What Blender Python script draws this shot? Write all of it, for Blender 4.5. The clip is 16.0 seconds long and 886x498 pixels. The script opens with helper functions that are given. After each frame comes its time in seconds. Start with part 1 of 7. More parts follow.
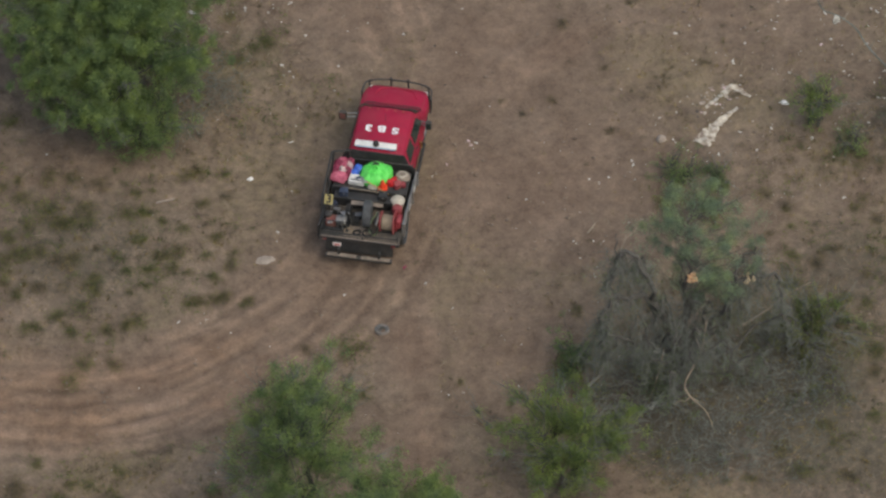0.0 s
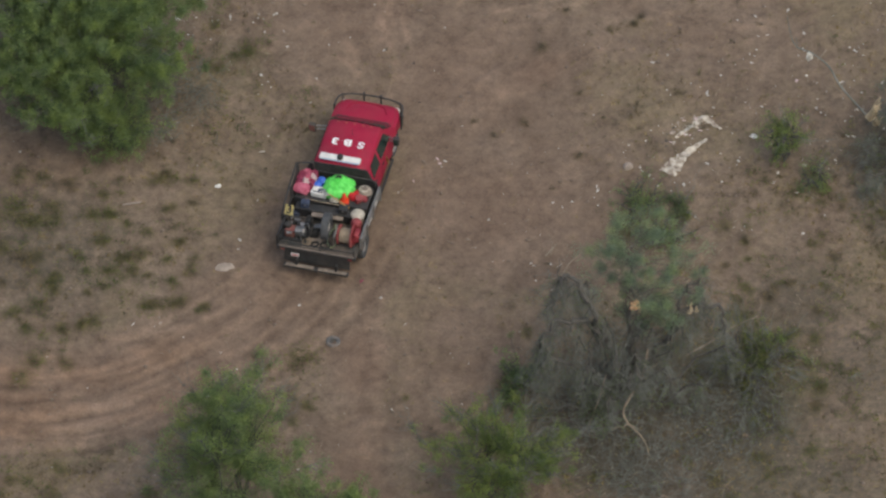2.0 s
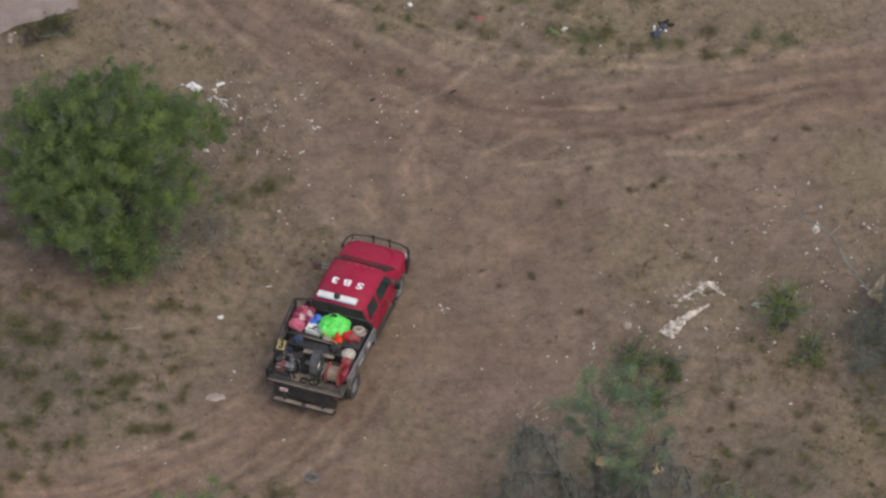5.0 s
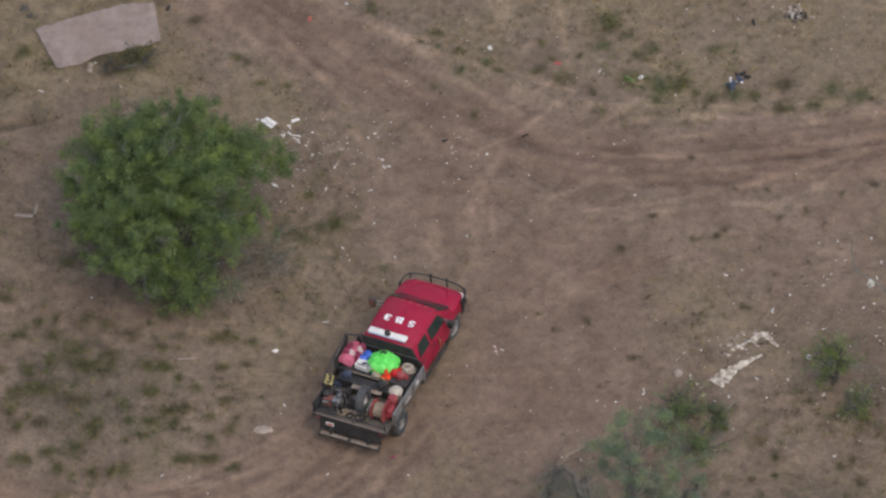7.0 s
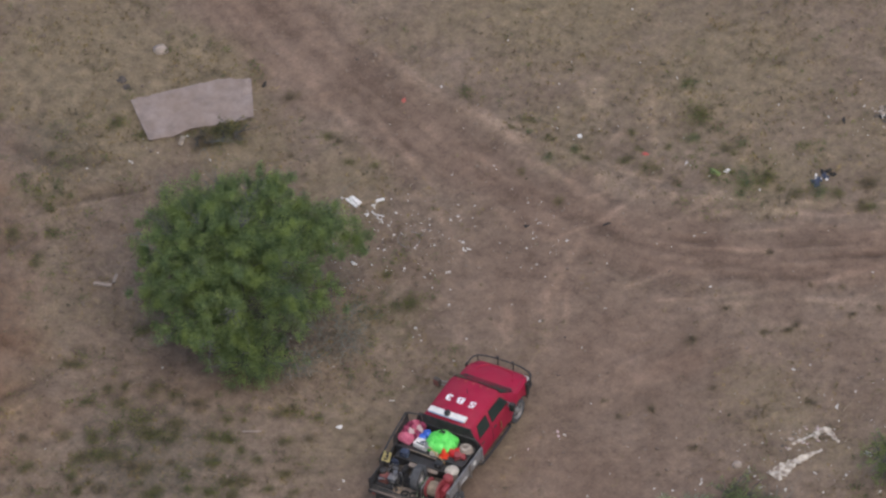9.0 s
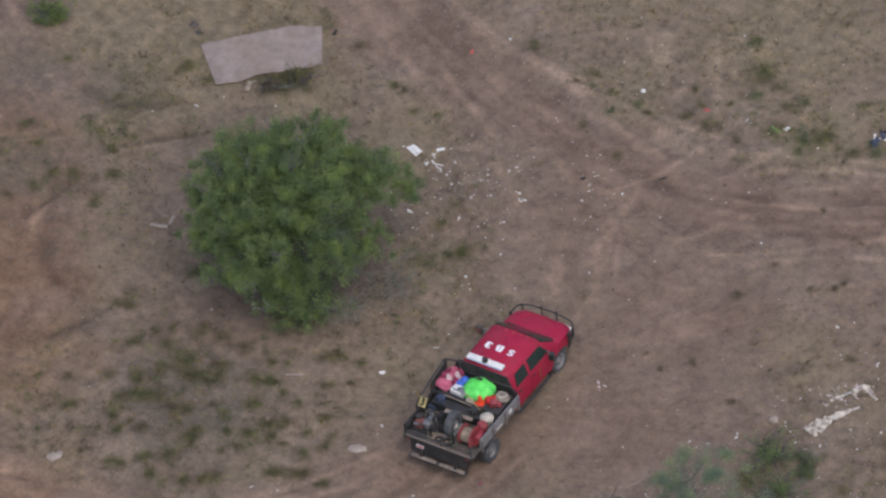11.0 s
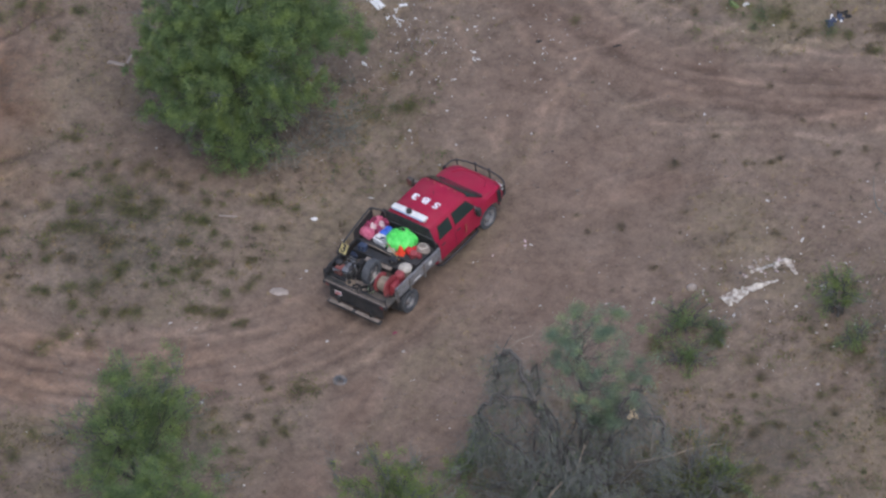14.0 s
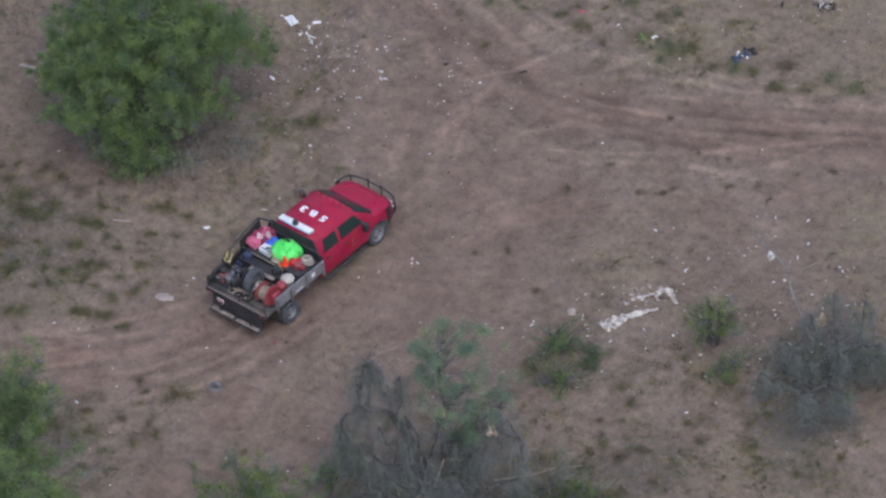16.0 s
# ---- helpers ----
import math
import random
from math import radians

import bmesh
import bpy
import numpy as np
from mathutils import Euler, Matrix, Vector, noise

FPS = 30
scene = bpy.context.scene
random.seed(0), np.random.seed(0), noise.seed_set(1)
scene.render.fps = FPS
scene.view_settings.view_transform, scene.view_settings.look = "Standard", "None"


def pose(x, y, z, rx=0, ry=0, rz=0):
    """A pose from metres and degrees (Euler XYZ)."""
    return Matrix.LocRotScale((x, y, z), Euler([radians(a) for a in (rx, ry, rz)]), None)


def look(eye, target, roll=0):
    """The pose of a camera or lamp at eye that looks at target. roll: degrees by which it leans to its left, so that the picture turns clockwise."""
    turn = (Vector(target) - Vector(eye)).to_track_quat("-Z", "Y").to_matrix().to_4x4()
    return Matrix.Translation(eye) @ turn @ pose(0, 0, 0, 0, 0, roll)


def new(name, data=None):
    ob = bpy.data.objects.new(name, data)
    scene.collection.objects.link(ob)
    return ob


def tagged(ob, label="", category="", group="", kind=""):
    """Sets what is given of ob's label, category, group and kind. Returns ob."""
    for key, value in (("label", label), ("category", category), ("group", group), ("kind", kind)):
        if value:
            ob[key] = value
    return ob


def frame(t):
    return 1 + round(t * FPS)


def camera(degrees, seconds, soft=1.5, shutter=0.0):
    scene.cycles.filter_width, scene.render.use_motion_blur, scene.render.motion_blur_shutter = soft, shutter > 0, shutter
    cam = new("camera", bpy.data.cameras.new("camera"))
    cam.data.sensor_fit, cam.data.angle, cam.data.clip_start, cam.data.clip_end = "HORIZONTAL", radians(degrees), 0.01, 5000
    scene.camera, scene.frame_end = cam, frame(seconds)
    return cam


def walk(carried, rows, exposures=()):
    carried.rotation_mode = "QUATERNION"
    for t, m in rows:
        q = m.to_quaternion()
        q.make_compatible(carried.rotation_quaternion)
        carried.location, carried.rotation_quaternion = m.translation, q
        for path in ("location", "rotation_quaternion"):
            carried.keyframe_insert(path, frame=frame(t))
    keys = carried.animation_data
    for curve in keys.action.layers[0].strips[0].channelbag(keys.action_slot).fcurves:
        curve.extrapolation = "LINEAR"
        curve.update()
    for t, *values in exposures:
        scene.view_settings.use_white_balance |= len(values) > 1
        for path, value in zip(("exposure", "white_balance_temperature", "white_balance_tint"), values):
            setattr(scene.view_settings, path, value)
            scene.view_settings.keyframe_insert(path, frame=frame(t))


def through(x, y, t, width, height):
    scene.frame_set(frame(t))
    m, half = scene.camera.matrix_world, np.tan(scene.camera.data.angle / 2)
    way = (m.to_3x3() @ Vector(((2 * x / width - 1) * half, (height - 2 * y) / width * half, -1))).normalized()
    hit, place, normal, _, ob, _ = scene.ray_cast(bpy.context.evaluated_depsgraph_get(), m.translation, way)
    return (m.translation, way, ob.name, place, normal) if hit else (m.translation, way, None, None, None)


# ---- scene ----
# The camera: a long lens, carried by a helicopter in a wide arc round the truck.
# seconds, eye, where its middle meets the ground, roll
PATH = [
    (0.0, (74.253, -400.459, 434.253), (2.099, -2.293), -1.851),
    (0.5, (83.033, -399.622, 435.202), (2.312, -2.417), -1.957),
    (1.0, (91.648, -398.727, 435.879), (2.776, -2.751), -1.929),
    (1.5, (100.111, -397.765, 436.307), (3.095, -2.351), -2.146),
    (2.0, (108.435, -396.732, 436.506), (3.157, -1.427), -2.414),
    (2.5, (116.633, -395.621, 436.499), (3.076, -0.345), -2.574),
    (3.0, (124.716, -394.428, 436.303), (2.839, 0.786), -2.838),
    (3.5, (132.695, -393.147, 435.938), (2.555, 1.958), -3.183),
    (4.0, (140.581, -391.775, 435.421), (2.214, 3.016), -3.239),
    (4.2, (143.712, -391.200, 435.175), (2.070, 3.365), -3.222),
    (4.7, (151.485, -389.696, 434.473), (1.697, 4.042), -3.181),
    (5.2, (159.187, -388.093, 433.655), (1.294, 4.491), -3.186),
    (5.7, (166.827, -386.390, 432.736), (0.844, 4.772), -3.299),
    (6.5, (178.942, -383.454, 431.085), (-0.020, 5.030), -3.844),
    (7.0, (186.456, -381.485, 429.959), (-0.887, 5.365), -4.281),
    (7.5, (193.933, -379.414, 428.770), (-1.915, 6.207), -4.628),
    (8.0, (201.380, -377.241, 427.529), (-2.945, 7.255), -4.770),
    (8.7, (211.763, -374.031, 425.716), (-4.176, 7.961), -4.916),
    (9.2, (219.155, -371.619, 424.376), (-4.677, 7.539), -5.141),
    (9.7, (226.530, -369.112, 423.003), (-5.022, 6.951), -5.443),
    (10.5, (238.303, -364.910, 420.749), (-5.559, 6.885), -6.031),
    (11.0, (245.648, -362.171, 419.307), (-4.956, 5.143), -6.437),
    (11.5, (252.985, -359.350, 417.841), (-4.343, 3.784), -6.825),
    (12.0, (260.313, -356.453, 416.350), (-3.752, 2.976), -7.121),
    (12.5, (267.633, -353.485, 414.834), (-2.897, 2.089), -7.176),
    (13.0, (274.946, -350.453, 413.290), (-1.894, 1.428), -7.033),
    (13.5, (282.249, -347.363, 411.713), (-0.724, 0.736), -6.859),
    (14.0, (289.541, -344.224, 410.100), (0.212, 0.573), -6.869),
    (14.5, (296.819, -341.042, 408.445), (0.689, 1.359), -6.725),
    (15.0, (304.081, -337.827, 406.740), (1.285, 2.003), -6.537),
    (15.5, (311.324, -334.588, 404.978), (1.943, 2.511), -6.523),
    (16.0, (318.542, -331.334, 403.150), (2.653, 2.965), -6.354),
]
cam = camera(2.5, 16.0, soft=2.5)
walk(cam, [(t, look(eye, (*aim, 0.0), roll)) for t, eye, aim, roll in PATH],
     exposures=[(0.0, 0.14, 6680, 2), (3.5, 0.17, 6570, 5), (7.0, 0.20, 6380, 9), (10.5, 0.21, 6060, 11), (12.5, 0.25, 5780, 10), (13.5, 0.27, 5720, 10), (16.0, 0.31, 5450, 11)])

# ---- light: a bright overcast sky with a weak, wide sun ----
world = bpy.data.worlds.new("sky")
scene.world = world
world.use_nodes = True
wn = world.node_tree.nodes
sky = wn.new("ShaderNodeTexSky")
sky.sky_type, sky.sun_disc = "NISHITA", False
sky.sun_elevation, sky.sun_rotation = radians(57), radians(127)
sky.dust_density = 4.0
wn["Background"].inputs["Strength"].default_value = 0.15
world.node_tree.links.new(sky.outputs[0], wn["Background"].inputs["Color"])
sun_data = bpy.data.lights.new("sun", "SUN")
sun_data.energy, sun_data.angle, sun_data.color = 0.8, radians(70), (1.0, 0.95, 0.88)
sun = new("sun", sun_data)
sun.matrix_world = look((24, -18, 46), (0, 0, 0))


# ---- materials ----
def material(name):
    m = bpy.data.materials.new(name)
    m.use_nodes = True
    return m, m.node_tree.nodes, m.node_tree.links, m.node_tree.nodes["Principled BSDF"]


def noise_node(nodes, links, scale, detail=4.0, rough=0.6, where="Object", stretch=None):
    co = nodes.new("ShaderNodeTexCoord")
    n = nodes.new("ShaderNodeTexNoise")
    n.inputs["Scale"].default_value, n.inputs["Detail"].default_value, n.inputs["Roughness"].default_value = scale, detail, rough
    src = co.outputs[where]
    if stretch:
        mp = nodes.new("ShaderNodeMapping")
        mp.inputs["Scale"].default_value = stretch
        links.new(src, mp.inputs[0])
        src = mp.outputs[0]
    links.new(src, n.inputs["Vector"])
    return n.outputs["Fac"]


def ramp(nodes, links, fac, stops):
    r = nodes.new("ShaderNodeValToRGB")
    e = r.color_ramp.elements
    while len(e) < len(stops):
        e.new(0.5)
    for el, (p, c) in zip(e, stops):
        el.position = p
        el.color = (*c, 1) if len(c) == 3 else c
    links.new(fac, r.inputs[0])
    return r.outputs[0]


def mix(nodes, links, fac, a, b, how="MIX"):
    n = nodes.new("ShaderNodeMix")
    n.data_type, n.blend_type = "RGBA", how
    for sock, v in ((0, fac), (6, a), (7, b)):
        if isinstance(v, (int, float)):
            n.inputs[sock].default_value = v
        elif isinstance(v, tuple):
            n.inputs[sock].default_value = (*v, 1)
        else:
            links.new(v, n.inputs[sock])
    return n.outputs[2]


def maths(nodes, links, op, a, b, c=None):
    n = nodes.new("ShaderNodeMath")
    n.operation = op
    for k, v in enumerate((a, b, c)):
        if v is None:
            continue
        if isinstance(v, (int, float)):
            n.inputs[k].default_value = v
        else:
            links.new(v, n.inputs[k])
    return n.outputs[0]


def bump(nodes, links, bsdf, height, strength, distance):
    b = nodes.new("ShaderNodeBump")
    b.inputs["Strength"].default_value, b.inputs["Distance"].default_value = strength, distance
    links.new(height, b.inputs["Height"])
    links.new(b.outputs[0], bsdf.inputs["Normal"])


def surface(name, dark, light, scale=6.0, rough=0.7, metal=0.0, grain=40.0, relief=0.01, dust=0.0, coat=0.0):
    """A worn surface: two tones in patches, fine grain, and dust in large soft stains."""
    m, n, l, b = material(name)
    patches = ramp(n, l, noise_node(n, l, scale, 5), [(0.35, dark), (0.65, light)])
    grainy = noise_node(n, l, grain, 3)
    col = mix(n, l, 0.25, patches, ramp(n, l, grainy, [(0.3, dark), (0.7, light)]))
    if dust:
        stain = ramp(n, l, noise_node(n, l, scale * 0.37, 6, 0.7), [(0.42, (0, 0, 0)), (0.68, (dust, dust, dust))])
        col = mix(n, l, stain, col, (0.23, 0.165, 0.12))
    l.new(col, b.inputs["Base Color"])
    l.new(maths(n, l, "MULTIPLY_ADD", grainy, 0.3, rough - 0.15), b.inputs["Roughness"])
    b.inputs["Metallic"].default_value = metal
    b.inputs["Coat Weight"].default_value = coat
    b.inputs["Coat Roughness"].default_value = 0.15
    if relief:
        bump(n, l, b, grainy, 0.5, relief)
    return m


def leafy(name, tones, through=0.25, grey=(0.9, 0.9, 0.9)):
    """Small matt leaves: tones leaf by leaf, and lighter, darker and dried clumps."""
    m, n, l, b = material(name)
    geo = n.new("ShaderNodeNewGeometry")
    col = ramp(n, l, geo.outputs["Random Per Island"], tones)
    big = ramp(n, l, noise_node(n, l, 1.9, 3, 0.5), [(0.36, (0.66, 0.69, 0.76)), (0.5, (0.97, 0.97, 0.95)), (0.64, (1.30, 1.24, 0.94))])
    col = mix(n, l, 1.0, col, big, "MULTIPLY")
    dried = ramp(n, l, noise_node(n, l, 1.3, 4, 0.6, stretch=(1.0, 1.0, 0.7)), [(0.56, (0, 0, 0)), (0.68, (0.55, 0.55, 0.55))])
    col = mix(n, l, dried, col, grey)
    l.new(col, b.inputs["Base Color"])
    b.inputs["Roughness"].default_value = 0.85
    b.inputs["Specular IOR Level"].default_value = 0.15
    tr = n.new("ShaderNodeBsdfTranslucent")
    l.new(col, tr.inputs["Color"])
    ms = n.new("ShaderNodeMixShader")
    ms.inputs[0].default_value = through
    l.new(b.outputs[0], ms.inputs[1])
    l.new(tr.outputs[0], ms.inputs[2])
    l.new(ms.outputs[0], n["Material Output"].inputs["Surface"])
    return m


def earth():
    """Dry clay soil: bare on the tracks, with stubble, dead grass and a little green beside them."""
    m, n, l, b = material("dry_earth")

    def held(name):
        a = n.new("ShaderNodeAttribute")
        a.attribute_name = name
        return a.outputs["Fac"]

    soil = ramp(n, l, noise_node(n, l, 0.55, 6, 0.65), [(0.3, (0.158, 0.116, 0.089)), (0.5, (0.200, 0.150, 0.115)), (0.72, (0.250, 0.190, 0.148))])
    worn = ramp(n, l, noise_node(n, l, 1.9, 7, 0.72), [(0.34, (0.83, 0.82, 0.81)), (0.5, (1.02, 1.02, 1.02)), (0.66, (1.16, 1.15, 1.14))])
    soil = mix(n, l, 1.0, soil, worn, "MULTIPLY")
    straw = ramp(n, l, noise_node(n, l, 1.7, 6, 0.7), [(0.32, (0.165, 0.131, 0.086)), (0.5, (0.218, 0.172, 0.113)), (0.7, (0.275, 0.217, 0.144))])
    clod = noise_node(n, l, 4.5, 5, 0.7)
    dry = maths(n, l, "ADD", held("straw"), maths(n, l, "MULTIPLY_ADD", clod, 0.9, -0.45))
    col = mix(n, l, ramp(n, l, dry, [(0.3, (0, 0, 0)), (0.7, (0.85, 0.85, 0.85))]), soil, straw)
    green = maths(n, l, "ADD", held("green"), maths(n, l, "MULTIPLY_ADD", noise_node(n, l, 3.1, 6, 0.75), 1.0, -0.6))
    col = mix(n, l, ramp(n, l, green, [(0.3, (0, 0, 0)), (0.7, (0.75, 0.75, 0.75))]), col, (0.125, 0.120, 0.060))
    lumps = ramp(n, l, noise_node(n, l, 3.3, 6, 0.8), [(0.34, (0.74, 0.735, 0.73)), (0.5, (1, 1, 1)), (0.66, (1.20, 1.19, 1.17))])
    col = mix(n, l, maths(n, l, "MULTIPLY_ADD", held("bare"), -0.55, 1.0), col, lumps, "MULTIPLY")
    specks = ramp(n, l, noise_node(n, l, 7.0, 4, 0.7), [(0.24, (0.74, 0.73, 0.70)), (0.34, (1, 1, 1)), (0.70, (1, 1, 1)), (0.8, (1.3, 1.28, 1.25))])
    col = mix(n, l, 1.0, col, specks, "MULTIPLY")
    # wheel streaks, plus painted relief: the bank's pale crest and dark side, dark gullies
    streak_shade = ramp(n, l, held("streak_shade"), [(0.1, (0.66, 0.65, 0.65)), (0.5, (1.0, 1.0, 1.0)), (0.9, (1.36, 1.34, 1.32))])
    col = mix(n, l, 1.0, col, streak_shade, "MULTIPLY")
    trodden = mix(n, l, held("bare"), (1.005, 1.010, 0.990), (1.002, 0.942, 0.910))
    col = mix(n, l, 1.0, col, trodden, "MULTIPLY")
    iron = maths(n, l, "ADD", held("rust"), maths(n, l, "MULTIPLY_ADD", noise_node(n, l, 0.8, 5, 0.65), 0.9, -0.5))
    col = mix(n, l, ramp(n, l, iron, [(0.15, (0, 0, 0)), (0.75, (1, 1, 1))]), col, mix(n, l, 1.0, col, (1.0, 0.885, 0.765), "MULTIPLY"))
    litter = maths(n, l, "ADD", held("mulch"), maths(n, l, "MULTIPLY_ADD", clod, 0.8, -0.5))
    col = mix(n, l, ramp(n, l, litter, [(0.22, (0, 0, 0)), (0.62, (0.95, 0.95, 0.95))]), col, (0.098, 0.088, 0.070))
    fine = noise_node(n, l, 14.0, 6, 0.8)
    col = mix(n, l, 1.0, col, ramp(n, l, fine, [(0.3, (0.75, 0.74, 0.73)), (0.5, (1, 1, 1)), (0.72, (1.25, 1.24, 1.22))]), "MULTIPLY")
    l.new(col, b.inputs["Base Color"])
    b.inputs["Roughness"].default_value = 0.95
    b.inputs["Specular IOR Level"].default_value = 0.15
    bump(n, l, b, maths(n, l, "ADD", fine, maths(n, l, "MULTIPLY", clod, 1.5)), 0.8, 0.05)
    return m


EARTH = earth()
LEAF = leafy("green_leaves", [(0.0, (0.178, 0.240, 0.100)), (0.5, (0.220, 0.294, 0.124)), (1.0, (0.268, 0.346, 0.154))], 0.5, (0.19, 0.19, 0.15))
LEAF_LIGHT = leafy("light_green_leaves", [(0.0, (0.175, 0.230, 0.080)), (0.5, (0.215, 0.280, 0.100)), (1.0, (0.260, 0.325, 0.128))], 0.5, (0.22, 0.21, 0.14))
LEAF_DARK = leafy("dull_green_leaves", [(0.0, (0.135, 0.172, 0.088)), (0.5, (0.172, 0.215, 0.110)), (1.0, (0.212, 0.258, 0.135))], 0.5, (0.17, 0.16, 0.125))
LEAF_GREY = leafy("grey_green_leaves", [(0.0, (0.215, 0.280, 0.180)), (0.5, (0.270, 0.350, 0.230)), (1.0, (0.330, 0.415, 0.285))], 0.5, (0.23, 0.235, 0.18))
LEAF_WEED = leafy("weed_leaves", [(0.0, (0.130, 0.145, 0.062)), (0.5, (0.165, 0.180, 0.076)), (1.0, (0.215, 0.222, 0.102))], 0.5, (0.19, 0.16, 0.11))
LEAF_OLIVE = leafy("olive_leaves", [(0.0, (0.145, 0.142, 0.068)), (0.5, (0.182, 0.175, 0.084)), (1.0, (0.232, 0.216, 0.112))], 0.45, (0.19, 0.155, 0.11))
LEAF_BROWN = leafy("withered_brown_leaves", [(0.0, (0.135, 0.115, 0.074)), (0.5, (0.172, 0.146, 0.095)), (1.0, (0.215, 0.182, 0.120))], 0.4, (0.14, 0.11, 0.085))
STRAW = leafy("dry_grass", [(0.0, (0.10, 0.075, 0.04)), (0.5, (0.20, 0.15, 0.085)), (0.85, (0.30, 0.24, 0.14)), (1.0, (0.14, 0.15, 0.06))], 0.25, (0.17, 0.14, 0.09))
BARK = surface("grey_bark", (0.048, 0.043, 0.039), (0.125, 0.113, 0.100), 5, 0.9, 0, 30, 0.02)
DEAD = surface("dead_twigs", (0.098, 0.103, 0.090), (0.205, 0.208, 0.186), 3, 0.95, 0, 25, 0.01)
PALE = surface("bleached_wood", (0.17, 0.13, 0.095), (0.34, 0.28, 0.21), 5, 0.9, 0, 30, 0.01)
RAW = surface("fresh_torn_wood", (0.55, 0.30, 0.16), (0.78, 0.52, 0.30), 6, 0.8, 0, 30, 0.02)
TORN = surface("weathered_torn_wood", (0.40, 0.29, 0.17), (0.68, 0.55, 0.37), 6, 0.85, 0, 30, 0.02)
RED = surface("red_paint", (0.29, 0.008, 0.038), (0.36, 0.013, 0.047), 3, 0.5, 0, 60, 0, 0.12, 0.0)
RED.node_tree.nodes["Principled BSDF"].inputs["Specular IOR Level"].default_value = 0.28
OXBLOOD = surface("dusty_dark_red_steel", (0.13, 0.014, 0.018), (0.22, 0.035, 0.038), 7, 0.7, 0, 40, 0, 0.6)
BLACK = surface("black_painted_steel", (0.018, 0.018, 0.019), (0.040, 0.040, 0.040), 5, 0.6, 0.1, 40, 0.002, 0.12)
RUBBER = surface("tyre_rubber", (0.020, 0.020, 0.021), (0.050, 0.047, 0.045), 6, 0.85, 0, 50, 0.004, 0.5)
STEEL = surface("dusty_steel", (0.20, 0.20, 0.20), (0.42, 0.41, 0.40), 5, 0.45, 0.8, 40, 0.002, 0.5)
ALUMINIUM = surface("scratched_aluminium", (0.17, 0.17, 0.172), (0.36, 0.36, 0.365), 9, 0.5, 0.35, 30, 0.002, 0.5)
DECK = surface("dirty_deck_plate", (0.035, 0.034, 0.032), (0.100, 0.088, 0.075), 3, 0.9, 0, 30, 0.004, 0.55)
WHITE = surface("white_plastic", (0.64, 0.62, 0.59), (0.83, 0.81, 0.77), 5, 0.45, 0, 40, 0, 0.1)
PAPER = surface("weathered_white_litter", (0.22, 0.20, 0.175), (0.82, 0.785, 0.72), 9, 0.75, 0, 30, 0.004)
CREAM = surface("stained_cream_sheet", (0.14, 0.09, 0.065), (0.68, 0.62, 0.52), 7, 0.85, 0, 16, 0.01)
LETTER = surface("white_vinyl", (0.78, 0.78, 0.78), (0.86, 0.86, 0.86), 5, 0.5, 0, 40, 0)
GREEN_BAG = surface("lime_green_fabric", (0.08, 0.60, 0.07), (0.20, 0.80, 0.17), 6, 0.65, 0, 40, 0.004)
PINK = surface("faded_pink_fabric", (0.38, 0.05, 0.11), (0.62, 0.19, 0.26), 8, 0.85, 0, 30, 0.006)
# real wine red, its dark patches deepened to stand in for shaded gaps
MAROON = surface("wine_red_fabric", (0.10, 0.008, 0.030), (0.40, 0.07, 0.14), 11, 0.85, 0, 30, 0.006)
REEL = surface("worn_red_steel", (0.19, 0.018, 0.026), (0.32, 0.05, 0.06), 5, 0.6, 0, 40, 0, 0.35)
DUSTY = surface("dust_covered_steel", (0.13, 0.105, 0.085), (0.30, 0.245, 0.20), 4, 0.9, 0, 30, 0.004)
RIM = surface("dull_grey_rim_paint", (0.16, 0.16, 0.165), (0.30, 0.30, 0.30), 5, 0.6, 0.2, 40, 0.002, 0.5)
OLD_TYRE = surface("dusty_grey_tyre", (0.042, 0.044, 0.048), (0.10, 0.10, 0.102), 5, 0.9, 0, 40, 0.004)
ROSE = surface("faded_pink_paper", (0.36, 0.22, 0.22), (0.70, 0.58, 0.57), 9, 0.8, 0, 40, 0.004)
CRIMSON = surface("red_plastic", (0.42, 0.012, 0.020), (0.58, 0.03, 0.035), 5, 0.5, 0, 40, 0)
BLUE = surface("blue_plastic", (0.03, 0.09, 0.45), (0.07, 0.19, 0.65), 6, 0.5, 0, 40, 0)
PALE_BLUE = surface("pale_blue_lens", (0.28, 0.36, 0.55), (0.42, 0.50, 0.68), 6, 0.4, 0, 40, 0)
ORANGE = surface("orange_cone_plastic", (0.62, 0.040, 0.015), (0.74, 0.07, 0.02), 6, 0.55, 0, 40, 0)
YELLOW = surface("yellow_sign_paint", (0.24, 0.19, 0.06), (0.52, 0.43, 0.17), 11, 0.6, 0, 40, 0, 0.25)
TAN = surface("tan_canvas_hose", (0.17, 0.130, 0.092), (0.30, 0.235, 0.170), 8, 0.9, 0, 60, 0.006)
ROPE = surface("beige_netting", (0.27, 0.235, 0.19), (0.56, 0.50, 0.42), 11, 0.9, 0, 60, 0.006)
WOOD = surface("bare_timber", (0.34, 0.20, 0.07), (0.50, 0.33, 0.15), 4, 0.75, 0, 30, 0.004)
STONE = surface("pale_stone", (0.24, 0.195, 0.16), (0.40, 0.335, 0.285), 4, 0.95, 0, 18, 0.02)
CARPET = surface("faded_beige_carpet", (0.205, 0.162, 0.140), (0.325, 0.265, 0.238), 2.2, 0.98, 0, 9, 0.01, 0.5)
DENIM = surface("blue_grey_plastic_bag", (0.018, 0.024, 0.045), (0.075, 0.092, 0.14), 6, 0.5, 0, 40, 0.004)
SOOT = surface("charred_black", (0.012, 0.012, 0.012), (0.04, 0.036, 0.034), 6, 0.9, 0, 30, 0.01)
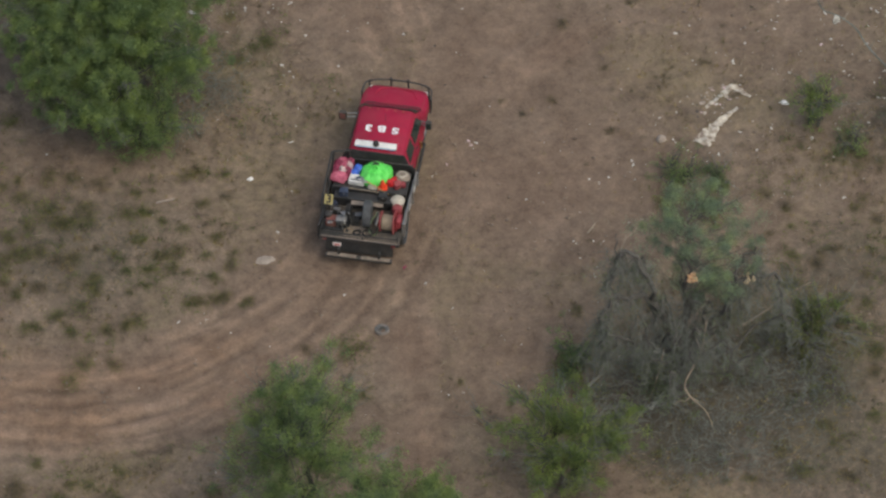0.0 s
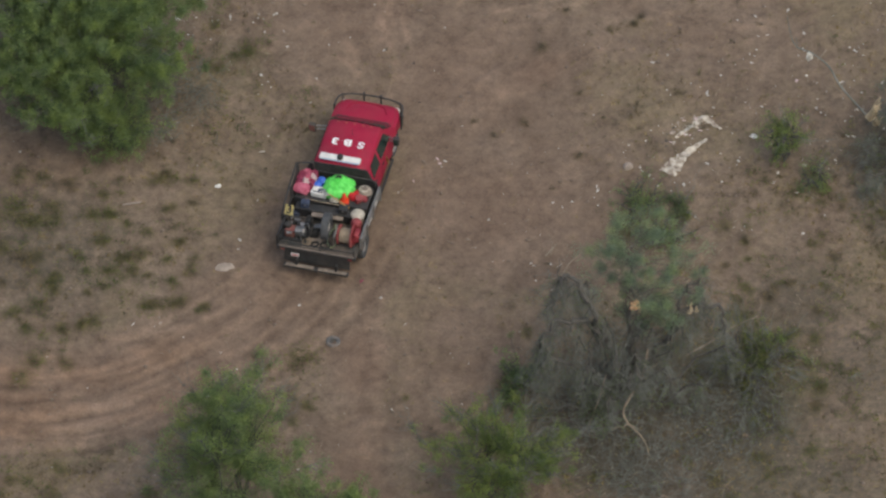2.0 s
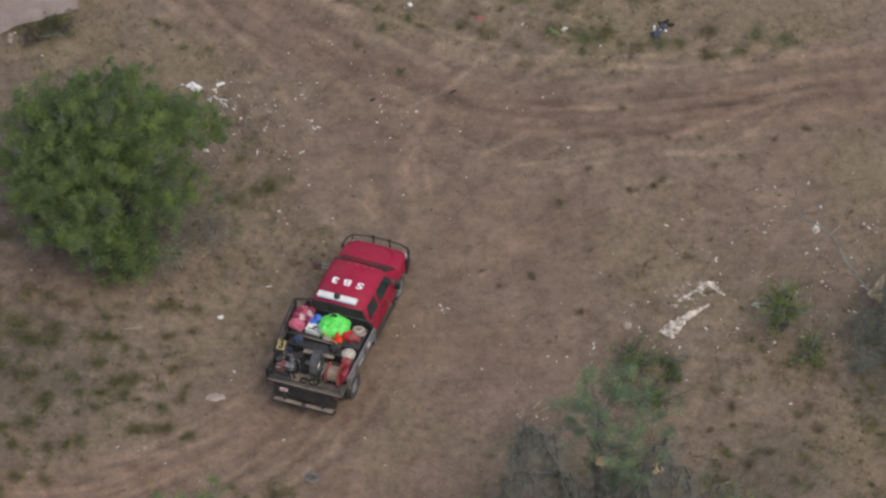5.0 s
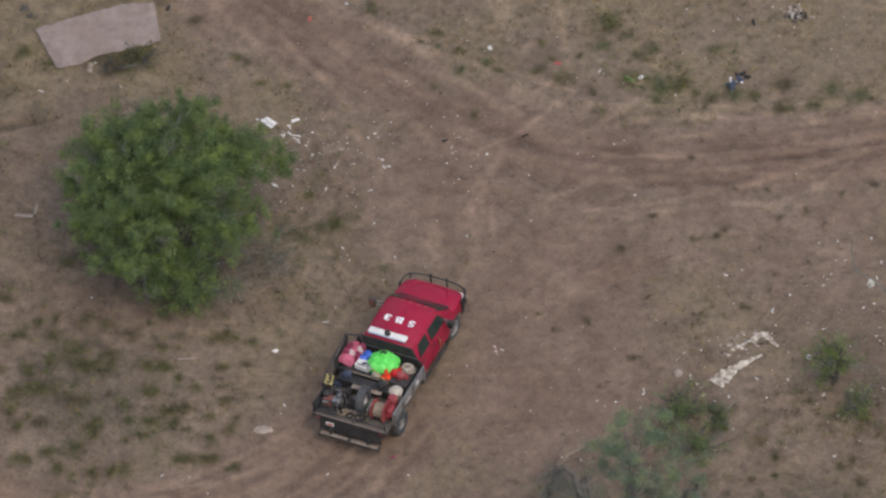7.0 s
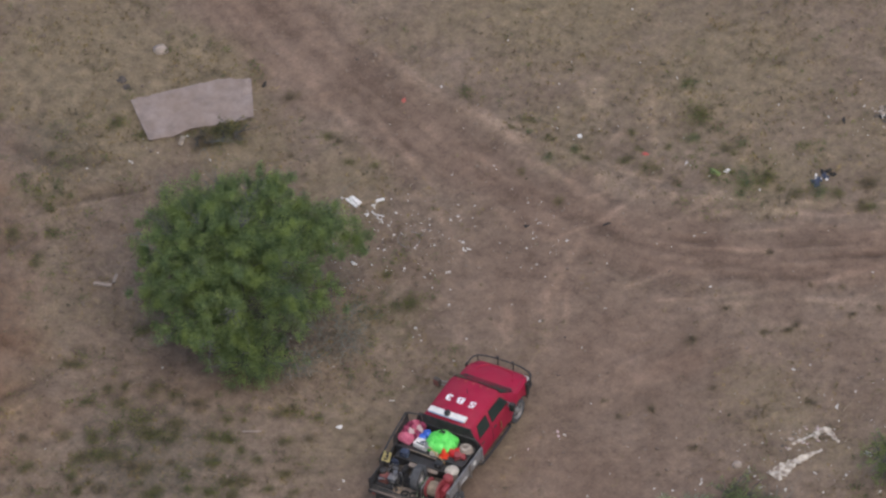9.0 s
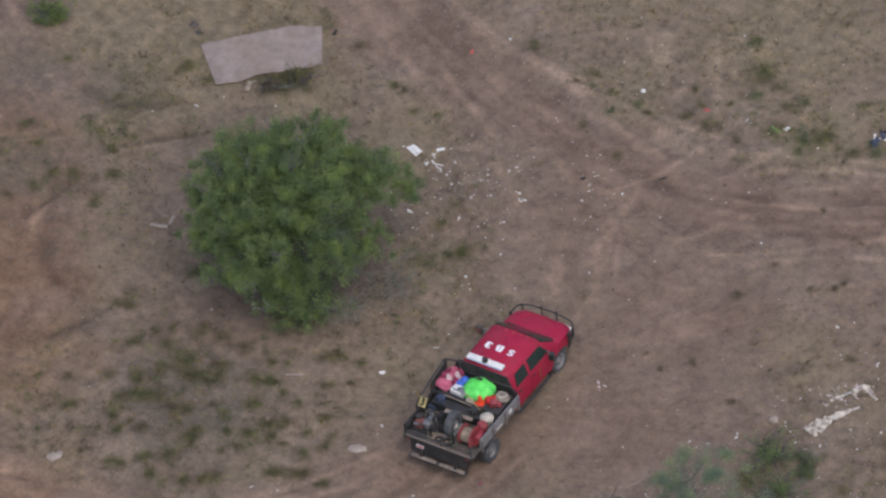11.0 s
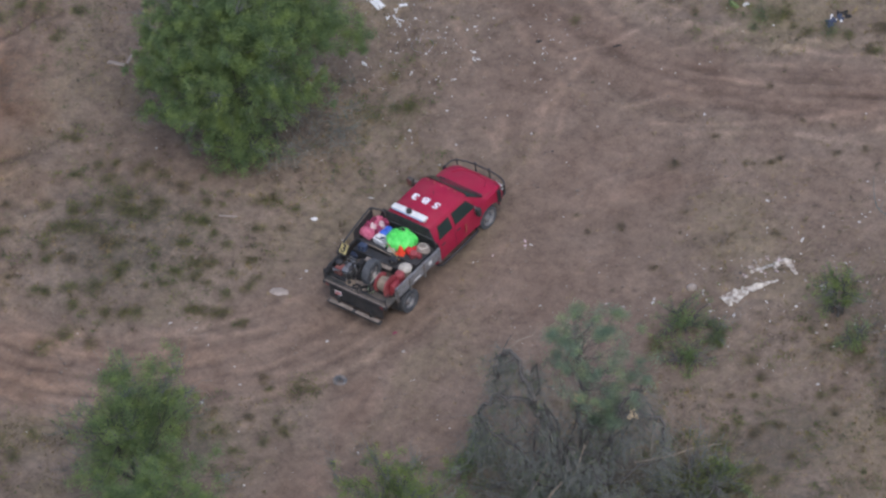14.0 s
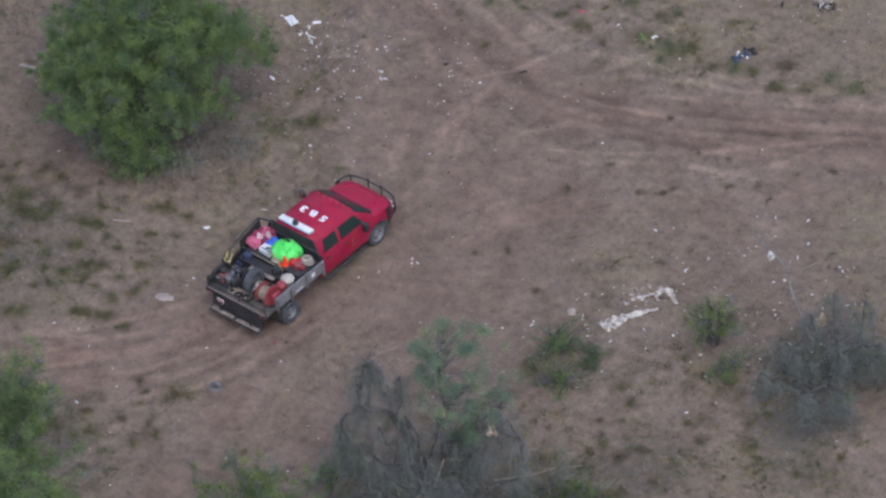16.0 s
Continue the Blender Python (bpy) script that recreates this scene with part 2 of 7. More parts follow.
AMBER = surface("faded_marker_plastic", (0.36, 0.06, 0.05), (0.46, 0.12, 0.09), 6, 0.5, 0, 30, 0)


def glass():
    m, n, l, b = material("dark_window_glass")
    b.inputs["Base Color"].default_value = (0.020, 0.034, 0.030, 1)
    l.new(ramp(n, l, noise_node(n, l, 5, 4), [(0.3, (0.05, 0.05, 0.05)), (0.8, (0.30, 0.30, 0.30))]), b.inputs["Roughness"])
    b.inputs["Specular IOR Level"].default_value = 0.5
    return m


GLASS = glass()


# ---- mesh tools ----
def mesh_of(name, verts, faces, mat, smooth=False):
    me = bpy.data.meshes.new(name)
    me.from_pydata([tuple(v) for v in verts], [], [tuple(f) for f in faces])
    me.materials.append(mat)
    if smooth:
        me.polygons.foreach_set("use_smooth", [True] * len(me.polygons))
        me.set_sharp_from_angle(angle=radians(38))
    me.update()
    return me


def part(name, bm, mat=None, parent=None, label="", smooth=True):
    """One mesh object from a bmesh or a ready mesh, under a thing or a part."""
    if isinstance(bm, bmesh.types.BMesh):
        me = bpy.data.meshes.new(name)
        bmesh.ops.recalc_face_normals(bm, faces=bm.faces)
        bm.to_mesh(me)
        bm.free()
        me.materials.append(mat)
        if smooth:
            me.polygons.foreach_set("use_smooth", [True] * len(me.polygons))
            me.set_sharp_from_angle(angle=radians(38))
    else:
        me = bm
    ob = new(name, me)
    if parent is not None:
        ob.parent = parent
    if label:
        ob["label"] = label
    return ob


def empty(name, m, label, category, group="", kind=""):
    ob = new(name)
    ob.matrix_world = m
    return tagged(ob, label, category, group, kind)


def box(size, at=(0, 0, 0), turn=(0, 0, 0), bevel=0.01, bm=None, taper=1.0):
    bm = bm or bmesh.new()
    made = bmesh.ops.create_cube(bm, size=1)["verts"]
    for v in made:
        k = taper if v.co.z > 0 else 1.0
        v.co.x, v.co.y, v.co.z = v.co.x * size[0] * k, v.co.y * size[1] * k, v.co.z * size[2]
    if bevel:
        edges = list({e for v in made for e in v.link_edges})
        made = bmesh.ops.bevel(bm, geom=edges + made, offset=bevel, segments=2, affect="EDGES", profile=0.6)["verts"]
    bmesh.ops.transform(bm, matrix=pose(*at, *turn), verts=list(made))
    return bm


def tube(bm, pts, r0, r1=None, sides=8):
    """A tapering tube through points."""
    r1 = r0 if r1 is None else r1
    pts = [Vector(p) for p in pts]
    rings, ref = [], Vector((0.13, 0.27, 0.95))
    for i, p in enumerate(pts):
        d = (pts[min(i + 1, len(pts) - 1)] - pts[max(i - 1, 0)]).normalized()
        a = d.cross(ref)
        if a.length < 0.05:
            a = d.cross(Vector((1, 0, 0)))
        a.normalize()
        c = d.cross(a)
        r = r0 + (r1 - r0) * i / max(len(pts) - 1, 1)
        rings.append([bm.verts.new(p + (a * math.cos(k * math.tau / sides) + c * math.sin(k * math.tau / sides)) * r) for k in range(sides)])
    for u, w in zip(rings, rings[1:]):
        for k in range(sides):
            bm.faces.new((u[k], u[(k + 1) % sides], w[(k + 1) % sides], w[k]))
    bm.faces.new(rings[0][::-1])
    bm.faces.new(rings[-1])
    return bm


def lathe(profile, sides=24, axis="Z", at=(0, 0, 0), bm=None):
    """A turned body from (radius, height) pairs, about z or x."""
    bm = bm or bmesh.new()
    rings = []
    for r, h in profile:
        ring = []
        for k in range(sides):
            a = k * math.tau / sides
            p = (r * math.cos(a), r * math.sin(a), h) if axis == "Z" else (h, r * math.cos(a), r * math.sin(a))
            ring.append(bm.verts.new(Vector(p) + Vector(at)))
        rings.append(ring)
    for u, w in zip(rings, rings[1:]):
        for k in range(sides):
            bm.faces.new((u[k], u[(k + 1) % sides], w[(k + 1) % sides], w[k]))
    for ring in (rings[0], rings[-1]):
        if (ring[0].co - ring[sides // 2].co).length > 1e-4:
            bm.faces.new(ring)
    return bm


def lump(size, seed, rough=0.25, level=2, at=(0, 0, 0), freq=2.2, flat=True):
    """A soft crumpled body: a sphere pushed about by noise, flattened below."""
    bm = bmesh.new()
    bmesh.ops.create_icosphere(bm, subdivisions=level, radius=1.0)
    off = Vector((seed * 3.7, seed * 1.3, seed * 7.1))
    for v in bm.verts:
        d = 1 + rough * (noise.noise(v.co * freq + off) * 1.4 + noise.noise(v.co * freq * 2.6 + off) * 0.7)
        v.co = v.co * d
        if flat and v.co.z < -0.55:
            v.co.z = -0.55
        v.co = Vector((v.co.x * size[0] / 2 + at[0], v.co.y * size[1] / 2 + at[1], (v.co.z + 0.55) * size[2] / 1.55 + at[2]))
    return bm


def text_mesh(words, size, depth, mat, bold=0.0):
    cu = bpy.data.curves.new("letters", "FONT")
    cu.body, cu.size, cu.extrude, cu.offset, cu.align_x, cu.align_y = words, size, depth, bold, "CENTER", "CENTER"
    ob = bpy.data.objects.new("letters", cu)
    scene.collection.objects.link(ob)
    me = bpy.data.meshes.new_from_object(ob)
    bpy.data.objects.remove(ob)
    me.materials.clear()
    me.materials.append(mat)
    return me


# ---- the ground: one sheet to the horizon ----
TABLES = {}


def lattice(x, y, seed):
    """Smooth value noise on arrays, 0 to 1."""
    if seed not in TABLES:
        TABLES[seed] = np.random.RandomState(seed).rand(256, 256)
    table = TABLES[seed]
    xi, yi = np.floor(x).astype(int), np.floor(y).astype(int)
    u, v = x - xi, y - yi
    u, v = u * u * (3 - 2 * u), v * v * (3 - 2 * v)
    g = lambda a, b: table[(xi + a) % 256, (yi + b) % 256]
    return (g(0, 0) * (1 - u) + g(1, 0) * u) * (1 - v) + (g(0, 1) * (1 - u) + g(1, 1) * u) * v


def layers(x, y, seed, octaves=4):
    total, amp = 0, 0.5
    for k in range(octaves):
        total, amp, x, y = total + amp * lattice(x + 17 * k, y - 31 * k, seed + k), amp * 0.5, x * 2.03, y * 2.03
    return total / (1 - 0.5 ** octaves)


# wheel tracks: half width, then the line that they follow
TRACKS = [
    (2.5, [(-30, -13.5), (-16, -11), (-9.7, -10.0), (-7.2, -9.6), (-5, -8.7), (-2.8, -6.7), (-1.1, -4.5), (-0.2, -1.5), (0.1, 2.5)]),
    (2.0, [(30, 23), (14, 15.8), (10, 14.0), (8.2, 12.9), (6, 11.9), (3.5, 10.8), (1.5, 10.3), (-1, 10.3), (-3, 10.7), (-4.8, 11.2), (-6.6, 11.8), (-8.4, 12.5), (-10.4, 13.1), (-13.5, 14.6), (-30, 25)]),
    (1.3, [(4.0, -24), (3.3, -14), (2.4, -9), (1.6, -5), (1.2, 0)]),
    (1.6, [(1.2, 1.5), (3.6, 5.4), (7.5, 9.2), (13, 12)]),
    (1.5, [(-14.5, -9), (-15.6, -3), (-16.6, 1.5), (-19.5, 6.5), (-26, 12)]),
]


# pale scrapes left by spinning wheels
SCAR_LINES = [
    [(-1.75, 6.35), (-1.0, 4.85)], [(-1.15, 8.3), (-0.5, 6.7)], [(0.1, 5.1), (0.9, 4.0)], [(-0.35, 7.9), (0.35, 6.3)], [(-1.5, 14.9), (-1.9, 13.9)],
    [(2.1, 15.2), (2.3, 14.3)], [(-6.2, -8.6), (-4.4, -7.6), (-2.7, -6.0)], [(-0.5, 10.87), (-0.15, 11.78), (0.32, 12.85)], [(-0.18, 13.58), (-1.02, 15.09), (-2.06, 17.05)], [(-5.04, 13.5), (-2.88, 13.2), (-0.79, 12.8), (1.28, 13.1)],
    [(-3.41, 16.29), (-2.45, 14.3)], [(3.21, 11.73), (5.35, 12.78), (7.88, 14.23)], [(3.02, 10.89), (5.25, 11.72), (9.12, 13.92)], [(-8.8, -10.6), (-6.6, -10.2), (-4.4, -9.2)], [(-9.4, -9.2), (-7.2, -8.9), (-5.2, -8.0)], [(-3.2, -8.2), (-1.6, -6.4), (-0.8, -4.6)],
    [(-7.2, 14.0), (-4.9, 13.0), (-2.7, 12.0), (-1.4, 11.4), (-0.7, 12.7), (0.0, 14.0)], [(-1.5, 16.0), (-0.6, 14.4)], [(-3.9, 15.9), (-2.1, 13.9)], [(1.2, 11.3), (2.4, 12.9), (5.3, 13.9), (8.6, 15.6)], [(2.5, 8.2), (4.8, 9.5), (6.6, 10.8), (9.4, 13.5)],
    [(-1.8, 9.2), (-0.4, 10.9)], [(-0.7, 16.7), (0.5, 16.1), (2.7, 16.1), (4.9, 15.8)], [(7.3, 10.2), (8.7, 11.6), (9.4, 13.6)], [(-9.4, -11.1), (-6.8, -11.0), (-4.6, -10.3), (-3.0, -8.8)], [(-9.7, -9.1), (-7.7, -8.8), (-5.9, -8.2), (-4.2, -7.0)], [(-5.5, -7.9), (-4.0, -6.5), (-2.9, -4.9)],
    [(-19.3, 3.8), (-18.1, 4.5), (-17.3, 5.3), (-16.6, 6.2), (-16.1, 7.2)], [(-16.2, 4.8), (-15.5, 5.4), (-14.4, 6.3), (-13.3, 7.1)], [(-17.1, -0.9), (-16.4, -0.1), (-16.9, 1.1), (-16.8, 2.2), (-16.4, 3.5)], [(-20.0, 6.0), (-19.1, 5.5), (-18.0, 5.7)],
    [(-15.7, -1.5), (-15.2, -0.9)], [(-13.4, -3.5), (-13.0, -2.6)], [(-11.2, -10.3), (-8.8, -10.4), (-6.7, -10.1)], [(-10.9, -9.1), (-9.9, -9.6), (-8.1, -9.4)], [(-5.3, -6.8), (-3.6, -5.8), (-1.3, -4.1)],
]
# broad pale wheel lines, and dark ones, at the junction and up the far trail
WHEEL_LINES = [
    [(-1.51, 6.25), (-0.77, 4.73)], [(-1.7, 5.53), (-1.26, 5.31)], [(-0.76, 7.2), (0.44, 4.95)], [(-1.06, 8.51), (-0.39, 7.21)], [(0.17, 4.33), (0.63, 3.74)], [(-0.77, 10.19), (-0.79, 8.61), (-0.62, 7.64)],
    [(0.18, 12.39), (-0.41, 11.24)], [(2.25, 13.21), (1.27, 11.25)], [(4.03, 13.0), (2.34, 12.2), (1.59, 11.38)], [(7.92, 15.06), (5.94, 13.75), (4.03, 13.0)], [(9.36, 11.85), (6.66, 10.91), (4.86, 9.55)], [(8.59, 10.76), (6.22, 9.83), (3.73, 8.33)],
    [(8.87, 12.95), (7.68, 11.96), (6.55, 10.74)], [(1.43, 8.45), (2.83, 10.3)], [(-6.63, 13.66), (-4.67, 13.11), (-2.5, 12.91)], [(-4.1, 12.28), (-1.99, 11.8), (-0.89, 11.45)], [(-10.25, 14.88), (-8.33, 14.05), (-6.58, 13.54)], [(-10.04, 12.84), (-7.82, 11.34), (-6.13, 10.17)],
    [(-11.54, 12.78), (-9.41, 11.5), (-7.72, 10.33)], [(-14.26, 13.3), (-12.45, 12.69)], [(-1.82, 16.34), (-0.74, 14.39)], [(-3.63, 16.16), (-2.95, 15.11)], [(-5.82, 9.5), (-3.93, 7.89)], [(-3.8, 10.04), (-2.92, 9.34)],
]
DARK_LINES = [
    [(-12.17, 14.13), (-10.15, 13.06), (-8.03, 11.79)], [(-11.53, 14.38), (-8.98, 13.0), (-6.43, 11.62)], [(-10.99, 14.86), (-8.55, 13.7)], [(-4.62, 13.39), (-2.55, 13.02), (-0.5, 12.65)], [(3.15, 13.3), (5.73, 13.8), (8.03, 14.84)], [(5.52, 11.37), (7.05, 12.1), (8.67, 13.39)],
    [(-0.09, 15.44), (0.87, 15.82)], [(-17.2, 5.54), (-16.19, 6.99), (-14.85, 7.78)], [(-16.77, 4.66), (-15.7, 5.6)], [(-4.34, 9.56), (-3.75, 10.32)], [(0.84, 10.56), (2.84, 11.09)], [(3.35, 9.99), (5.13, 10.17)],
]
# washed-out gullies beside the far trail, their hollows painted dark like shade
GULLY_LINES = [[(-16.0, 7.3), (-17.0, 6.8), (-17.8, 6.6), (-18.6, 6.9)], [(-15.6, 5.8), (-15.0, 6.2), (-14.5, 6.4)], [(-17.3, 1.4), (-17.0, 2.3), (-16.5, 3.4)], [(-16.2, 0.5), (-15.6, -0.4), (-14.9, -0.8)], [(-14.0, -3.0), (-13.4, -2.0)]]


def along(track, x, y):
    """How far points lie beside a line, and how far along it."""
    best = np.full(x.shape, 1e9)
    side, run, total = np.zeros(x.shape), np.zeros(x.shape), 0.0
    for (ax, ay), (bx, by) in zip(track, track[1:]):
        dx, dy = bx - ax, by - ay
        size = math.hypot(dx, dy)
        k = np.clip(((x - ax) * dx + (y - ay) * dy) / size**2, 0, 1)
        off = np.hypot(x - ax - k * dx, y - ay - k * dy)
        near = off < best
        s = ((x - ax) * dy - (y - ay) * dx) / size
        best = np.where(near, off, best)
        side = np.where(near, np.sign(s) * off, side)
        run = np.where(near, total + k * size, run)
        total += size
    return best, side, run


def smoothed(line, steps=6):
    pts = [Vector(p) for p in line]
    out = []
    for i in range(len(pts) - 1):
        a, b, c, d = pts[max(i - 1, 0)], pts[i], pts[i + 1], pts[min(i + 2, len(pts) - 1)]
        for k in range(steps):
            t = k / steps
            out.append(0.5 * ((2 * b) + (c - a) * t + (2 * a - 5 * b + 4 * c - d) * t * t + (3 * b - a - 3 * c + d) * t**3))
    return [tuple(p) for p in out] + [tuple(pts[-1])]


TRACKS = [(w, smoothed(line)) for w, line in TRACKS]
BERM = smoothed([(-13, 16.4), (-8.7, 14.0), (-7.1, 13.7), (-5.4, 13.3), (-3.85, 13.0), (-1.8, 12.5), (0.2, 12.3), (2.6, 13.05), (5.1, 13.8), (7.6, 14.4), (9.3, 15.4), (14, 17.6)])
SCARS = [(smoothed(l, 4), 1) for l in SCAR_LINES] + [(smoothed(l, 4), -1) for l in GULLY_LINES]


def beside(line, off):
    """A line that runs beside another one."""
    out = []
    for i, p in enumerate(line):
        a, b = Vector(line[max(i - 1, 0)]), Vector(line[min(i + 1, len(line) - 1)])
        d = (b - a).normalized()
        out.append((p[0] + d.y * off, p[1] - d.x * off))
    return out


# pale and dark wheel ruts along the near track
for off in (-1.7, -1.0, -0.2, 0.5, 1.2, 1.9):
    SCARS.append((beside(TRACKS[0][1][6:-6], off), 0.6))
    SCARS.append((beside(TRACKS[0][1][6:-6], off + 0.24), -0.6))
SCARS += [(smoothed(l, 4), 0.99) for l in WHEEL_LINES] + [(smoothed(l, 4), -0.8) for l in DARK_LINES]


def spread(x, y, spots):
    """Soft round patches: x, y, radius, amount."""
    total = np.zeros(x.shape)
    for px, py, r, amount in spots:
        total = np.maximum(total, amount * np.clip(1.25 - np.hypot(x - px, y - py) / r, 0, 1))
    return total


def ground_fields(x, y):
    wob = (layers(x * 0.5, y * 0.5, 3, 3) - 0.5) * 1.6
    bare, streak_shade, ruts = np.zeros(x.shape), np.full(x.shape, 0.5), np.zeros(x.shape)
    for k, (w, line) in enumerate(TRACKS):
        off, side, run = along(line, x, y)
        here = np.clip((w + wob * 0.8 - off) / 1.3, 0, 1) * np.clip(run / 4.0, 0, 1) * np.clip((run.max() - run) / 4.0, 0, 1)
        here *= np.clip(layers(x * 0.4, y * 0.4, 90 + k, 2) * 1.9 - 0.15, 0.8 if k < 2 else 0.3, 1)
        lines = 0.55 * layers(side * 2.2 + 40, run * 0.22, 20 + k, 3) + 0.45 * layers(side * 5.0, run * 0.6, 40 + k, 3)
        lines = np.clip(0.5 + (lines - 0.5) * 2.5, 0, 1)
        ruts = ruts * (1 - here) + (lines - 0.5) * here
        streak_shade = streak_shade * (1 - here) + (0.5 + (0.09, -0.07, 0, 0, 0)[k] + (lines - 0.5) * (0.56, 0.5, 0.35, 0.4, 0.6)[k]) * here
        bare = np.maximum(bare, here)
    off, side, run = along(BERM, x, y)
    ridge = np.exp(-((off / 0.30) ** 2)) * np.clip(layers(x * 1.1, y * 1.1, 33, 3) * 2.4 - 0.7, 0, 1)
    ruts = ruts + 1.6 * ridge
    # light and shade painted on the bank: pale crest, dark strip along one side
    streak_shade = streak_shade + 0.26 * ridge
    streak_shade = streak_shade - 0.16 * np.exp(-(((side - 0.55) / 0.30) ** 2)) * np.clip(layers(x * 1.3, y * 1.3, 35, 3) * 2.4 - 0.8, 0, 1)
    for line, sign in SCARS:
        lx, ly = [p[0] for p in line], [p[1] for p in line]
        near = (x > min(lx) - 0.4) & (x < max(lx) + 0.4) & (y > min(ly) - 0.4) & (y < max(ly) + 0.4)
        if not near.any():
            continue
        off, side, run = along(line, x[near], y[near])
        broken = np.clip(layers(x[near] * 1.8, y[near] * 1.8, 34, 2) * 2.0 - 0.35, 0, 1)
        if abs(sign) < 1:
            broken = np.clip(layers(x[near] * 1.2, y[near] * 1.2, 36, 3) * 3.0 - 0.9, 0.45, 1)
        scar = 0.9 * np.exp(-((off / (0.085 if sign == 1 else 0.14)) ** 2)) * broken * abs(sign)
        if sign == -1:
            # shade painted into the gully's hollow, on top of the lowered ground
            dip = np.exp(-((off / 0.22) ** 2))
            streak_shade[near] = streak_shade[near] - 0.34 * dip
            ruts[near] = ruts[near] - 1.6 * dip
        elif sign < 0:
            streak_shade[near] = streak_shade[near] - 0.36 * scar
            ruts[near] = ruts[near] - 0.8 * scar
        else:
            streak_shade[near] = streak_shade[near] + 0.44 * scar
    bare = np.maximum(bare, spread(x, y, [(2.5, 5.5, 4.2, 0.85), (-1.5, 7.5, 3.5, 0.8), (4.5, 0.5, 4.0, 0.8), (4.5, -5.5, 3.2, 0.6), (9.5, 8.5, 3, 0.4), (-16.2, -1.6, 2.6, 0.95), (-16.6, 1.0, 1.6, 0.8), (-19.4, 5.7, 2.0, 0.8), (-9, 0.2, 2.4, 0.5), (14.5, -1.2, 3.6, 0.3)]))
    straw = np.clip(0.43 + (layers(x * 0.35, y * 0.35, 8, 4) - 0.5) * 0.9 - bare * 0.6, 0, 1)
    straw = np.maximum(straw, spread(x, y, [(0, 18, 6, 0.66), (-15, 11.5, 4, 0.9), (7, 18.5, 5, 0.45), (-6, 19, 5, 0.8), (6.5, 6.0, 3, 0.6), (-16.5, 8.8, 3.6, 0.9), (-12, 9.2, 2.6, 0.75), (-18.5, 11, 4, 0.9)]) * (1 - 0.8 * bare))
    green = spread(x, y, [(-8.5, -4.3, 5.2, 0.40), (-17.5, 4, 4.0, 0.45), (13.2, 3, 2.6, 0.42), (12.8, -4.6, 4.5, 0.72), (14.5, -0.8, 4.0, 0.45), (2.5, 13.8, 2.6, 0.42), (-4.8, 4.6, 3.0, 0.5), (8.6, 1.0, 1.6, 0.4),
                          (-14.5, 10.8, 2.6, 0.42), (-1.3, -9.6, 2.2, 0.55), (15.0, 1.0, 2.5, 0.45), (17.6, 1.6, 2.6, 0.45), (-7, -13, 3, 0.3), (9, -11, 4, 0.35)])
    mulch = spread(x, y, [(-18.5, 3.0, 3.0, 0.48), (-17.5, 7.2, 3.0, 0.46), (-15.8, 0.6, 3.0, 0.40), (-20.0, 6.5, 3.0, 0.45), (-8.5, -3.6, 5.0, 0.52), (15.5, -5.5, 4.5, 0.42), (10.0, -6.4, 3.8, 0.75), (15.5, 5.0, 3.0, 0.7), (-8.2, 2.6, 3.4, 0.6), (-0.5, -14.0, 3.2, 0.5), (7.2, -11.2, 2.2, 0.5), (12.5, 5.5, 1.8, 0.4), (13.5, -8.0, 5.0, 0.62), (14.0, -1.5, 3.5, 0.52), (16.5, -3.5, 4.0, 0.50), (13.8, 4.6, 2.8, 0.48), (10.3, -8.4, 3.0, 0.85), (12.8, -6.4, 3.4, 0.85), (15.8, -8.5, 4.0, 0.55), (8.4, -8.2, 2.0, 0.7), (-1.5, -10.2, 2.0, 0.5), (16.4, 3.0, 2.4, 0.8), (17.6, 1.2, 3.0, 0.5), (-5.6, 3.0, 1.8, 0.5)])
    rust = spread(x, y, [(-17.5, -1.5, 4.5, 0.9), (-14.5, -4.5, 3.5, 0.75), (-11.5, -9.5, 4.0, 0.55), (-7.5, -9.8, 3.0, 0.45), (-4.0, -7.8, 2.6, 0.35), (-19.5, 3.5, 3.0, 0.6)])
    return bare, np.clip(streak_shade, 0, 1), ruts, straw, green, mulch, rust


def ground_height(x, y):
    x, y = np.atleast_1d(np.asarray(x, float)), np.atleast_1d(np.asarray(y, float))
    bare, streak_shade, ruts, straw, green, mulch, rust = ground_fields(x, y)
    fine = (layers(x * 1.1, y * 1.1, 60, 4) - 0.5) * 0.16 * (1 - 0.5 * bare)
    clods = (layers(x * 4.5, y * 4.5, 70, 3) - 0.5) * 0.07 * (1 - 0.3 * bare)
    swell = (layers(x * 0.08, y * 0.08, 80, 2) - 0.5) * 0.5
    calm = np.clip(np.hypot(x + 0.1, y) / 5 - 0.3, 0, 1)
    fade = np.clip((60 - np.hypot(x, y)) / 20, 0, 1)
    return (fine + clods + ruts * 0.07 + swell * calm) * np.clip(calm + 0.35, 0, 1) * fade - 0.012


GRID = {}


def height(x, y):
    """The ground's height at one point, read off the finished sheet."""
    xs, ys, z = GRID["x"], GRID["y"], GRID["z"]
    i = min(max(int(np.searchsorted(xs, x)) - 1, 0), len(xs) - 2)
    j = min(max(int(np.searchsorted(ys, y)) - 1, 0), len(ys) - 2)
    u, v = (x - xs[i]) / (xs[i + 1] - xs[i]), (y - ys[j]) / (ys[j + 1] - ys[j])
    return float((z[j, i] * (1 - u) + z[j, i + 1] * u) * (1 - v) + (z[j + 1, i] * (1 - u) + z[j + 1, i + 1] * u) * v)


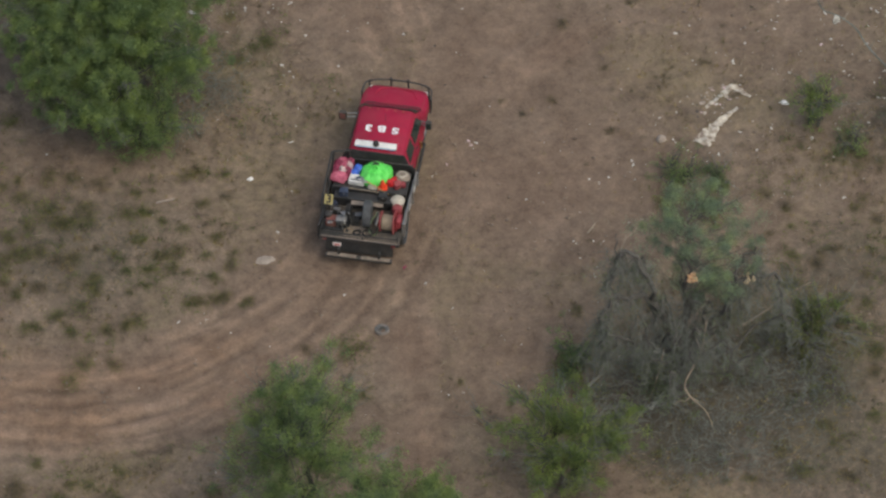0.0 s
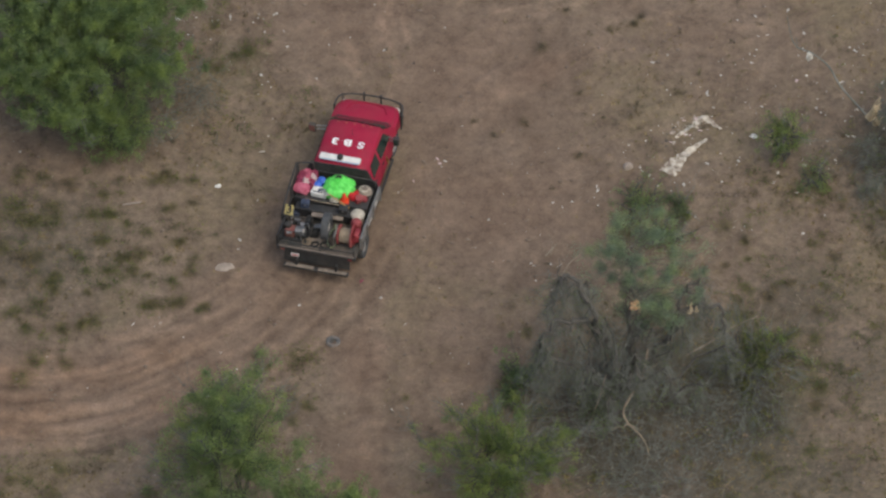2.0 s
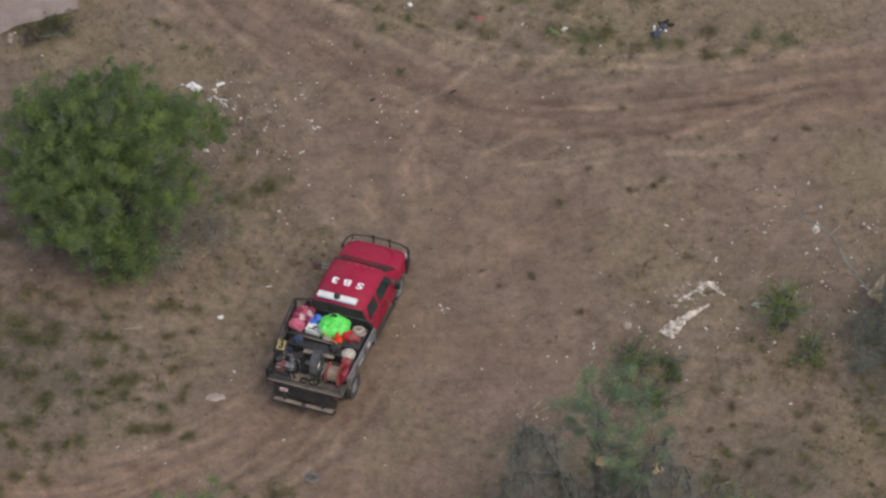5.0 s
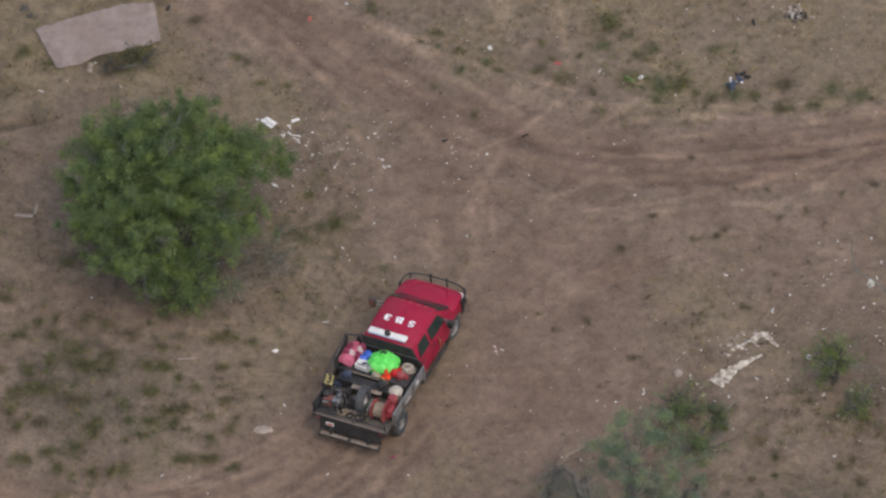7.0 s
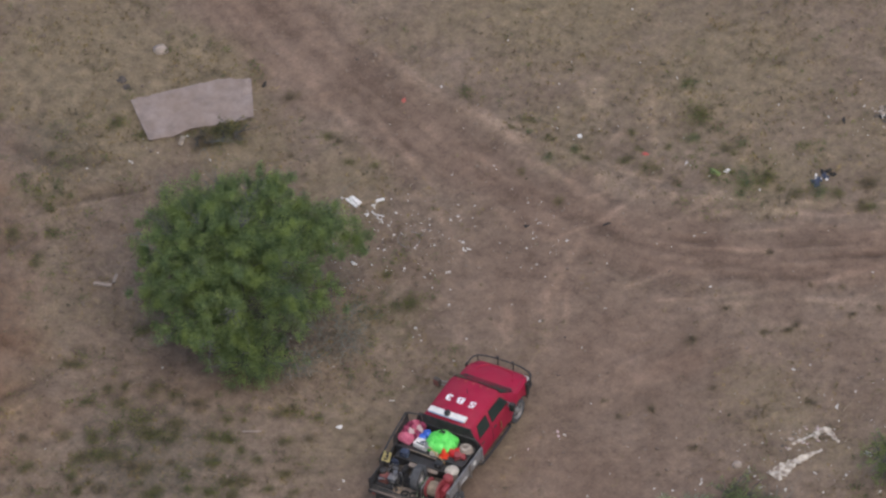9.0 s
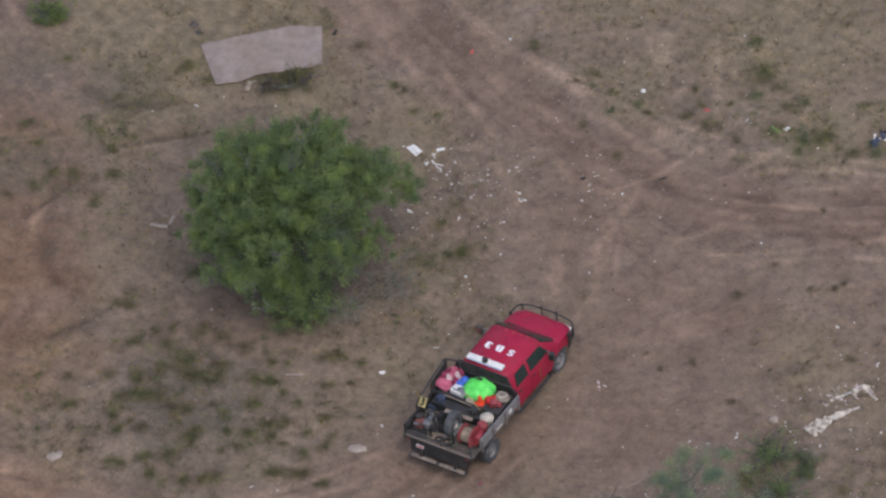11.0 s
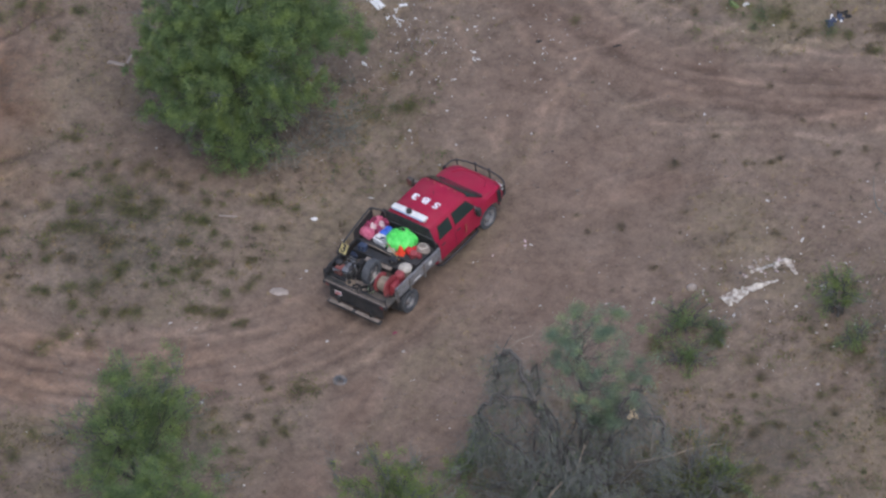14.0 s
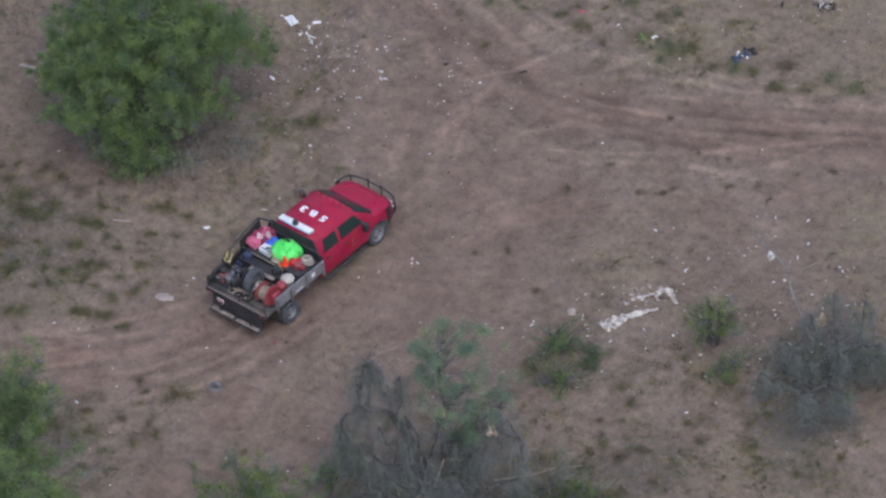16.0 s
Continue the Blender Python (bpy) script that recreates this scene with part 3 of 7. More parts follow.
def build_ground():
    def axis(lo, hi, step):
        mid = list(np.arange(lo, hi, step))
        out, d = [], step
        a = lo
        while a > -4500:
            d *= 1.35
            a -= d
            out.append(a)
        after, d, b = [], step, mid[-1]
        while b < 4500:
            d *= 1.35
            b += d
            after.append(b)
        return np.array(out[::-1] + mid + after)

    xs, ys = axis(-26, 24, 0.1), axis(-20, 25, 0.1)
    gx, gy = np.meshgrid(xs, ys)
    x, y = gx.ravel(), gy.ravel()
    bare, streak_shade, ruts, straw, green, mulch, rust = ground_fields(x, y)
    z = ground_height(x, y)
    nx, ny = len(xs), len(ys)
    GRID.update(x=xs, y=ys, z=z.reshape(ny, nx))
    i = (np.arange(ny - 1)[:, None] * nx + np.arange(nx - 1)[None, :]).ravel()
    quads = np.stack([i, i + 1, i + nx + 1, i + nx], 1).astype(np.int32)
    me = bpy.data.meshes.new("ground")
    me.vertices.add(len(x))
    me.vertices.foreach_set("co", np.stack([x, y, z], 1).astype(np.float32).ravel())
    me.loops.add(quads.size)
    me.loops.foreach_set("vertex_index", quads.ravel())
    me.polygons.add(len(quads))
    me.polygons.foreach_set("loop_start", (np.arange(len(quads)) * 4).astype(np.int32))
    me.polygons.foreach_set("use_smooth", np.ones(len(quads), bool))
    me.update(calc_edges=True)
    for name, values in (("bare", bare), ("streak_shade", streak_shade), ("straw", straw), ("green", green), ("mulch", mulch), ("rust", rust)):
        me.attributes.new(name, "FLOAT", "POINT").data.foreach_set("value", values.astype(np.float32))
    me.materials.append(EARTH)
    tagged(new("ground", me), "dry brown clay ground with wheel tracks and sparse dead grass", "ground", kind="structure")


build_ground()


# ---- plants ----
def leaf_cloud(centres, radii, per, size, seed, flat=0.8, slim=0.45):
    """Many small leaves, gathered in clumps; four-cornered, folded at random."""
    rng = np.random.RandomState(seed)
    c = np.repeat(np.array(centres, float), per, 0)
    r = np.repeat(np.array(radii, float), per)
    d = rng.normal(size=c.shape).clip(-2.2, 2.2) * 0.45 * r[:, None]
    d[:, 2] *= flat
    p = c + d
    p[:, 2] = np.maximum(p[:, 2], 0.06)
    way = rng.normal(size=c.shape) + np.array([0, 0, 0.25])
    way /= np.linalg.norm(way, axis=1)[:, None]
    face = rng.normal(size=c.shape) * 0.8 + np.array([0, -0.2, 1.0]) + 0.25 * d / np.maximum(r, 0.05)[:, None]
    wide = np.cross(way, face)
    wide /= np.linalg.norm(wide, axis=1)[:, None]
    s = size * (0.6 + 0.8 * rng.rand(len(c)))[:, None]
    lift = np.cross(wide, way) * s * 0.15
    verts = np.stack([p - way * s * 0.5, p + wide * s * slim * 0.5 + lift, p + way * s * 0.5, p - wide * s * slim * 0.5 + lift], 1).reshape(-1, 3)
    faces = np.arange(len(verts)).reshape(-1, 4)
    return verts, faces


def quick_mesh(name, verts, faces, mat):
    """A mesh of quads from arrays."""
    me = bpy.data.meshes.new(name)
    me.vertices.add(len(verts))
    me.vertices.foreach_set("co", np.asarray(verts, np.float32).ravel())
    f = np.asarray(faces, np.int32)
    me.loops.add(f.size)
    me.loops.foreach_set("vertex_index", f.ravel())
    me.polygons.add(len(f))
    me.polygons.foreach_set("loop_start", (np.arange(len(f)) * f.shape[1]).astype(np.int32))
    me.update(calc_edges=True)
    me.materials.append(mat)
    return me


class Wood:
    """Collects tapering limbs into one mesh."""

    def __init__(self, sides=5):
        self.v, self.f, self.sides = [], [], sides

    def limb(self, pts, r0, r1, sides=None):
        n = sides or self.sides
        pts = [Vector(p) for p in pts]
        base = len(self.v)
        for i, p in enumerate(pts):
            d = (pts[min(i + 1, len(pts) - 1)] - pts[max(i - 1, 0)])
            a = d.cross(Vector((0.31, 0.17, 0.93)))
            if a.length < 1e-5:
                a = Vector((1, 0, 0))
            a.normalize()
            c = d.normalized().cross(a)
            r = r0 + (r1 - r0) * i / max(len(pts) - 1, 1)
            self.v += [p + (a * math.cos(k * math.tau / n) + c * math.sin(k * math.tau / n)) * r for k in range(n)]
        for i in range(len(pts) - 1):
            u, w = base + i * n, base + (i + 1) * n
            self.f += [(u + k, u + (k + 1) % n, w + (k + 1) % n, w + k) for k in range(n)]

    def mesh(self, name, mat):
        return mesh_of(name, self.v, self.f, mat, True)


def bent(rng, a, b, steps=5, wander=0.12, sag=0.0):
    """A crooked line from a to b."""
    a, b = Vector(a), Vector(b)
    size = (b - a).length
    out = [a]
    for k in range(1, steps):
        t = k / steps
        j = Vector((rng.uniform(-1, 1), rng.uniform(-1, 1), rng.uniform(-1, 1))) * wander * size * math.sin(math.pi * t)
        out.append(a.lerp(b, t) + j - Vector((0, 0, sag * size * 4 * t * (1 - t) * -1)))
    return out + [b]


def leafy_tree(name, at, radius, tall, lobes, per, leaf, mat, seed, label, category, low=0.25, stems=4, clump=0.42, lumpy=0.3, group="", bare=6, squash=1.0, slim=0.45, skirt=0.5, sparse=None, inner=0.5, tufts=2, upright=1.0, extra=()):
    """A tree or bush: crooked stems, limbs to lobes of leaf clumps that thin outwards, and bare grey twigs between."""
    rng = random.Random(seed)
    base = Vector((at[0], at[1], height(*at)))
    root = empty(name, Matrix.Translation(base), label, category, group)
    centres, radii = [], []
    off = Vector((seed * 2.3, seed * 0.7, seed * 5.1))
    mid = tall * (0.5 + low * 0.5)
    made = 0
    while made < lobes:
        d = Vector((rng.gauss(0, 1), rng.gauss(0, 1), rng.gauss(0, 1))).normalized()
        if d.z < -0.7:
            continue
        made += 1
        if sparse and d.dot(Vector(sparse[:3]).normalized()) > sparse[3] and rng.random() < sparse[4]:
            continue
        reach = (1 + lumpy * 1.3 * noise.noise(d * 1.7 + off) + lumpy * noise.noise(d * 4.1 + off)) * rng.uniform(0.86, 1.06)
        side = 1.0 if d.z > 0 else 1 + skirt * (1 / max(math.hypot(d.x, d.y), 0.55) - 1)
        for k in range(5):
            q = reach * (inner + (1.0 - inner) * k / 4)
            p = Vector((d.x * radius * q * side, d.y * radius * q * squash * side, mid + d.z * (tall - mid) * q))
            p += Vector((rng.uniform(-1, 1), rng.uniform(-1, 1), rng.uniform(-1, 1))) * clump * 0.45
            if p.z < low * 0.4:
                continue
            centres.append(tuple(p))
            radii.append(clump * rng.uniform(0.75, 1.2) * (1.1 - 0.13 * k))
        for k in range(tufts):
            q = p + Vector((rng.gauss(0, 1), rng.gauss(0, 1), rng.gauss(0.25, 0.8))) * clump * 0.9
            if q.z > low * 0.4:
                centres.append(tuple(q))
                radii.append(clump * rng.uniform(0.4, 0.75))
    for x, y, z, s, n in extra:
        for k in range(n):
            centres.append((x + rng.gauss(0, s), y + rng.gauss(0, s), z + rng.gauss(0, s * 0.8)))
            radii.append(clump * rng.uniform(0.5, 1.1))
    v, f = leaf_cloud(centres, radii, per, leaf, seed, flat=upright, slim=slim)
    w, fine = Wood(6), Wood(3)
    tops = []
    for k in range(stems):
        a = k * math.tau / stems + rng.uniform(-0.4, 0.4)
        top = (math.cos(a) * radius * 0.4, math.sin(a) * radius * 0.4, tall * rng.uniform(0.45, 0.65))
        line = bent(rng, (math.cos(a) * 0.12, math.sin(a) * 0.12, -0.1), top, 6, 0.1)
        w.limb(line, 0.035 * tall ** 0.7, 0.02 * tall ** 0.6)
        tops += line[2:]
    held = rng.sample(centres, min(len(centres), 90))
    for c in held:
        near = min(tops, key=lambda q: (q - Vector(c)).length)
        w.limb(bent(rng, near, c, 4, 0.12), 0.022, 0.007, 4)
    for k in range(bare):
        c = Vector(rng.choice(held))
        d = Vector((c.x, c.y, c.z - tall * 0.4)).normalized()
        for q in range(4):
            tip = c + (d + Vector((rng.uniform(-0.7, 0.7), rng.uniform(-0.7, 0.7), rng.uniform(-0.5, 0.5)))) * rng.uniform(0.35, 0.8)
            fine.limb(bent(rng, c, tip, 3, 0.15), 0.010, 0.004, 3)
    part("trunk", w.mesh("trunk", BARK), None, root)
    if bare:
        tagged(part("deadwood", fine.mesh("deadwood", DEAD), None, root, "dry grey twigs"), kind="stuff")
    part("crown", quick_mesh("crown", v, f, mat), None, root)
    return root


def brush(root, spots, twigs, length, seed, mat, name="brushwood"):
    """A tangle of fine bare twigs under a thing. spots: x, y, z, spread."""
    rng = random.Random(seed)
    fine = Wood(3)
    for x, y, z, s in spots:
        for k in range(twigs):
            a = Vector((x + rng.gauss(0, s), y + rng.gauss(0, s), max(0.03, z + rng.gauss(0, s * 0.5))))
            b = a + Vector((rng.gauss(0, 0.6), rng.gauss(0, 0.6), rng.gauss(0.05, 0.5))) * length
            b.z = max(b.z, 0.03)
            fine.limb(bent(rng, a, b, 4, 0.15), rng.uniform(0.005, 0.011), 0.003, 3)
    return tagged(part(name, fine.mesh(name, mat), None, root), kind="stuff")


def dead_tree(name, at, limbs, arms, twigs, length, seed, label, category, group="", thick=0.06):
    """A dead tree of arching grey limbs, hung with tangled fine twigs. limbs: the tips that they arch over to; arms: thick limbs point by point."""
    rng = random.Random(seed)
    base = Vector((at[0], at[1], height(*at)))
    root = empty(name, Matrix.Translation(base), label, category, group)
    w, fine = Wood(6), Wood(3)
    spine = []
    for line in arms:
        pts = smooth3([Vector(p) for p in line], 4)
        pts = [p + Vector((rng.uniform(-1, 1), rng.uniform(-1, 1), rng.uniform(-1, 1))) * 0.12 for p in pts]
        w.limb(pts, thick * 1.7, thick * 0.5, 7)
        for p in pts[len(pts) // 3::2]:
            tip = p + Vector((rng.gauss(0, 0.35), rng.gauss(0, 0.35), rng.uniform(-0.5, 0.35)))
            w.limb(bent(rng, p, tip, 4, 0.2), thick * 0.4, thick * 0.12, 5)
        spine += pts[len(pts) // 3:] * 2
    for tip in limbs:
        top = Vector(tip)
        line = bent(rng, (rng.uniform(-0.15, 0.15), rng.uniform(-0.15, 0.15), -0.1), top, 7, 0.09, sag=-0.06)
        out = Vector((top.x, top.y, 0)).normalized() if Vector((top.x, top.y)).length > 0.2 else Vector((1, 0, 0))
        last = top + out * rng.uniform(0.2, 0.5) - Vector((0, 0, top.z * rng.uniform(0.25, 0.6)))
        droop = bent(rng, top, last, 5, 0.12, sag=0.06)
        w.limb(line, thick * 0.8, thick * 0.4)
        w.limb(droop, thick * 0.4, thick * 0.12, 5)
        spine += line[3:] + droop[:4]
    kids = []
    for k in range(twigs):
        a = rng.choice(spine) + Vector((rng.uniform(-0.15, 0.15), rng.uniform(-0.15, 0.15), rng.uniform(-0.2, 0.1)))
        d = Vector((rng.gauss(0, 0.26), rng.gauss(0, 0.26), rng.gauss(-0.75, 0.35)))
        b = a + d * length * rng.uniform(0.4, 1.0)
        b.z = max(b.z, 0.05)
        line = bent(rng, a, b, 5, 0.16, sag=0.05)
        (w if k % 11 == 0 else fine).limb(line, rng.uniform(0.010, 0.020) if k % 11 == 0 else rng.uniform(0.004, 0.008), 0.002, 3)
        kids += line[2:]
    for k in range(twigs * 9):
        a = rng.choice(kids)
        d = Vector((rng.gauss(0, 0.6), rng.gauss(0, 0.6), rng.gauss(-0.4, 0.6)))
        b = a + d * length * rng.uniform(0.12, 0.38)
        b.z = max(b.z, 0.03)
        fine.limb(bent(rng, a, b, 3, 0.2), 0.0055, 0.002, 3)
    part("trunk", w.mesh("trunk", BARK), None, root)
    tagged(part("brushwood", fine.mesh("brushwood", DEAD), None, root), kind="stuff")
    spots = rng.sample(kids, min(len(kids), 380))
    v, f = leaf_cloud([tuple(p) for p in spots], [0.2] * len(spots), 20, 0.05, seed + 3, slim=0.4)
    tagged(part("withered_foliage", quick_mesh("withered_foliage", v, f, LEAF_DARK), None, root), kind="stuff")
    return root


def smooth3(pts, steps=5):
    out = []
    for i in range(len(pts) - 1):
        a, b, c, d = pts[max(i - 1, 0)], pts[i], pts[i + 1], pts[min(i + 2, len(pts) - 1)]
        for k in range(steps):
            t = k / steps
            out.append(0.5 * ((2 * b) + (c - a) * t + (2 * a - 5 * b + 4 * c - d) * t * t + (3 * b - a - 3 * c + d) * t**3))
    return out + [pts[-1]]


big = leafy_tree("broadleaf_tree", (-8.35, 2.5), 3.0, 4.2, 215, 190, 0.06, LEAF, 11, "large round dense green bushy tree on bare dirt", "tree", low=0.22, stems=6, clump=0.34, lumpy=0.22, bare=170, skirt=-0.35, sparse=(1.0, 0.0, -0.25, 0.66, 0.6), inner=0.3, tufts=3, upright=1.2, extra=((-2.9, 1.3, 2.5, 0.42, 34), (-2.3, 2.0, 2.6, 0.45, 30), (1.25, 2.5, 2.4, 0.42, 30), (0.7, 2.9, 2.4, 0.4, 18)))
leafy_tree("bush", (-7.3, 0.55), 1.0, 1.9, 34, 90, 0.06, LEAF, 13, "low green bush at the foot of a large tree", "bush", low=0.02, stems=4, clump=0.34, lumpy=0.4, bare=20, skirt=0.7)
brush(big, [(2.6, -0.3, 0.5, 0.45), (2.9, 0.5, 0.4, 0.4), (2.2, -1.2, 0.5, 0.4), (2.5, 1.2, 0.7, 0.5)], 80, 0.55, 12, DEAD)
leafy_tree("broadleaf_tree", (-0.3, -13.9), 1.7, 6.6, 70, 135, 0.058, LEAF, 23, "tall narrow green tree with thin leafy top", "tree", low=0.1, stems=3, clump=0.44, lumpy=0.55, bare=130)
leafy_tree("broadleaf_tree", (3.3, -17.6), 2.0, 6.9, 90, 170, 0.062, LEAF, 31, "tall dark green tree with rounded leafy top", "tree", low=0.2, stems=3, clump=0.42, lumpy=0.35, bare=20)
leafy_tree("bush", (7.2, -11.0), 1.7, 2.9, 42, 120, 0.058, LEAF_LIGHT, 37, "light green bush with bare grey stems below", "bush", low=0.35, stems=6, clump=0.33, lumpy=0.5, bare=130)
leafy_tree("bush", (13.25, 3.4), 0.5, 0.5, 9, 20, 0.055, LEAF, 42, "small low green bush on bare dirt", "bush", low=0.02, stems=4, clump=0.22, lumpy=0.5, bare=4, skirt=0.9)
leafy_tree("bush", (12.15, 4.2), 0.7, 1.85, 20, 26, 0.055, LEAF_LIGHT, 41, "small loose upright green bush among litter", "bush", low=0.02, stems=5, clump=0.22, lumpy=0.7, bare=10, skirt=0.9)
leafy_tree("bush", (8.45, 1.2), 0.75, 0.6, 15, 24, 0.055, LEAF, 46, "low loose dark green bush on bare dirt", "bush", low=0.02, stems=3, clump=0.25, lumpy=0.45, bare=2, skirt=0.9, inner=0.15)
leafy_tree("bush", (9.5, 0.05), 0.78, 0.5, 12, 22, 0.055, LEAF, 43, "low straggling dull green bush on bare dirt", "bush", low=0.02, stems=3, clump=0.25, lumpy=0.35, bare=2, skirt=0.9, inner=0.15)
leafy_tree("bush", (9.65, 1.4), 0.36, 0.4, 9, 26, 0.055, LEAF_DARK, 39, "small dull green bush on bare dirt", "bush", low=0.02, stems=3, clump=0.2, lumpy=0.35, bare=8, skirt=0.9)
leafy_tree("bush", (13.2, -4.6), 1.5, 1.3, 18, 34, 0.06, LEAF_WEED, 47, "thin straggling olive bush beside a dead tree", "bush", low=0.05, stems=5, clump=0.32, lumpy=0.7, bare=60, skirt=0.9)
leafy_tree("bush", (13.6, -3.9), 0.7, 0.8, 11, 40, 0.06, LEAF_LIGHT, 48, "small bright green bush beside a dead branch", "bush", low=0.02, stems=4, clump=0.24, lumpy=0.7, bare=10, skirt=0.9)
leafy_tree("bush", (6.6, -6.7), 0.75, 0.9, 16, 40, 0.06, LEAF, 49, "low dark green bush at the foot of dead branches", "bush", low=0.02, stems=4, clump=0.26, lumpy=0.6, bare=12, skirt=0.9)
leafy_tree("bush", (9.0, -7.6), 1.5, 1.2, 14, 30, 0.06, LEAF_DARK, 50, "sparse dark undergrowth beneath a dead tree", "bush", low=0.05, stems=5, clump=0.32, lumpy=0.7, bare=50, skirt=0.9)
leafy_tree("bush", (-20.95, 8.95), 0.42, 0.5, 12, 36, 0.06, LEAF_LIGHT, 52, "small bright green bush beside the far trail", "bush", low=0.02, stems=3, clump=0.2, lumpy=0.4, bare=4, skirt=0.9)

# the dead tree, with a grey-green sapling grown up through it
snag = dead_tree("dead_tree", (9.5, -6.0), [(-0.9, 0.2, 4.3), (2.2, 1.35, 3.3), (-0.2, -0.5, 3.6), (-1.7, -1.7, 3.3), (1.9, 0.4, 2.8), (-0.5, -1.7, 2.8), (0.7, -1.3, 2.4), (3.1, 0.6, 2.0), (0.2, -1.9, 1.8), (1.6, -0.8, 2.2), (-1.4, -1.2, 2.4), (2.6, -0.6, 1.5), (-0.9, -0.9, 3.1), (-0.5, -0.3, 3.2), (0.5, 0.1, 3.0), (1.0, 0.3, 2.6), (0.3, -1.0, 3.0)],
          [[(0, 0, 0), (-0.3, -0.2, 2.3), (-0.57, -0.72, 4.2), (-1.15, -0.6, 5.1), (-1.4, -0.6, 5.25), (-1.7, -0.7, 4.6), (-1.75, -0.8, 3.9)],
           [(-0.3, -0.2, 2.3), (-0.6, -0.6, 3.4), (-1.2, -0.9, 3.75), (-1.8, -1.25, 3.45), (-1.95, -1.4, 2.8), (-1.9, -1.5, 2.0)],
           [(0.2, 0.1, 0.2), (1.1, 0.3, 1.6), (1.6, 0.5, 2.9), (1.9, 0.9, 3.75), (2.35, 1.16, 4.15)],
           [(1.6, 0.5, 2.9), (2.3, 0.9, 3.4), (2.9, 1.0, 3.0), (3.1, 0.9, 2.2)],
           [(0.1, 0.0, 0.3), (0.5, -0.4, 1.6), (0.7, -0.7, 2.4), (1.0, -1.1, 2.0)]],
          820, 1.3, 51, "dead grey drooping tree with tangled bare branches", "tree", thick=0.058)
brush(snag, [(0.8, -2.6, 0.2, 0.7), (2.5, -1.5, 0.25, 0.8), (4.0, -0.5, 0.25, 0.7), (-1.0, -2.0, 0.3, 0.6), (1.5, -3.5, 0.15, 0.7), (3.6, 0.8, 0.3, 0.7), (3.0, -2.6, 0.15, 0.9), (-1.6, -0.8, 0.4, 0.6)], 190, 0.6, 52, DEAD, "undergrowth")
dead_tree("dead_tree", (16.0, 5.0), [(-0.8, 0.2, 2.0), (0.6, 0.6, 2.4), (0.9, -0.6, 2.0), (-0.3, -1.2, 1.8), (-1.3, -0.6, 1.4), (1.6, 0.5, 1.8), (-1.0, 1.6, 1.7), (0.2, 1.6, 2.0), (-1.0, -2.0, 1.2), (0.8, -2.2, 1.5), (1.8, -1.6, 1.6), (2.2, 0.6, 1.9)],
          [[(0, 0, 0.2), (0.6, 0.3, 1.2), (1.4, 0.5, 1.6), (2.6, 0.8, 1.3)]],
          560, 1.3, 57, "low dead grey thicket of broken bare branches", "tree", thick=0.045)


def sapling():
    rng = random.Random(61)
    root = empty("sapling", Matrix.Translation((9.75, -5.55, height(9.75, -5.55))), "slender grey-green sapling with feathery leaves in dead branches", "tree")
    w = Wood(6)
    stem = bent(rng, (0, 0, -0.1), (0.12, 0.15, 5.6), 8, 0.03)
    w.limb(stem, 0.09, 0.02)
    centres, radii = [], []
    for k in range(170):
        z = rng.uniform(1.9, 6.0)
        reach = 2.1 * math.sin(math.pi * min(1, (6.4 - z) / 4.2)) ** 0.7 * rng.uniform(0.3, 1.0)
        a = rng.uniform(0, math.tau)
        c = (math.cos(a) * reach + 0.3, math.sin(a) * reach + 0.38, z)
        if (z < 4.6 and c[1] < 0.15 and abs(c[0] - 0.3) < 0.75) or (z < 4.9 and c[0] + c[1] < -0.7):
            continue
        centres.append(c)
        radii.append(rng.uniform(0.16, 0.34))
        near = min(stem, key=lambda q: abs(q.z - z + 0.5))
        w.limb(bent(rng, near, c, 4, 0.1), 0.011, 0.005, 4)
    centres += [(0.78, -0.80, 4.25), (0.95, -0.95, 4.5), (0.62, -0.55, 4.0)]
    radii += [0.24, 0.24, 0.18]
    v, f = leaf_cloud(centres, radii, 230, 0.055, 62, flat=0.9, slim=0.36)
    part("trunk", w.mesh("trunk", BARK), None, root)
    part("crown", quick_mesh("crown", v, f, LEAF_GREY), None, root)


sapling()


def torn_stump(at, size, seed, label, mat):
    """The raw end of a limb that has been torn off: splintered, in fresh wood."""
    rng = random.Random(seed)
    bm = bmesh.new()
    for k in range(9):
        a = rng.uniform(0, math.tau)
        r = size * rng.uniform(0.1, 0.5)
        foot = Vector((math.cos(a) * r, math.sin(a) * r, -size * 0.4))
        tip = foot + Vector((rng.uniform(-0.4, 0.4) * size, rng.uniform(-0.4, 0.4) * size, size * rng.uniform(0.4, 1.0)))
        tube(bm, [foot, foot.lerp(tip, 0.6), tip], size * 0.2, size * 0.05, 5)
    ob = part("torn_wood", bm, mat)
    ob.location = at
    return tagged(ob, label, "broken branch")


torn_stump((10.0, -5.72, 3.6), 0.3, 5, "fresh orange torn wood where a limb broke off a dead tree", RAW)
torn_stump((11.62, -5.32, 3.34), 0.3, 8, "pale yellow torn wood on a dead limb", TORN)
torn_stump((14.55, 6.15, 0.6), 0.7, 6, "splintered yellow broken wood in a dead thicket", TORN)


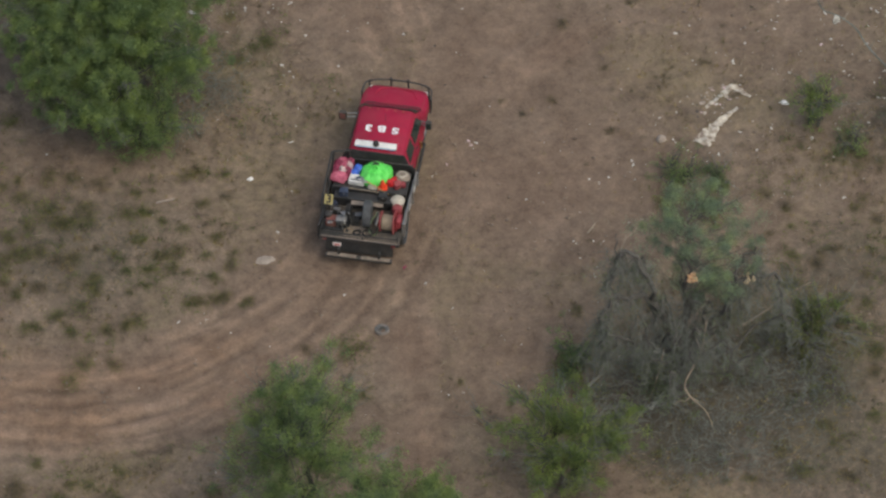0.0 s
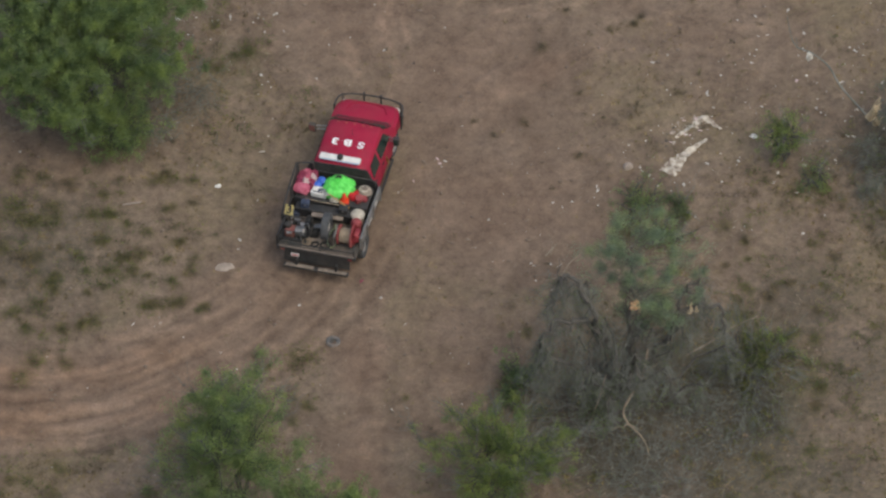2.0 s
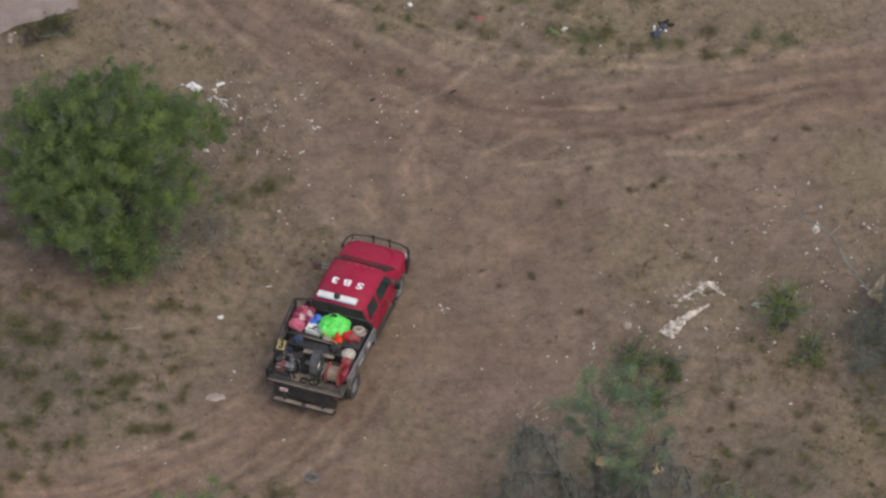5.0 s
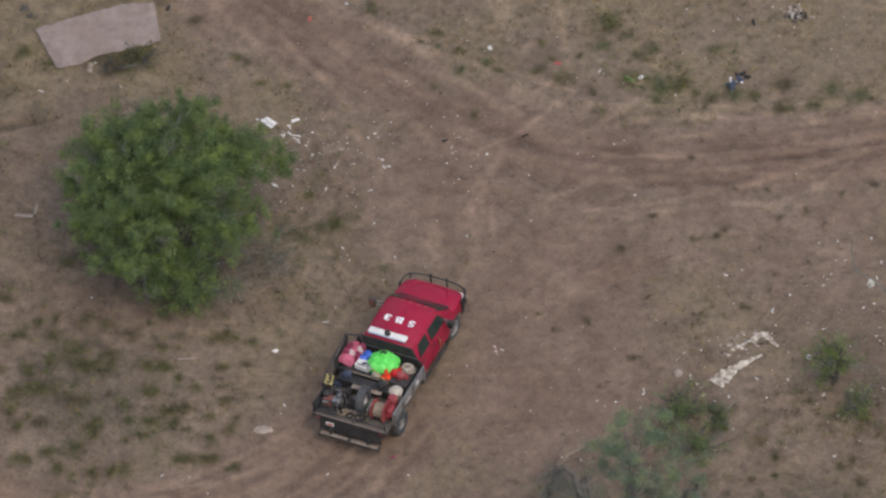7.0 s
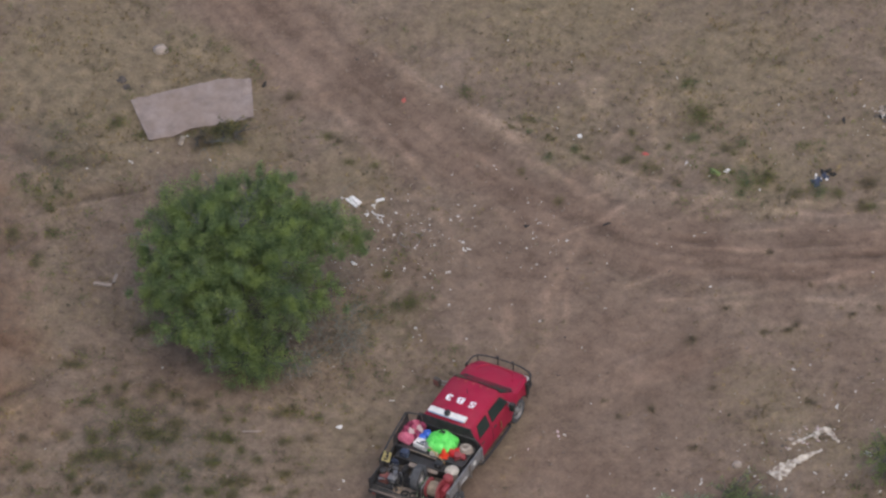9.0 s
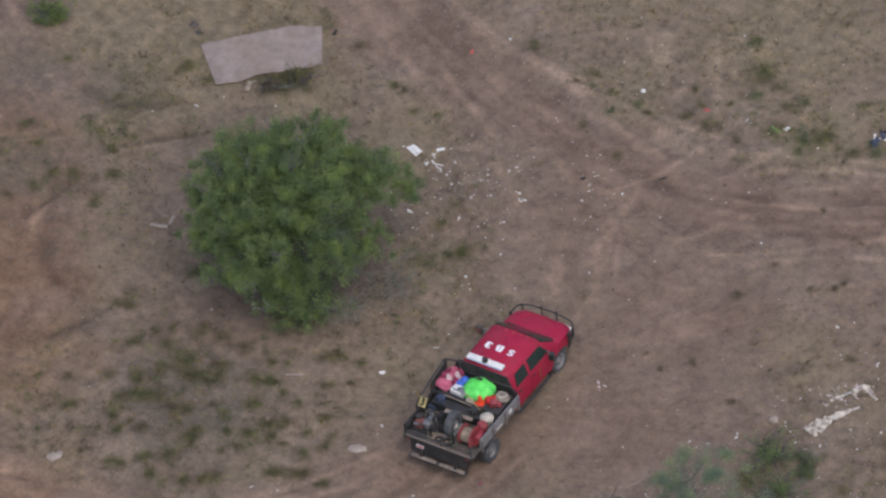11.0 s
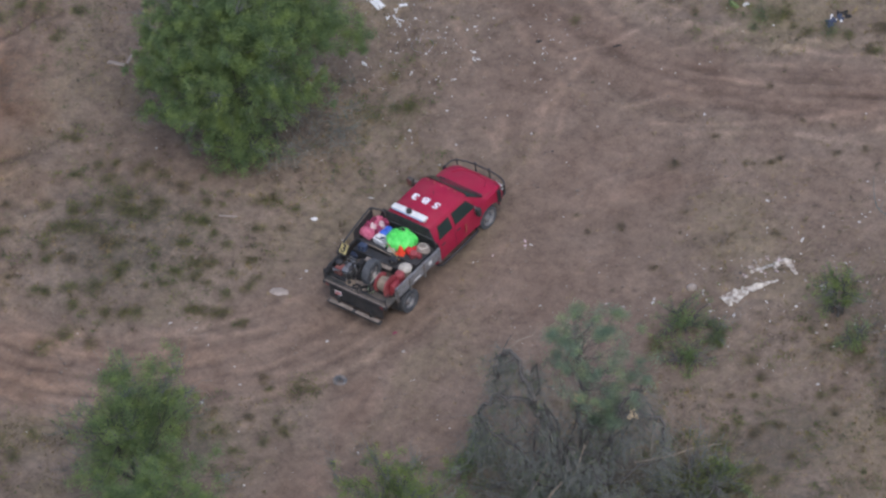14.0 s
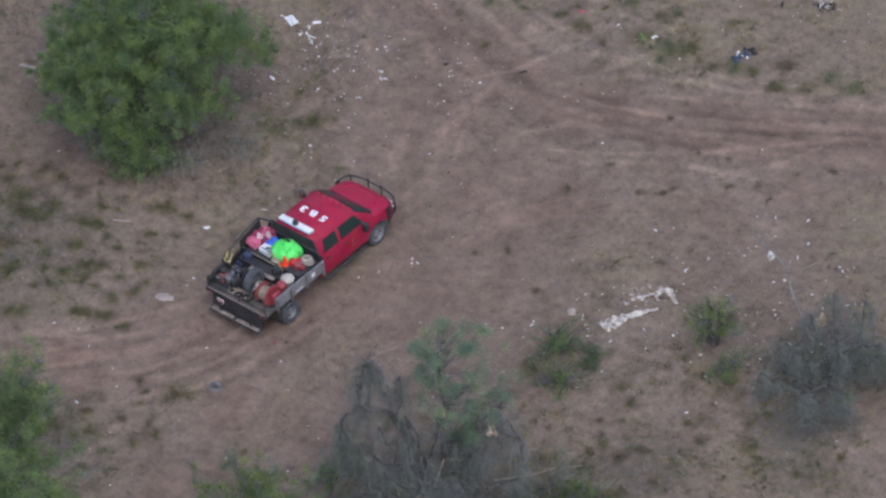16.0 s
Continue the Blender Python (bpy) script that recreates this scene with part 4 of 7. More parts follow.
def pale_branch(line, r, seed, label, mat=None):
    rng = random.Random(seed)
    w = Wood(6)
    pts = [Vector(p) for p in line]
    w.limb(smooth3(pts), r, r * 0.35)
    for k in range(2):
        p = pts[rng.randrange(1, len(pts) - 1)]
        w.limb(bent(rng, p, p + Vector((rng.uniform(-0.5, 0.5), rng.uniform(-0.5, 0.5), rng.uniform(-0.1, 0.2))), 3, 0.1), r * 0.5, r * 0.2, 4)
    return tagged(part("fallen_branch", w.mesh("fallen_branch", mat or PALE)), label, "branch")


pale_branch([(10.30, -7.30, 1.6), (10.07, -7.70, 1.2), (10.27, -8.02, 1.0), (10.77, -8.26, 0.7), (11.02, -8.54, 0.3)], 0.038, 7, "bleached crooked branch hanging out of a dead tree")
pale_branch([(12.3, -4.9, 3.2), (12.2, -5.2, 2.6), (12.3, -5.5, 2.1)], 0.016, 8, "bleached broken branch in a dead tree")
pale_branch([(-5.9, 1.0, 0.12), (-6.15, 1.25, 0.4), (-6.5, 1.5, 0.8)], 0.022, 9, "pale bare stems at the foot of a bush")
pale_branch([(-5.7, 1.2, 0.12), (-6.0, 1.5, 0.35), (-6.5, 1.8, 0.6)], 0.018, 10, "pale bare stems at the foot of a bush")
pale_branch([(-6.1, 0.8, 0.12), (-6.35, 1.15, 0.45), (-6.6, 1.4, 0.8)], 0.018, 12, "pale bare stems at the foot of a bush")
pale_branch([(8.02, -6.48, 5.15), (8.15, -5.95, 5.22), (8.38, -5.55, 5.24), (8.28, -5.12, 5.3)], 0.020, 18, "bleached snapped twig on top of a dead tree")
pale_branch([(8.05, -6.45, 5.15), (7.85, -6.52, 5.1), (7.6, -6.6, 5.02)], 0.018, 19, "bleached snapped twig on top of a dead tree")
pale_branch([(6.2, -1.2, 0.1), (6.35, -0.9, 0.16), (6.45, -0.6, 0.1)], 0.03, 13, "short grey branch lying on dirt")
pale_branch([(14.4, 6.0, 0.3), (13.46, 6.44, 1.0), (13.01, 6.81, 1.4), (12.48, 6.85, 1.84), (12.06, 6.76, 2.1), (11.86, 6.85, 2.5), (11.7, 7.12, 3.0)], 0.032, 14, "thin dead branch arching out of a thicket", DEAD)
pale_branch([(11.4, -5.2, 1.2), (12.04, -4.24, 1.0), (12.49, -3.71, 1.1), (13.13, -3.15, 1.1)], 0.032, 15, "bleached branch sticking out of a dead tree")
pale_branch([(9.3, -6.6, 1.4), (9.2, -7.2, 0.9), (9.0, -7.8, 0.3)], 0.022, 16, "bleached low branch of a dead tree")
pale_branch([(10.5, -6.3, 2.4), (10.45, -6.7, 1.8), (10.3, -7.0, 1.3)], 0.022, 17, "bleached low branch of a dead tree")

# low weeds
leafy_tree("bush", (-12.75, 9.7), 0.46, 0.36, 14, 13, 0.06, LEAF_OLIVE, 53, "low dull olive bush growing against an old carpet", "bush", low=0.02, stems=3, clump=0.22, lumpy=0.5, bare=0, skirt=0.9)
leafy_tree("bush", (-13.4, 9.15), 0.34, 0.26, 10, 10, 0.06, LEAF_BROWN, 54, "low dull bush growing against an old carpet", "bush", low=0.02, stems=3, clump=0.2, lumpy=0.5, bare=3, skirt=0.9)
WEEDS = []
# by the tree and the track: x, y, radius
WEEDS.append([
    (-11.12, -1.46, 0.23), (-10.67, -1.17, 0.23), (-9.82, -1, 0.33), (-9.14, -0.92, 0.28), (-11.46, -2.23, 0.23), (-10.45, -1.83, 0.37), (-8.24, -1.11, 0.33), (-9.88, -2.33, 0.51), (-10.07, -2.96, 0.23), (-9.34, -2.77, 0.42),
    (-8.9, -2.67, 0.33), (-8.51, -2, 0.33), (-8.36, -2.54, 0.33), (-7.18, -1.3, 0.23), (-5.83, -0.45, 0.28), (-5.46, -0.32, 0.28), (-12.55, -4.27, 0.21), (-13.34, -4.64, 0.14), (-11.77, -5.5, 0.35), (-10.56, -4.41, 0.37),
    (-10.14, -4.17, 0.33), (-9.61, -4.04, 0.4), (-8.84, -4.29, 0.37), (-8.53, -4.06, 0.28), (-7.33, -2.09, 0.33), (-6.85, -1.96, 0.33), (-9.96, -5.8, 0.3), (-9.41, -5.31, 0.28), (-9.86, -5.22, 0.16), (-6.11, -3.62, 0.33),
])
# by the tree and the track: x, y, radius
WEEDS.append([
    (-5.57, -3.49, 0.35), (-6.42, -4.14, 0.28), (-6.88, -3.07, 0.33), (-5.63, -4.15, 0.28), (-5.13, -4.15, 0.21), (-5.65, -2.49, 0.23), (-4.8, -3.47, 0.21), (-3.96, -3.68, 0.28), (-3.9, -3.2, 0.17), (-9.54, -7.09, 0.28),
    (-9.11, -6.96, 0.28), (-8.57, -6.36, 0.35), (-8, -6.1, 0.35), (-8.12, -6.83, 0.26), (-7.75, -5.3, 0.28), (-7.89, -4.76, 0.23), (-4.8, -5.28, 0.28), (-4.16, -5.06, 0.26), (-4.32, -4.3, 0.23), (-7.07, -6.64, 0.28),
    (-6.59, -6.42, 0.19), (-3.3, -5.11, 0.19), (-5.12, -1.49, 0.28), (-4.6, -2.76, 0.28), (-4.58, -1.08, 0.19), (-7.93, -3.56, 0.19), (-10.45, -5.27, 0.19), (-11.41, -3.73, 0.23), (-10.63, -3.52, 0.28), (-10.54, -6.91, 0.19),
])
# by the tree and the track: x, y, radius
WEEDS.append([
    (-6.69, -5.1, 0.19), (-7.02, -4.35, 0.19), (-4.73, -0.23, 0.19), (-6.17, -2.28, 0.19), (-6.32, -4.78, 0.19),
])
# along the far bank: x, y, radius
WEEDS.append([
    (-0.95, 13.85, 0.19), (-1.02, 13.26, 0.28), (-0.29, 13.27, 0.38), (-0.17, 14.28, 0.19), (0.77, 12.98, 0.21), (1.59, 13.87, 0.33), (2.62, 13.95, 0.42), (3.06, 14.18, 0.38), (3.31, 14.34, 0.28), (2.72, 13.32, 0.24),
    (3.77, 13.99, 0.19), (4.36, 13.83, 0.33), (4.96, 14.19, 0.33), (5.52, 14.37, 0.28), (6.34, 14.17, 0.28), (6.71, 14.3, 0.28), (6.22, 15.24, 0.38), (7.37, 14.76, 0.28), (7.51, 15.7, 0.33), (0.32, 14.9, 0.28),
    (1.59, 14.91, 0.28), (0.18, 15.74, 0.52), (3.7, 15.96, 0.28), (4.61, 11.42, 0.24), (1.87, 15.38, 0.24), (-8.82, 10.16, 0.22), (-10.01, 11, 0.22), (-9.59, 10.8, 0.18), (-6.91, 14.07, 0.29), (-4.65, 13.84, 0.22),
])
# along the far bank: x, y, radius
WEEDS.append([
    (-4.94, 13.34, 0.15), (-4.37, 13.37, 0.15), (-3.32, 12.65, 0.22), (-2.69, 13.11, 0.22), (-2.25, 12.86, 0.18), (-3.8, 13.4, 0.15), (-3.84, 11.71, 0.18), (-3.54, 13.38, 0.11), (-8.12, 10.29, 0.15), (-2.21, 10.98, 0.22),
])
# on the bare ground: x, y, radius
WEEDS.append([
    (4.6, 8.75, 0.24), (6.78, 8.95, 0.28), (6.23, 8.24, 0.19), (6.64, 8.53, 0.24), (6.02, 8.24, 0.24), (4.24, 6.94, 0.38), (6.41, 10.64, 0.19), (9.49, 11.6, 0.19), (8.11, 9.94, 0.24), (10.13, 12.35, 0.33),
    (6.7, 8.63, 0.19), (2.92, 3.78, 0.19), (3.64, 3.32, 0.24), (4.28, 4.05, 0.28), (8.64, 6.06, 0.28), (5.7, 5.43, 0.24), (6.21, 2.94, 0.28), (7.35, 10.91, 0.19), (8.76, 10.54, 0.28),
])
# round the dead trees: x, y, radius
WEEDS.append([
    (13.8, 0.91, 0.25), (14.53, 0.54, 0.25), (13.47, -0.76, 0.22), (13.05, -1.35, 0.33), (13.65, -3.95, 0.28), (13.77, -6.3, 0.39), (12.24, -10.06, 0.25), (15.21, -4.66, 0.33), (15.37, -5.39, 0.28), (12.86, -3.14, 0.33),
    (12.39, -2.21, 0.33), (13.94, -2.84, 0.33), (14.68, -2.9, 0.22), (13.76, -4.7, 0.28), (11.12, 1.08, 0.28), (11.81, 0.63, 0.22), (6.35, -4.33, 0.22), (6.37, -6.32, 0.44), (6.89, -6.09, 0.33), (10.22, -8.07, 0.22),
    (9.52, -9.38, 0.22), (14.46, -1.7, 0.22), (15.46, -7.2, 0.28), (14.19, -7.68, 0.33), (13, -8.75, 0.33), (13.79, -9.55, 0.39), (15.12, -9.52, 0.33), (13.72, 3.09, 0.26), (14.28, 2.82, 0.17), (11.84, 0.55, 0.17),
])
# round the dead trees: x, y, radius
WEEDS.append([
    (12.11, -0.07, 0.17), (11.51, -0.47, 0.22), (11.8, 1.17, 0.13), (13.68, 2.58, 0.22), (14.3, 2.51, 0.17), (15.26, 2.02, 0.17), (15.46, 2.64, 0.17), (13.97, 1.33, 0.17),
])
# beside the near track: x, y, radius
WEEDS.append([
    (-7.86, -9, 0.35), (-7.58, -7.92, 0.4), (-6.68, -8.08, 0.25), (-7.82, -4.95, 0.3), (-3.98, -5.06, 0.3), (-4.62, -5.28, 0.35), (-3.17, -5.02, 0.2), (-0.83, -7, 0.2), (0.04, -6.39, 0.61), (-1.24, -6.71, 0.25),
    (-5.78, -12.18, 0.3), (-6.71, -12.72, 0.3), (-8.33, -12.25, 0.3), (-7.1, -12.84, 0.25), (-8.75, -13.41, 0.51), (-7.42, -13.37, 0.3), (-5.82, -13.15, 0.35), (-2.94, -12.62, 0.35), (-6.24, -6.41, 0.3), (-6.64, -6.47, 0.25),
    (0.75, -8.25, 0.3), (0.21, -8.04, 0.2),
])
# below the carpet and the far trail: x, y, radius
WEEDS.append([
    (-20.92, 8.96, 0.34), (-19.6, 7.78, 0.21), (-17.36, 6.96, 0.17), (-16.39, 4.79, 0.21), (-17.56, 3.11, 0.25), (-16.04, 5.59, 0.17), (-16.16, 8.95, 0.38), (-15.4, 8.73, 0.25), (-16.89, 3.28, 0.34), (-18.24, 1.66, 0.25),
    (-15.86, 3.9, 0.25), (-18.62, 4.03, 0.21), (-13.25, 9.8, 0.3), (-12.89, 10.25, 0.34), (-12.87, 9.4, 0.3), (-12.55, 9.84, 0.25), (-13.91, 9.35, 0.21), (-13.57, 9.65, 0.25),
])
# strays: x, y, radius
WEEDS.append([
    (-12.85, -0.95, 0.19), (-15.66, 2.64, 0.28), (-17.64, 2.27, 0.28), (-11.77, 12.02, 0.28), (-4.4, 5.2, 0.33), (-5.2, 4.4, 0.33), (-5.6, 6.3, 0.28), (12.31, -1.3, 0.22), (11.87, 5.4, 0.33), (8.36, 0.3, 0.39),
    (3.43, -7.47, 0.17), (12.9, -4.9, 0.39), (13.3, -5.4, 0.33), (8.42, 15.6, 0.33), (-1.47, 14.4, 0.22), (-0.73, 17.02, 0.28), (-12.6, -0.83, 0.28), (-11.44, 1.14, 0.33), (-1.8, -8.6, 0.22), (-0.6, -8.3, 0.22),
    (-1, -9.2, 0.28), (0.4, -8.9, 0.22), (-2.2, -9.6, 0.28), (-0.2, -9.8, 0.22), (16.1, 1.2, 0.22), (17.8, 1, 0.22), (16.8, 0.4, 0.19), (18.4, 2.4, 0.22),
])



def weed_mesh(seed, mat):
    rng = random.Random(seed)
    centres, radii = [(0, 0, 0.16)], [0.6]
    for k in range(4):
        a, r = rng.uniform(0, math.tau), rng.uniform(0.2, 0.45)
        centres.append((math.cos(a) * r, math.sin(a) * r * 0.75, rng.uniform(0.06, 0.2)))
        radii.append(rng.uniform(0.42, 0.65))
    v, f = leaf_cloud(centres, radii, 115, 0.07, seed, flat=0.36)
    return quick_mesh("weed", v, f, mat)


WEED_KINDS = [weed_mesh(70 + k, (LEAF_WEED, LEAF_OLIVE, LEAF_WEED, LEAF_OLIVE, LEAF_BROWN)[k % 5]) for k in range(10)]
DRY_KINDS = [weed_mesh(96 + k, LEAF_BROWN) for k in range(3)]
GREEN_KINDS = [weed_mesh(90 + k, LEAF_DARK) for k in range(4)]
rng = random.Random(77)
for group in WEEDS:
    for x, y, r in group:
        ob = new("weed")
        ob.matrix_world = pose(x, y, height(x, y), 0, 0, rng.uniform(0, 360)) @ Matrix.Diagonal((r * 1.95, r * 1.6, r * 1.15, 1))
        tagged(ob, "low spreading green weed on dry dirt", "weed", "low weeds")
        kinds = GREEN_KINDS if y > 12.5 and rng.random() < 0.6 else WEED_KINDS
        if x > 2.5 and 2 < y < 12.5 and x < 10.5:
            kinds = DRY_KINDS
            ob.scale *= 0.68
        part("foliage", rng.choice(kinds), None, ob)


def under_carpet(x, y):
    """Whether points lie below the thrown-away carpet."""
    u, v = (x + 14.2) * 0.77 + (y - 10.35) * 0.64, -(x + 14.2) * 0.64 + (y - 10.35) * 0.77
    return (np.abs(u) < 1.9) & (np.abs(v) < 0.98)


def dry_grass():
    """Tufts of dead grass, thick beside the tracks and thin on them."""
    rng = np.random.RandomState(91)
    x, y = rng.uniform(-25, 23, 90000), rng.uniform(-18, 24, 90000)
    bare, streak_shade, ruts, straw, green, mulch, rust = ground_fields(x, y)
    patch = layers(x * 0.9, y * 0.9, 95, 3)
    keep = rng.rand(len(x)) < np.clip(straw * 1.1 + green * 1.0 - bare * 0.45, 0.01, 1) * np.clip((patch - 0.36) * 4, 0.04, 1)
    keep &= ~((np.abs(x + 0.1) < 1.4) & (np.abs(y) < 3.5)) & ~under_carpet(x, y)
    x, y = x[keep], y[keep]
    z = ground_height(x, y)
    n, blades = len(x), 4
    x, y, z = (np.repeat(q, blades) for q in (x, y, z))
    a = rng.uniform(0, 2 * np.pi, n * blades)
    lean = rng.uniform(0.3, 1.3, n * blades)
    size = np.repeat(rng.uniform(0.05, 0.16, n), blades) * rng.uniform(0.6, 1.2, n * blades)
    tip = np.stack([np.cos(a) * np.sin(lean), np.sin(a) * np.sin(lean), np.cos(lean)], 1) * size[:, None]
    wide = np.stack([-np.sin(a), np.cos(a), 0 * a], 1) * (0.010 + 0.012 * rng.rand(n * blades))[:, None]
    foot = np.stack([x + rng.uniform(-0.05, 0.05, len(x)), y + rng.uniform(-0.05, 0.05, len(x)), z - 0.01], 1)
    verts = np.stack([foot - wide, foot + wide, foot + tip], 1).reshape(-1, 3)
    ob = new("dry_grass", quick_mesh("dry_grass", verts, np.arange(len(verts)).reshape(-1, 3), STRAW))
    tagged(ob, "sparse tufts of straw-coloured dead grass", "grass", kind="stuff")


dry_grass()


def scrub():
    """Low olive and brown leaves between the weeds, too many to count."""
    rng = np.random.RandomState(93)
    x, y = rng.uniform(-24, 22, 90000), rng.uniform(-18, 22, 90000)
    bare, streak_shade, ruts, straw, green, mulch, rust = ground_fields(x, y)
    patch = layers(x * 1.3, y * 1.3, 97, 3)
    keep = rng.rand(len(x)) < np.clip(green * 0.8 + 0.03 - bare * 0.3, 0.0, 1) * np.clip((patch - 0.50) * 7, 0, 1)
    keep &= ~((np.abs(x + 0.1) < 1.5) & (np.abs(y) < 3.6)) & ~under_carpet(x, y)
    c = np.stack([x[keep], y[keep], ground_height(x[keep], y[keep]) + 0.05], 1)
    v, f = leaf_cloud(c, np.full(len(c), 0.19), 15, 0.065, 94, flat=0.5)
    tagged(new("scrub", quick_mesh("scrub", v, f, LEAF_WEED)), "thin low olive scrub on dry dirt", "scrub", kind="stuff")


scrub()


def withered_tufts():
    """Small dark tufts of dead weeds all over the open ground, too many to count."""
    rng = np.random.RandomState(99)
    x, y = rng.uniform(-24, 22, 26000), rng.uniform(-18, 22, 26000)
    bare, streak_shade, ruts, straw, green, mulch, rust = ground_fields(x, y)
    patch = layers(x * 0.8, y * 0.8, 101, 3)
    keep = rng.rand(len(x)) < np.clip(0.16 - bare * 0.15 + green * 0.16, 0.006, 1) * np.clip((patch - 0.45) * 5, 0.02, 1)
    keep &= ~((np.abs(x + 0.1) < 1.5) & (np.abs(y) < 3.6)) & ~under_carpet(x, y)
    c = np.stack([x[keep], y[keep], ground_height(x[keep], y[keep]) + 0.03], 1)
    v, f = leaf_cloud(c, rng.uniform(0.05, 0.17, len(c)), 16, 0.055, 102, flat=0.4)
    tagged(new("withered_tufts", quick_mesh("withered_tufts", v, f, LEAF_BROWN)), "small dark withered tufts scattered on dry dirt", "tufts", kind="stuff")


withered_tufts()


def clods():
    """Countless clods and pebbles of dry clay."""
    rng = np.random.RandomState(121)
    x, y = rng.uniform(-24, 22, 15000), rng.uniform(-17, 22, 15000)
    patch = layers(x * 0.7, y * 0.7, 123, 3)
    keep = (rng.rand(len(x)) < np.clip((patch - 0.4) * 3.5, 0.03, 1)) & ~((np.abs(x + 0.1) < 1.4) & (np.abs(y) < 3.5)) & ~under_carpet(x, y)
    x, y = x[keep], y[keep]
    z, n = ground_height(x, y), len(x)
    s = 0.018 + 0.055 * rng.rand(n) ** 3
    dirs = np.array([(1, 0, 0), (0, 1, 0), (-1, 0, 0), (0, -1, 0), (0, 0, 0.8), (0, 0, -0.6)], float)
    v = np.stack([x, y, z + s * 0.3], 1)[:, None, :] + dirs[None] * s[:, None, None] * (0.6 + 0.8 * rng.rand(n, 6, 1))
    f = np.array([(0, 1, 4), (1, 2, 4), (2, 3, 4), (3, 0, 4), (1, 0, 5), (2, 1, 5), (3, 2, 5), (0, 3, 5)])
    faces = (np.arange(n)[:, None, None] * 6 + f[None]).reshape(-1, 3)
    tagged(new("dirt_clods", quick_mesh("dirt_clods", v.reshape(-1, 3), faces, CLOD)), "countless small dry clay clods on the ground", "clods", kind="stuff")


CLOD = surface("dry_clay_clods", (0.150, 0.114, 0.090), (0.27, 0.21, 0.165), 1.7, 0.95, 0, 3, 0)
clods()


def sticks():
    """Fallen twigs, thickest under the trees and round the dump."""
    rng = random.Random(127)
    w = Wood(3)
    for cx, cy, spreadr, n in ((-6.2, 7.0, 1.5, 90), (-5.0, 4.6, 1.6, 50), (10.0, -7.2, 2.4, 120), (13.0, 5.6, 2.0, 90), (8.0, -2.0, 2.4, 40), (12.5, 0.0, 2.6, 60), (-8.5, -1.2, 2.2, 40), (5.5, -9.0, 2.0, 30), (-14.0, 8.8, 1.5, 24), (-4, -12, 3, 30)):
        for k in range(n):
            x, y = cx + rng.gauss(0, spreadr), cy + rng.gauss(0, spreadr)
            if abs(x + 0.1) < 1.4 and abs(y) < 3.5:
                continue
            a, l = rng.uniform(0, math.tau), rng.uniform(0.12, 0.5)
            x2, y2 = x + math.cos(a) * l, y + math.sin(a) * l
            w.limb(bent(rng, (x, y, height(x, y) + 0.02), (x2, y2, height(x2, y2) + 0.03), 3, 0.1), 0.012, 0.006, 3)
    tagged(new("fallen_twigs", w.mesh("fallen_twigs", PALE)), "scattered pale fallen twigs on dry dirt", "twigs", kind="stuff")


sticks()


# ---- the fire truck: a red crew-cab pickup with a flat utility bed ----
TRUCK = pose(-0.11, 0.0, 0.0, 0, 0, -1.9)
truck = empty("fire_truck", TRUCK, "red crew-cab brush fire truck with loaded black flatbed", "truck")


def section(y, low, sill, mid, belt, edge, crown, top):
    """Half a cross section of the cab, from the sill up to the middle of the roof."""
    half = [low, sill, mid, belt, edge, crown, (0.0, top)]
    return [Vector((x, y, z)) for x, z in half] + [Vector((-x, y, z)) for x, z in half[-2::-1]]


def arch(y):
    """Height of the body's lower edge along the front wheel arch."""
    k = abs(y - 2.1) / 0.50
    return 0.50 if k >= 1 else 0.50 + 0.36 * math.sqrt(1 - k * k)


CAB_ROWS = []


def cab_body():
    rows = CAB_ROWS
    for y in (-0.47, -0.42, 0.0, 0.48, 0.9, 1.24):
        t = 1.93 if y > -0.45 else 1.90
        rows.append(section(y, (0.86, 0.46), (0.98, 0.55), (1.01, 0.92), (0.975, 1.30), (0.80, t - 0.10), (0.72, t - 0.03), t + 0.02))
    rows.append(section(1.34, (0.86, 0.46), (0.98, 0.55), (1.01, 0.92), (0.975, 1.30), (0.80, 1.77), (0.71, 1.85), 1.90))
    for y, belt, edge, crown, top in ((1.575, 1.29, 1.60, 1.68, 1.70), (1.62, 1.28, 1.56, 1.64, 1.66), (1.8, 1.24, 1.42, 1.49, 1.52), (2.0, 1.19, 1.26, 1.31, 1.345), (2.05, 1.19, 1.235, 1.265, 1.30), (2.1, 1.19, 1.24, 1.27, 1.31), (2.25, 1.18, 1.23, 1.26, 1.30),
                                      (2.45, 1.16, 1.21, 1.24, 1.28), (2.575, 1.15, 1.20, 1.225, 1.265), (2.64, 1.14, 1.19, 1.215, 1.255), (2.8, 1.11, 1.15, 1.18, 1.21), (2.92, 1.03, 1.08, 1.10, 1.13), (2.97, 0.92, 0.97, 0.99, 1.01)):
        a = arch(y)
        w = 1.0 if y < 2.3 else 1.0 - (y - 2.3) ** 2 * 0.42
        rows.append(section(y, (0.90 * w, a), (1.0 * w, a + 0.03), (1.015 * w, max(a + 0.06, 0.92) if y < 2.9 else 0.80), (0.975 * w, belt), (0.87 * w, edge), (0.76 * w, crown), top))
    bm = bmesh.new()
    rings = [[bm.verts.new(p) for p in row] for row in rows]
    for u, v in zip(rings, rings[1:]):
        for k in range(len(u) - 1):
            bm.faces.new((u[k], u[k + 1], v[k + 1], v[k]))
    bm.faces.new(rings[0])
    bm.faces.new(rings[-1])
    return bm


part("cab", cab_body(), RED, truck)


